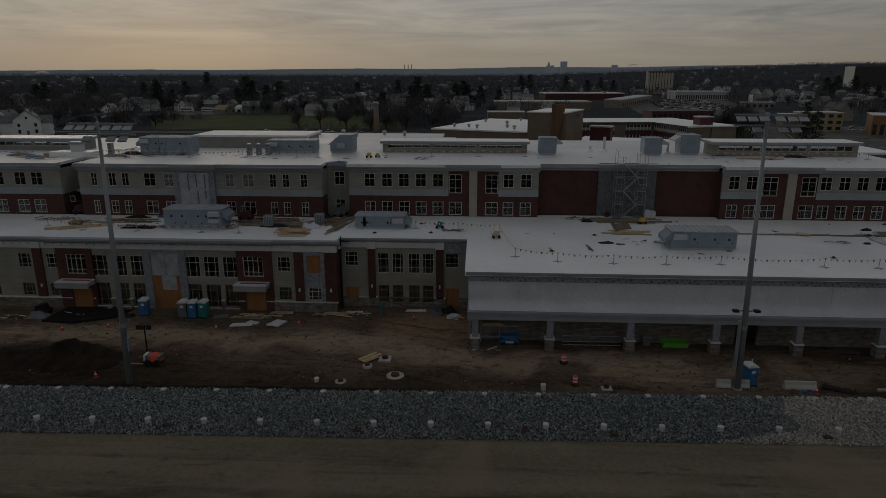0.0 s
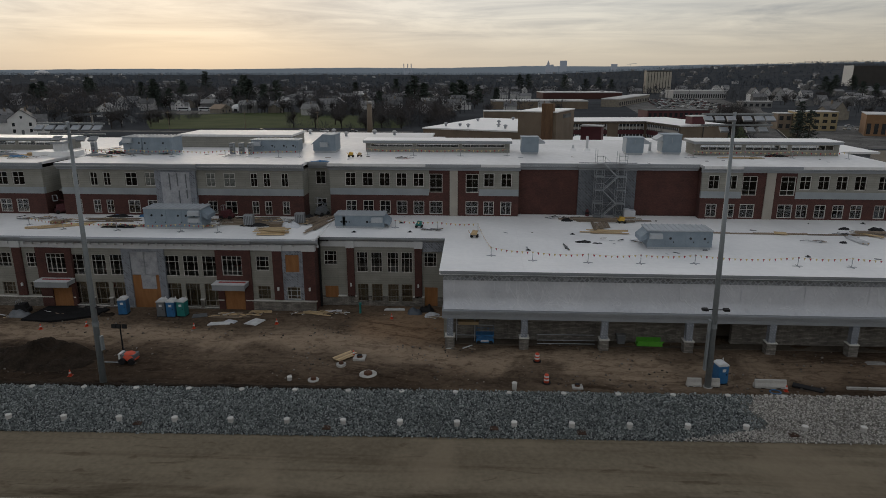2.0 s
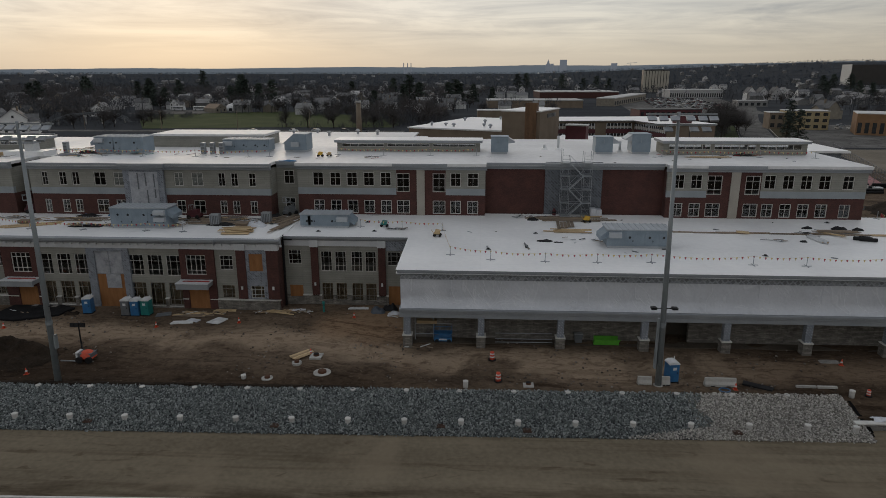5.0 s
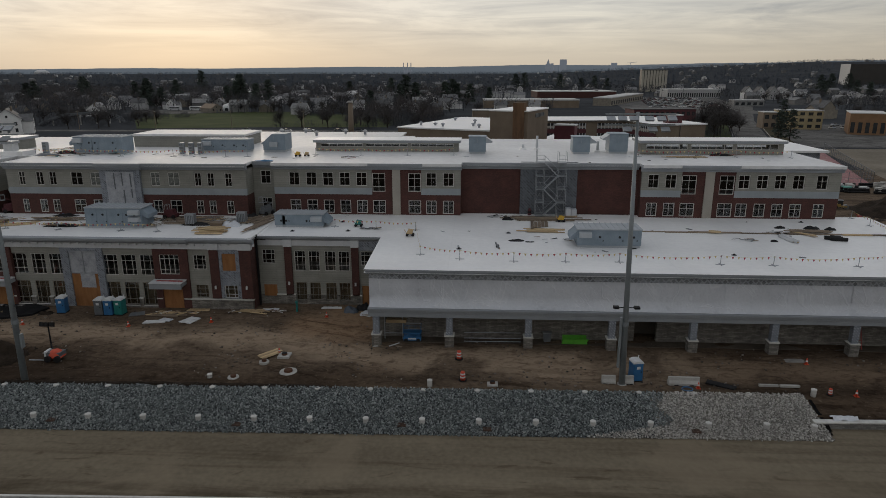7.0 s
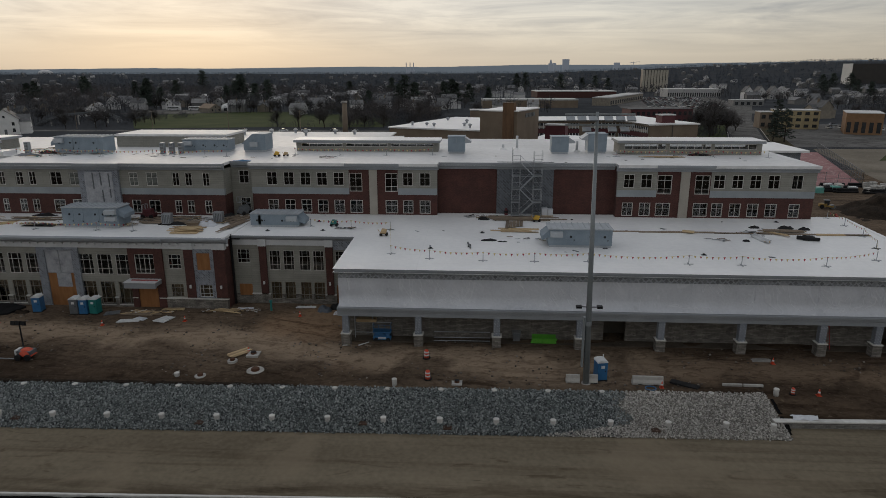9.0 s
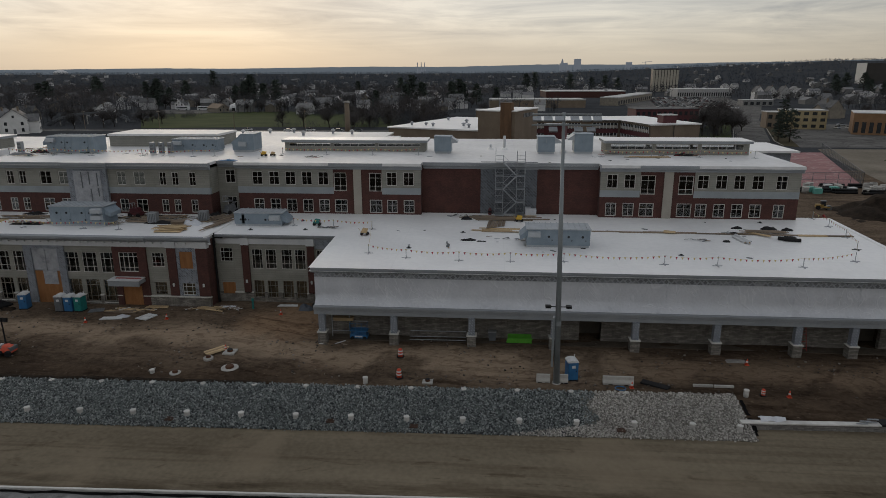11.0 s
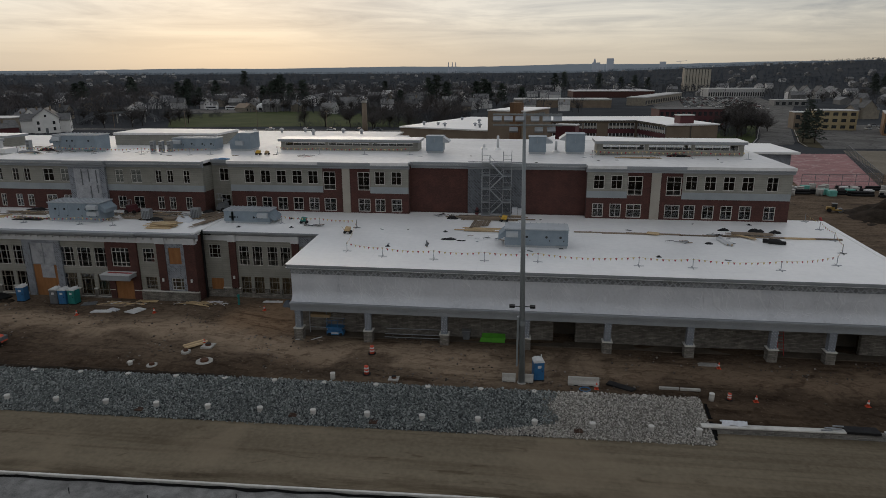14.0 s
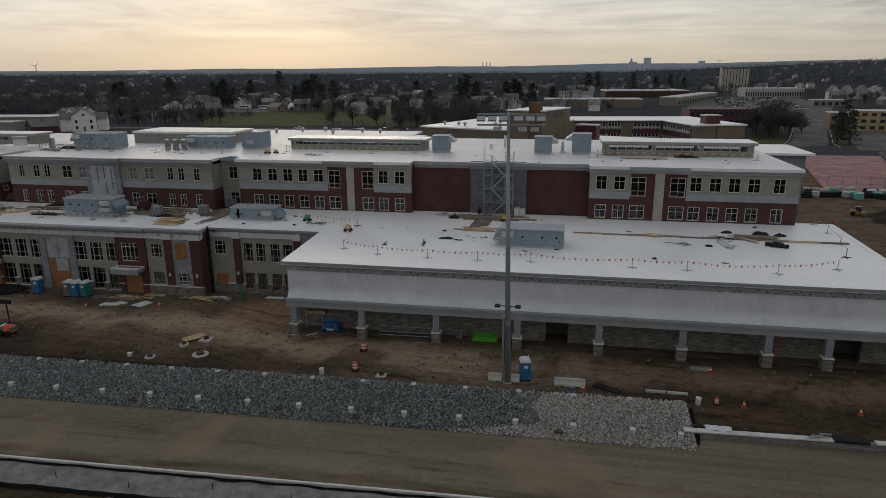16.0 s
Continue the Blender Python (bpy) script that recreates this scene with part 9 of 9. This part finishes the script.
# scissor lifts under the colonnade
def scissor_lift(x, y, mat, colour):
    z = G(x, y)
    t = thing("scissor_lift", (x, y, z), colour + " scissor lift parked under the colonnade", "lift", "scissor lifts")
    part("chassis", Shape().box(x - 1.15, x + 1.15, y - 0.5, y + 0.5, z + 0.25, z + 0.75), mat, t)
    for k in range(3):
        s = Shape()
        a, b = z + 0.75 + k * 0.16, z + 0.91 + k * 0.16
        s.tube((x - 1.0, y - 0.4, a), (x + 1.0, y - 0.4, b), 0.05).tube((x + 1.0, y - 0.3, a), (x - 1.0, y - 0.3, b), 0.05)
        part("scissor_arm", s, mat, t)
    p = part("platform", Shape().box(x - 1.2, x + 1.2, y - 0.5, y + 0.5, z + 1.24, z + 1.34), mat, t)
    for u in (-1.15, -0.4, 0.4, 1.15):
        part("rail_post", Shape().tube((x + u, y - 0.47, z + 1.34), (x + u, y - 0.47, z + 2.3), 0.03), mat, p)
    for h in (1.8, 2.3):
        part("rail", Shape().path([(x - 1.15, y + 0.47, z + h), (x - 1.15, y - 0.47, z + h), (x + 1.15, y - 0.47, z + h), (x + 1.15, y + 0.47, z + h)], 0.03), mat, p)
    part("name_plate", Shape().box(x - 0.5, x + 0.5, y - 0.53, y - 0.503, z + 0.42, z + 0.62), WHITE, t)
    for u in (-0.8, 0.8):
        part("wheel", Shape().prism([(x + u + 0.27 * math.cos(w), z + 0.27 + 0.27 * math.sin(w)) for w in np.linspace(0, 2 * math.pi, 13)[:-1]], y - 0.58, y - 0.4, "y"), BLACK, t)
    t.scale = (0.84, 0.84, 0.84)


scissor_lift(-5.9, 65.3, BLUE, "blue")
s = Shape().prism([(10.5, 65.0), (13.2, 65.0), (13.2, 65.9), (10.5, 65.9)], G(12, 65.4), G(12, 65.4) + 0.12)
t = thing("green_skip", (11.85, 65.4, G(12, 65.4)), "low lime green steel tray under the colonnade", "tray")
part("floor", s, LIME, t)
part("front_side", Shape().prism([(10.4, G(12, 65) + 0.1), (13.0, G(12, 65) + 0.1), (13.3, G(12, 65) + 0.62), (10.6, G(12, 65) + 0.62)], 64.9, 65.0, "y"), LIME, t)
part("back_side", Shape().box(10.6, 13.2, 65.9, 66.0, G(12, 65) + 0.1, G(12, 65) + 0.7), LIME, t)
t = thing("waste_bin", (8.9, 65.8, G(9, 65.8)), "grey plastic waste bin by the stone wall", "bin")
part("body", Shape().prism([(8.55, 0), (9.25, 0), (9.35, 1.0), (8.45, 1.0)], 65.5, 66.1, "y"), GREY_PLASTIC, t)
part("lid", Shape().box(8.42, 9.38, 65.45, 66.15, 1.0, 1.07), STEEL, t)
t = thing("steel_pipes", (3.0, 65.6, 0), "long pale pipes leaning along the stone wall", "pipes")
for k, z in ((65.0, 0.15), (65.3, 0.4), (65.7, 0.9)):
    part("pipe", Shape().tube((-0.2, k, z), (6.0, k, z + 0.05), 0.045), STEEL, t)
t = thing("ladder", (41.9, 66.0, 0), "red ladder leaning on the stone wall", "ladder")
for x in (41.5, 42.1):
    part("rail", Shape().tube((x, 65.2, 0), (x, 66.2, 3.0), 0.04), RED, t)
for k in range(8):
    part("rung", Shape().tube((41.5, 65.25 + k * 0.12, 0.3 + k * 0.34), (42.1, 65.25 + k * 0.12, 0.3 + k * 0.34), 0.025), RED, t)
t = thing("small_scaffold", (-8.0, 66, 0), "small scaffold frame under the colonnade end", "scaffold")
for x in (-9.0, -7.0):
    part("standard", Shape().tube((x, 65.6, 0), (x, 65.6, 3.2), 0.05), STEEL, t)
for z in (0.7, 1.9):
    part("ledger", Shape().tube((-9.0, 65.6, z), (-5.0, 65.6, z), 0.05), STEEL, t)
t = thing("yellow_pallet", (-7.6, 66.0, 1.9), "pale timber packs on the small scaffold", "boards")
part("pack", Shape().box(-8.8, -6.6, 65.4, 66.1, 1.96, 2.3), LUMBER, t)

# debris along the front of the building
sheets = [(-37.0, 68.9, 2.6, 0.9, 8, WHITE), (-35.9, 69.6, 1.5, 0.8, -20, SHEET), (-33.0, 69.6, 1.6, 2.0, -22, WHITE), (-35.4, 71.2, 2.6, 0.5, 3, OLD_PLANK), (-33.4, 73.0, 2.8, 0.7, 2, LUMBER), (-37.0, 71.0, 4.0, 0.6, -3, OLD_PLANK), (-24.5, 73.6, 2.2, 0.6, 4, SHEET), (-17.0, 74.6, 2.6, 0.6, 2, WHITE), (-40.4, 71.3, 1.8, 1.2, 20, GREY_PLASTIC)]
for i, (x, y, w, d, a, mt) in enumerate(sheets):
    t = thing("sheet_scrap", (0, 0, 0), "discarded sheet material lying on the earth", "scrap", "sheet scraps")
    part("sheet", Shape().prism([(-w / 2, -d / 2), (w / 2, -d / 2 * 0.8), (w / 2 * 0.92, d / 2), (-w / 2 * 0.85, d / 2 * 0.9)], 0.02, 0.12), mt, t)
    part("piece", Shape().prism([(-w / 4, -d / 3), (w / 3, -d / 4), (w / 4, d / 3)], 0.124, 0.2), mt, t)
    t.matrix_basis = pose(x, y, G(x, y) + 0.03, 0, 0, a)
r = random.Random(9)
for x, y in ((-27.0, 73.0), (-26.2, 72.8), (-25.5, 73.3), (-36.5, 71.9)):
    boards("scrap_boards", x, y, G(x, y) + 0.06, 4, 2.6, 0.2, r.uniform(-30, 30), LUMBER, "scrap boards thrown on the earth", "scrap boards", r.randrange(99), 0.5)
t = thing("standpipe", (-21.1, 73.4, G(-21, 73.4)), "green plastic standpipe upright in the earth", "pipe")
part("pipe", Shape().turned(-21.1, 73.4, [(0.13, -0.3), (0.13, 1.3)], 10), TEAL, t)
part("collar", Shape().turned(-21.1, 73.4, [(0.19, 1.1), (0.19, 1.35)], 10), TEAL, t)
# soft heaps stand in for a dark-blue box and other gear here
heap("refuse_bag", -14.4, 73.6, 0.02, 1.8, 1.2, 0.9, BLUE_GREY, "dark blue-grey heap by the wall, in place of a box", "bags", 61)
heap("refuse_bag", -13.0, 74.6, 0.02, 1.8, 1.2, 1.1, BLACK, "black heap slumped by the wall", "bags", 62)
heap("plastic_sheet", -12.2, 73.0, 0.02, 1.8, 1.3, 0.5, SHEET, "crumpled pale plastic sheet on the earth", "plastic", 63)
heap("tarpaulin", -62.5, 70.4, 0.02, 2.6, 1.6, 0.8, GREY_PLASTIC, "dark tarpaulin by the building", "tarpaulin", 64)
boom_lift(-62.6, 71.2, G(-62.6, 71.2), BLACK, "low dark lift by the entrance", 10, 0.4)
heap("rubble", -51.8, 71.0, 0.02, 1.8, 1.0, 0.5, MOUND, "small heap of dark rubble", "rubble", 65)
# loose scrap: broken boards and offcuts in low piles
def scrap_pile(x0, y0, z, w, d, n, seed, mats, label, long=(0.5, 1.6)):
    r = random.Random(seed)
    t = thing("scrap_pile", (x0, y0, z), label, "scrap", "piles of scrap")
    for i in range(n):
        x, y, l, wd, a, zz = x0 + r.gauss(0, w / 3), y0 + r.gauss(0, d / 3), r.uniform(*long), r.uniform(0.06, 0.22), r.uniform(-0.9, 0.9), z + 0.02 + 0.03 * (i % 7)
        c, s_ = math.cos(a) * l / 2, math.sin(a) * l / 2
        p, q = -math.sin(a) * wd / 2, math.cos(a) * wd / 2
        lift = r.uniform(0, 0.12)
        s = Shape()
        s.v = [(x - c - p, y - s_ - q, zz), (x + c - p, y + s_ - q, zz + lift), (x + c + p, y + s_ + q, zz + lift), (x - c + p, y - s_ + q, zz)]
        s.v += [(a_, b_, c_ + 0.035) for a_, b_, c_ in s.v]
        s.f = [(3, 2, 1, 0), (4, 5, 6, 7), (0, 1, 5, 4), (1, 2, 6, 5), (2, 3, 7, 6), (3, 0, 4, 7)]
        part("scrap_board", s, r.choice(mats), t)
    return t


WOODY = [OLD_PLANK, OLD_PLANK, LUMBER, WHITE]
for i, (x, y, w, d, n) in enumerate(((-37.6, 71.6, 3.0, 0.9, 22), (-34.8, 71.9, 2.4, 0.8, 14), (-24.2, 73.0, 2.6, 0.7, 16), (-28.9, 72.6, 1.2, 0.5, 6), (-12.0, 72.2, 1.4, 0.9, 9), (-8.2, 63.6, 2.5, 1.0, 5), (-58.0, 70.8, 3.0, 1.2, 12), (-66.0, 70.0, 4.0, 1.2, 12))):
    scrap_pile(x, y, G(x, y), w, d, n, 300 + i, WOODY, "pile of broken boards and offcuts on the earth")
for i, (x, y, w, d, n) in enumerate(((-34.5, 82.6, 4.0, 1.2, 20), (-29.6, 82.0, 2.0, 1.6, 14), (-57.0, 82.5, 3.0, 1.0, 12), (-50.5, 79.6, 3.0, 0.8, 10))):
    scrap_pile(x, y, 9.24, w, d, n, 330 + i, [OLD_PLANK, BLACK, LUMBER, GREY_PLASTIC], "offcuts and tools strewn on the front roof", (0.4, 1.4))
for i, (x, y, w, d, n) in enumerate(((38.0, 79.8, 3.0, 0.8, 12), (33.6, 76.4, 1.6, 0.7, 8), (4.0, 86.6, 5.0, 0.8, 14), (-12.5, 79.4, 1.8, 0.8, 10), (10.5, 76.0, 4.0, 1.2, 9))):
    scrap_pile(x, y, roof_z(y) + 0.06, w, d, n, 350 + i, [OLD_PLANK, BLACK, GREY_PLASTIC, STEEL], "offcuts and tools strewn on the white roof", (0.3, 1.1))
for i, (x, y, w, d, n) in enumerate(((-62.8, 94.2, 4.0, 1.8, 18), (-18.0, 92.0, 3.0, 1.0, 8), (36.0, 97.0, 5.0, 0.8, 14), (26.5, 98.0, 3.0, 1.0, 8), (-44.0, 94.0, 6.0, 1.0, 8))):
    scrap_pile(x, y, 16.66, w, d, n, 370 + i, [OLD_PLANK, BLACK, GREY_PLASTIC, RED], "offcuts and tools strewn on the upper roof", (0.4, 1.4))

# stacks and bundles on the roofs over the far end
for i, (x, y, w, d, n) in enumerate(((-80.6, 96.0, 4.0, 1.2, 20), (-72.6, 89.4, 3.4, 1.4, 24), (-66.2, 99.4, 2.4, 1.0, 14), (-64.8, 101.2, 2.6, 1.0, 14), (-61.2, 91.2, 2.8, 1.0, 20), (-53.8, 94.4, 2.2, 0.6, 10), (-58.2, 93.9, 3.6, 0.5, 14))):
    scrap_pile(x, y, 16.66, w, d, n, 400 + i, [BLACK, OLD_PLANK, LUMBER, GREY_PLASTIC, TEAL], "tools, offcuts and wrapped bundles strewn on the upper roof", (0.4, 1.5))
for i, (x, y, w, d, n) in enumerate(((-66.0, 82.6, 4.6, 1.4, 24), (-62.2, 81.2, 2.4, 1.2, 14), (-53.6, 78.9, 4.2, 0.7, 24), (-42.4, 82.6, 3.4, 1.2, 18), (-36.0, 83.2, 4.6, 1.4, 26), (-41.6, 79.5, 2.8, 0.5, 12), (-30.4, 82.4, 2.2, 1.8, 20))):
    scrap_pile(x, y, 9.26, w, d, n, 420 + i, [BLACK, OLD_PLANK, OLD_PLANK, LUMBER, GREY_PLASTIC], "boards, tools and dark bundles strewn on the front roof", (0.5, 2.0))
for i, (x, y, w, mt) in enumerate(((-73.4, 93.0, 1.6, LUMBER), (-71.4, 92.6, 1.2, OLD_PLANK), (-33.0, 80.0, 1.6, OLD_PLANK), (-62.6, 80.2, 1.5, OLD_PLANK))):
    z = 16.66 if y > 88 else 9.26
    t = thing("pallet_stack", (x, y, z), "small stack of timber pallets on the roof", "pallets", "pallet stacks")
    for q in range(3):
        part("pallet_deck", Shape().box(x - w / 2, x + w / 2, y - 0.5, y + 0.5, z + 0.14 * q + 0.09, z + 0.14 * q + 0.125), mt, t)
        for e in (-0.45, 0.0, 0.4):
            part("pallet_runner", Shape().box(x - w / 2, x + w / 2, y + e, y + e + 0.07, z + 0.14 * q, z + 0.14 * q + 0.089), mt, t)

# stones and clods strewn on the earth
r = np.random.RandomState(8)
s = Shape()
corners = [(-1, -1, -1), (1, -1, -1), (1, 1, -1), (-1, 1, -1), (-1, -1, 1), (1, -1, 1), (1, 1, 1), (-1, 1, 1)]
for i in range(2600):
    x, y = r.uniform(-72, 58), 55.6 + 20 * r.rand() ** 1.2
    if -10 < x and y > 66 or y > 73:
        continue
    if noise.noise(Vector((x * 0.15, y * 0.2, 9))) < 0.05:
        continue
    k, n = r.uniform(0.03, 0.11), len(s.v)
    s.v += [(x + a * k * r.uniform(0.5, 1.2), y + b * k * r.uniform(0.5, 1.2), G(x, y) + 0.03 + c * k * r.uniform(0.4, 0.9)) for a, b, c in corners]
    s.f += [tuple(n + j for j in f) for f in ((0, 3, 2, 1), (4, 5, 6, 7), (0, 1, 5, 4), (1, 2, 6, 5), (2, 3, 7, 6), (3, 0, 4, 7))]
solo("clods", s, island_rock("earth_clods", (0.04, 0.03, 0.022), (0.10, 0.075, 0.055), (0.34, 0.30, 0.26)), "stones and clods strewn over the bare earth", "stones", kind="stuff")
heap("rubble", 33.8, 62.2, 0.0, 2.0, 0.9, 0.2, BLOCKWORK, "small heap of pale rubble", "rubble", 71)

# ---- the yard beyond the end of the building ----
t = thing("road_roller", (79.7, 141.0, 0), "yellow road roller on the dirt yard", "road roller")
X, Y = 79.7, 141.0
part("drum", Shape().prism([(X - 1.4 + 0.75 * math.cos(w), 0.75 + 0.75 * math.sin(w)) for w in np.linspace(0, 2 * math.pi, 19)[:-1]], Y - 1.0, Y + 1.0, "y"), GREY_PLASTIC, t)
OCHRE = surface("worn_ochre_paint", (0.22, 0.14, 0.03), (0.32, 0.21, 0.055), 1.5, 0.6)
part("front_yoke", Shape().box(X - 1.6, X + 0.2, Y - 1.15, Y + 1.15, 0.7, 1.15), OCHRE, t)
part("engine_body", Shape().prism([(X + 0.2, 0.7), (X + 2.6, 0.7), (X + 2.5, 1.7), (X + 0.3, 1.8)], Y - 0.9, Y + 0.9, "y"), OCHRE, t)
cab = part("cab", Shape().box(X - 0.3, X + 1.1, Y - 0.75, Y + 0.75, 1.3, 2.9), PANE_FAR, t)
part("cab_roof", Shape().box(X - 0.45, X + 1.25, Y - 0.85, Y + 0.85, 2.9, 3.05), GREY_PLASTIC, cab)
for c in (-1.05, 0.6):
    part("wheel", Shape().prism([(X + 1.8 + 0.7 * math.cos(w), 0.7 + 0.7 * math.sin(w)) for w in np.linspace(0, 2 * math.pi, 15)[:-1]], Y + c, Y + c + 0.45, "y"), BLACK, t)
bpy.data.objects["road_roller"].matrix_basis = pose(79.7, 141.0, 0, 0, 0, 165)
bpy.data.objects["road_roller"].scale = (0.66, 0.66, 0.62)
t = thing("telehandler", (57.5, 68, 0), "orange telescopic lift with a long boom beside the building", "lift")
part("boom", Shape().tube((57.0, 94.0, 7.3), (57.5, 70.0, 6.6), 0.20, 0.26, 6), LUMBER, t)
part("boom_head", Shape().tube((57.0, 94.0, 7.3), (57.0, 95.6, 8.3), 0.24, 0.2, 6), RED, t)
part("body", Shape().box(56.4, 58.8, 66.5, 70.2, 0.6, 7.0), GREY_PLASTIC, t)
for a in (67.2, 69.6):
    part("wheel", Shape().tube((56.2, a, 0.6), (56.6, a, 0.6), 0.6, 0.6, 14), BLACK, t)
MINT = surface("mint_wrap", (0.10, 0.34, 0.29), (0.16, 0.44, 0.38), 1.0, 0.5)
r = random.Random(17)
for i in range(64):
    x, y = 72 + r.uniform(0, 40), 159 + r.uniform(0, 10)
    k = r.random() if 80 < x < 100 else r.random() * 0.8
    if k < 0.45:
        t = thing("concrete_ring", (x, y, 0), "grey precast manhole ring in the yard", "pipe ring", "precast rings")
        part("ring", Shape().turned(x, y, [(0.8, 0), (0.8, 1.4)], 14), CONCRETE, t, smooth=True)
        part("rim", Shape().turned(x, y, [(0.86, 1.3), (0.86, 1.48)], 14), CONCRETE, t)
    elif k < 0.7:
        t = thing("pipe_bundle", (x, y, 0), "black corrugated pipe bundle in the yard", "pipes", "pipe bundles")
        for a, b in ((0, 0.3), (0.65, 0.3), (0.32, 0.85)):
            part("pipe", Shape().tube((x - 2.5, y + a, b), (x + 2.5, y + a, b), 0.3, 0.3, 10), BLACK, t, smooth=True)
    elif k < 0.85:
        t = thing("wrapped_pallet", (x, y, 0), "teal-wrapped pallet of blocks in the yard", "pallet", "yard pallets")
        part("load", Shape().box(x - 0.9, x + 0.9, y - 0.7, y + 0.7, 0.15, 1.4), MINT, t)
        part("pallet", Shape().box(x - 0.95, x + 0.95, y - 0.75, y + 0.75, 0, 0.15), OLD_PLANK, t)
    else:
        t = thing("wrapped_pallet", (x, y, 0), "white-wrapped pallet of blocks in the yard", "pallet", "yard pallets")
        part("load", Shape().box(x - 0.9, x + 0.9, y - 0.7, y + 0.7, 0.15, 1.2), WHITE, t)
        part("pallet", Shape().box(x - 0.95, x + 0.95, y - 0.75, y + 0.75, 0, 0.15), OLD_PLANK, t)
mound(99, 137, 38.0, 24.0, 5.2, 11, "long bank of dark soil beside the yard")
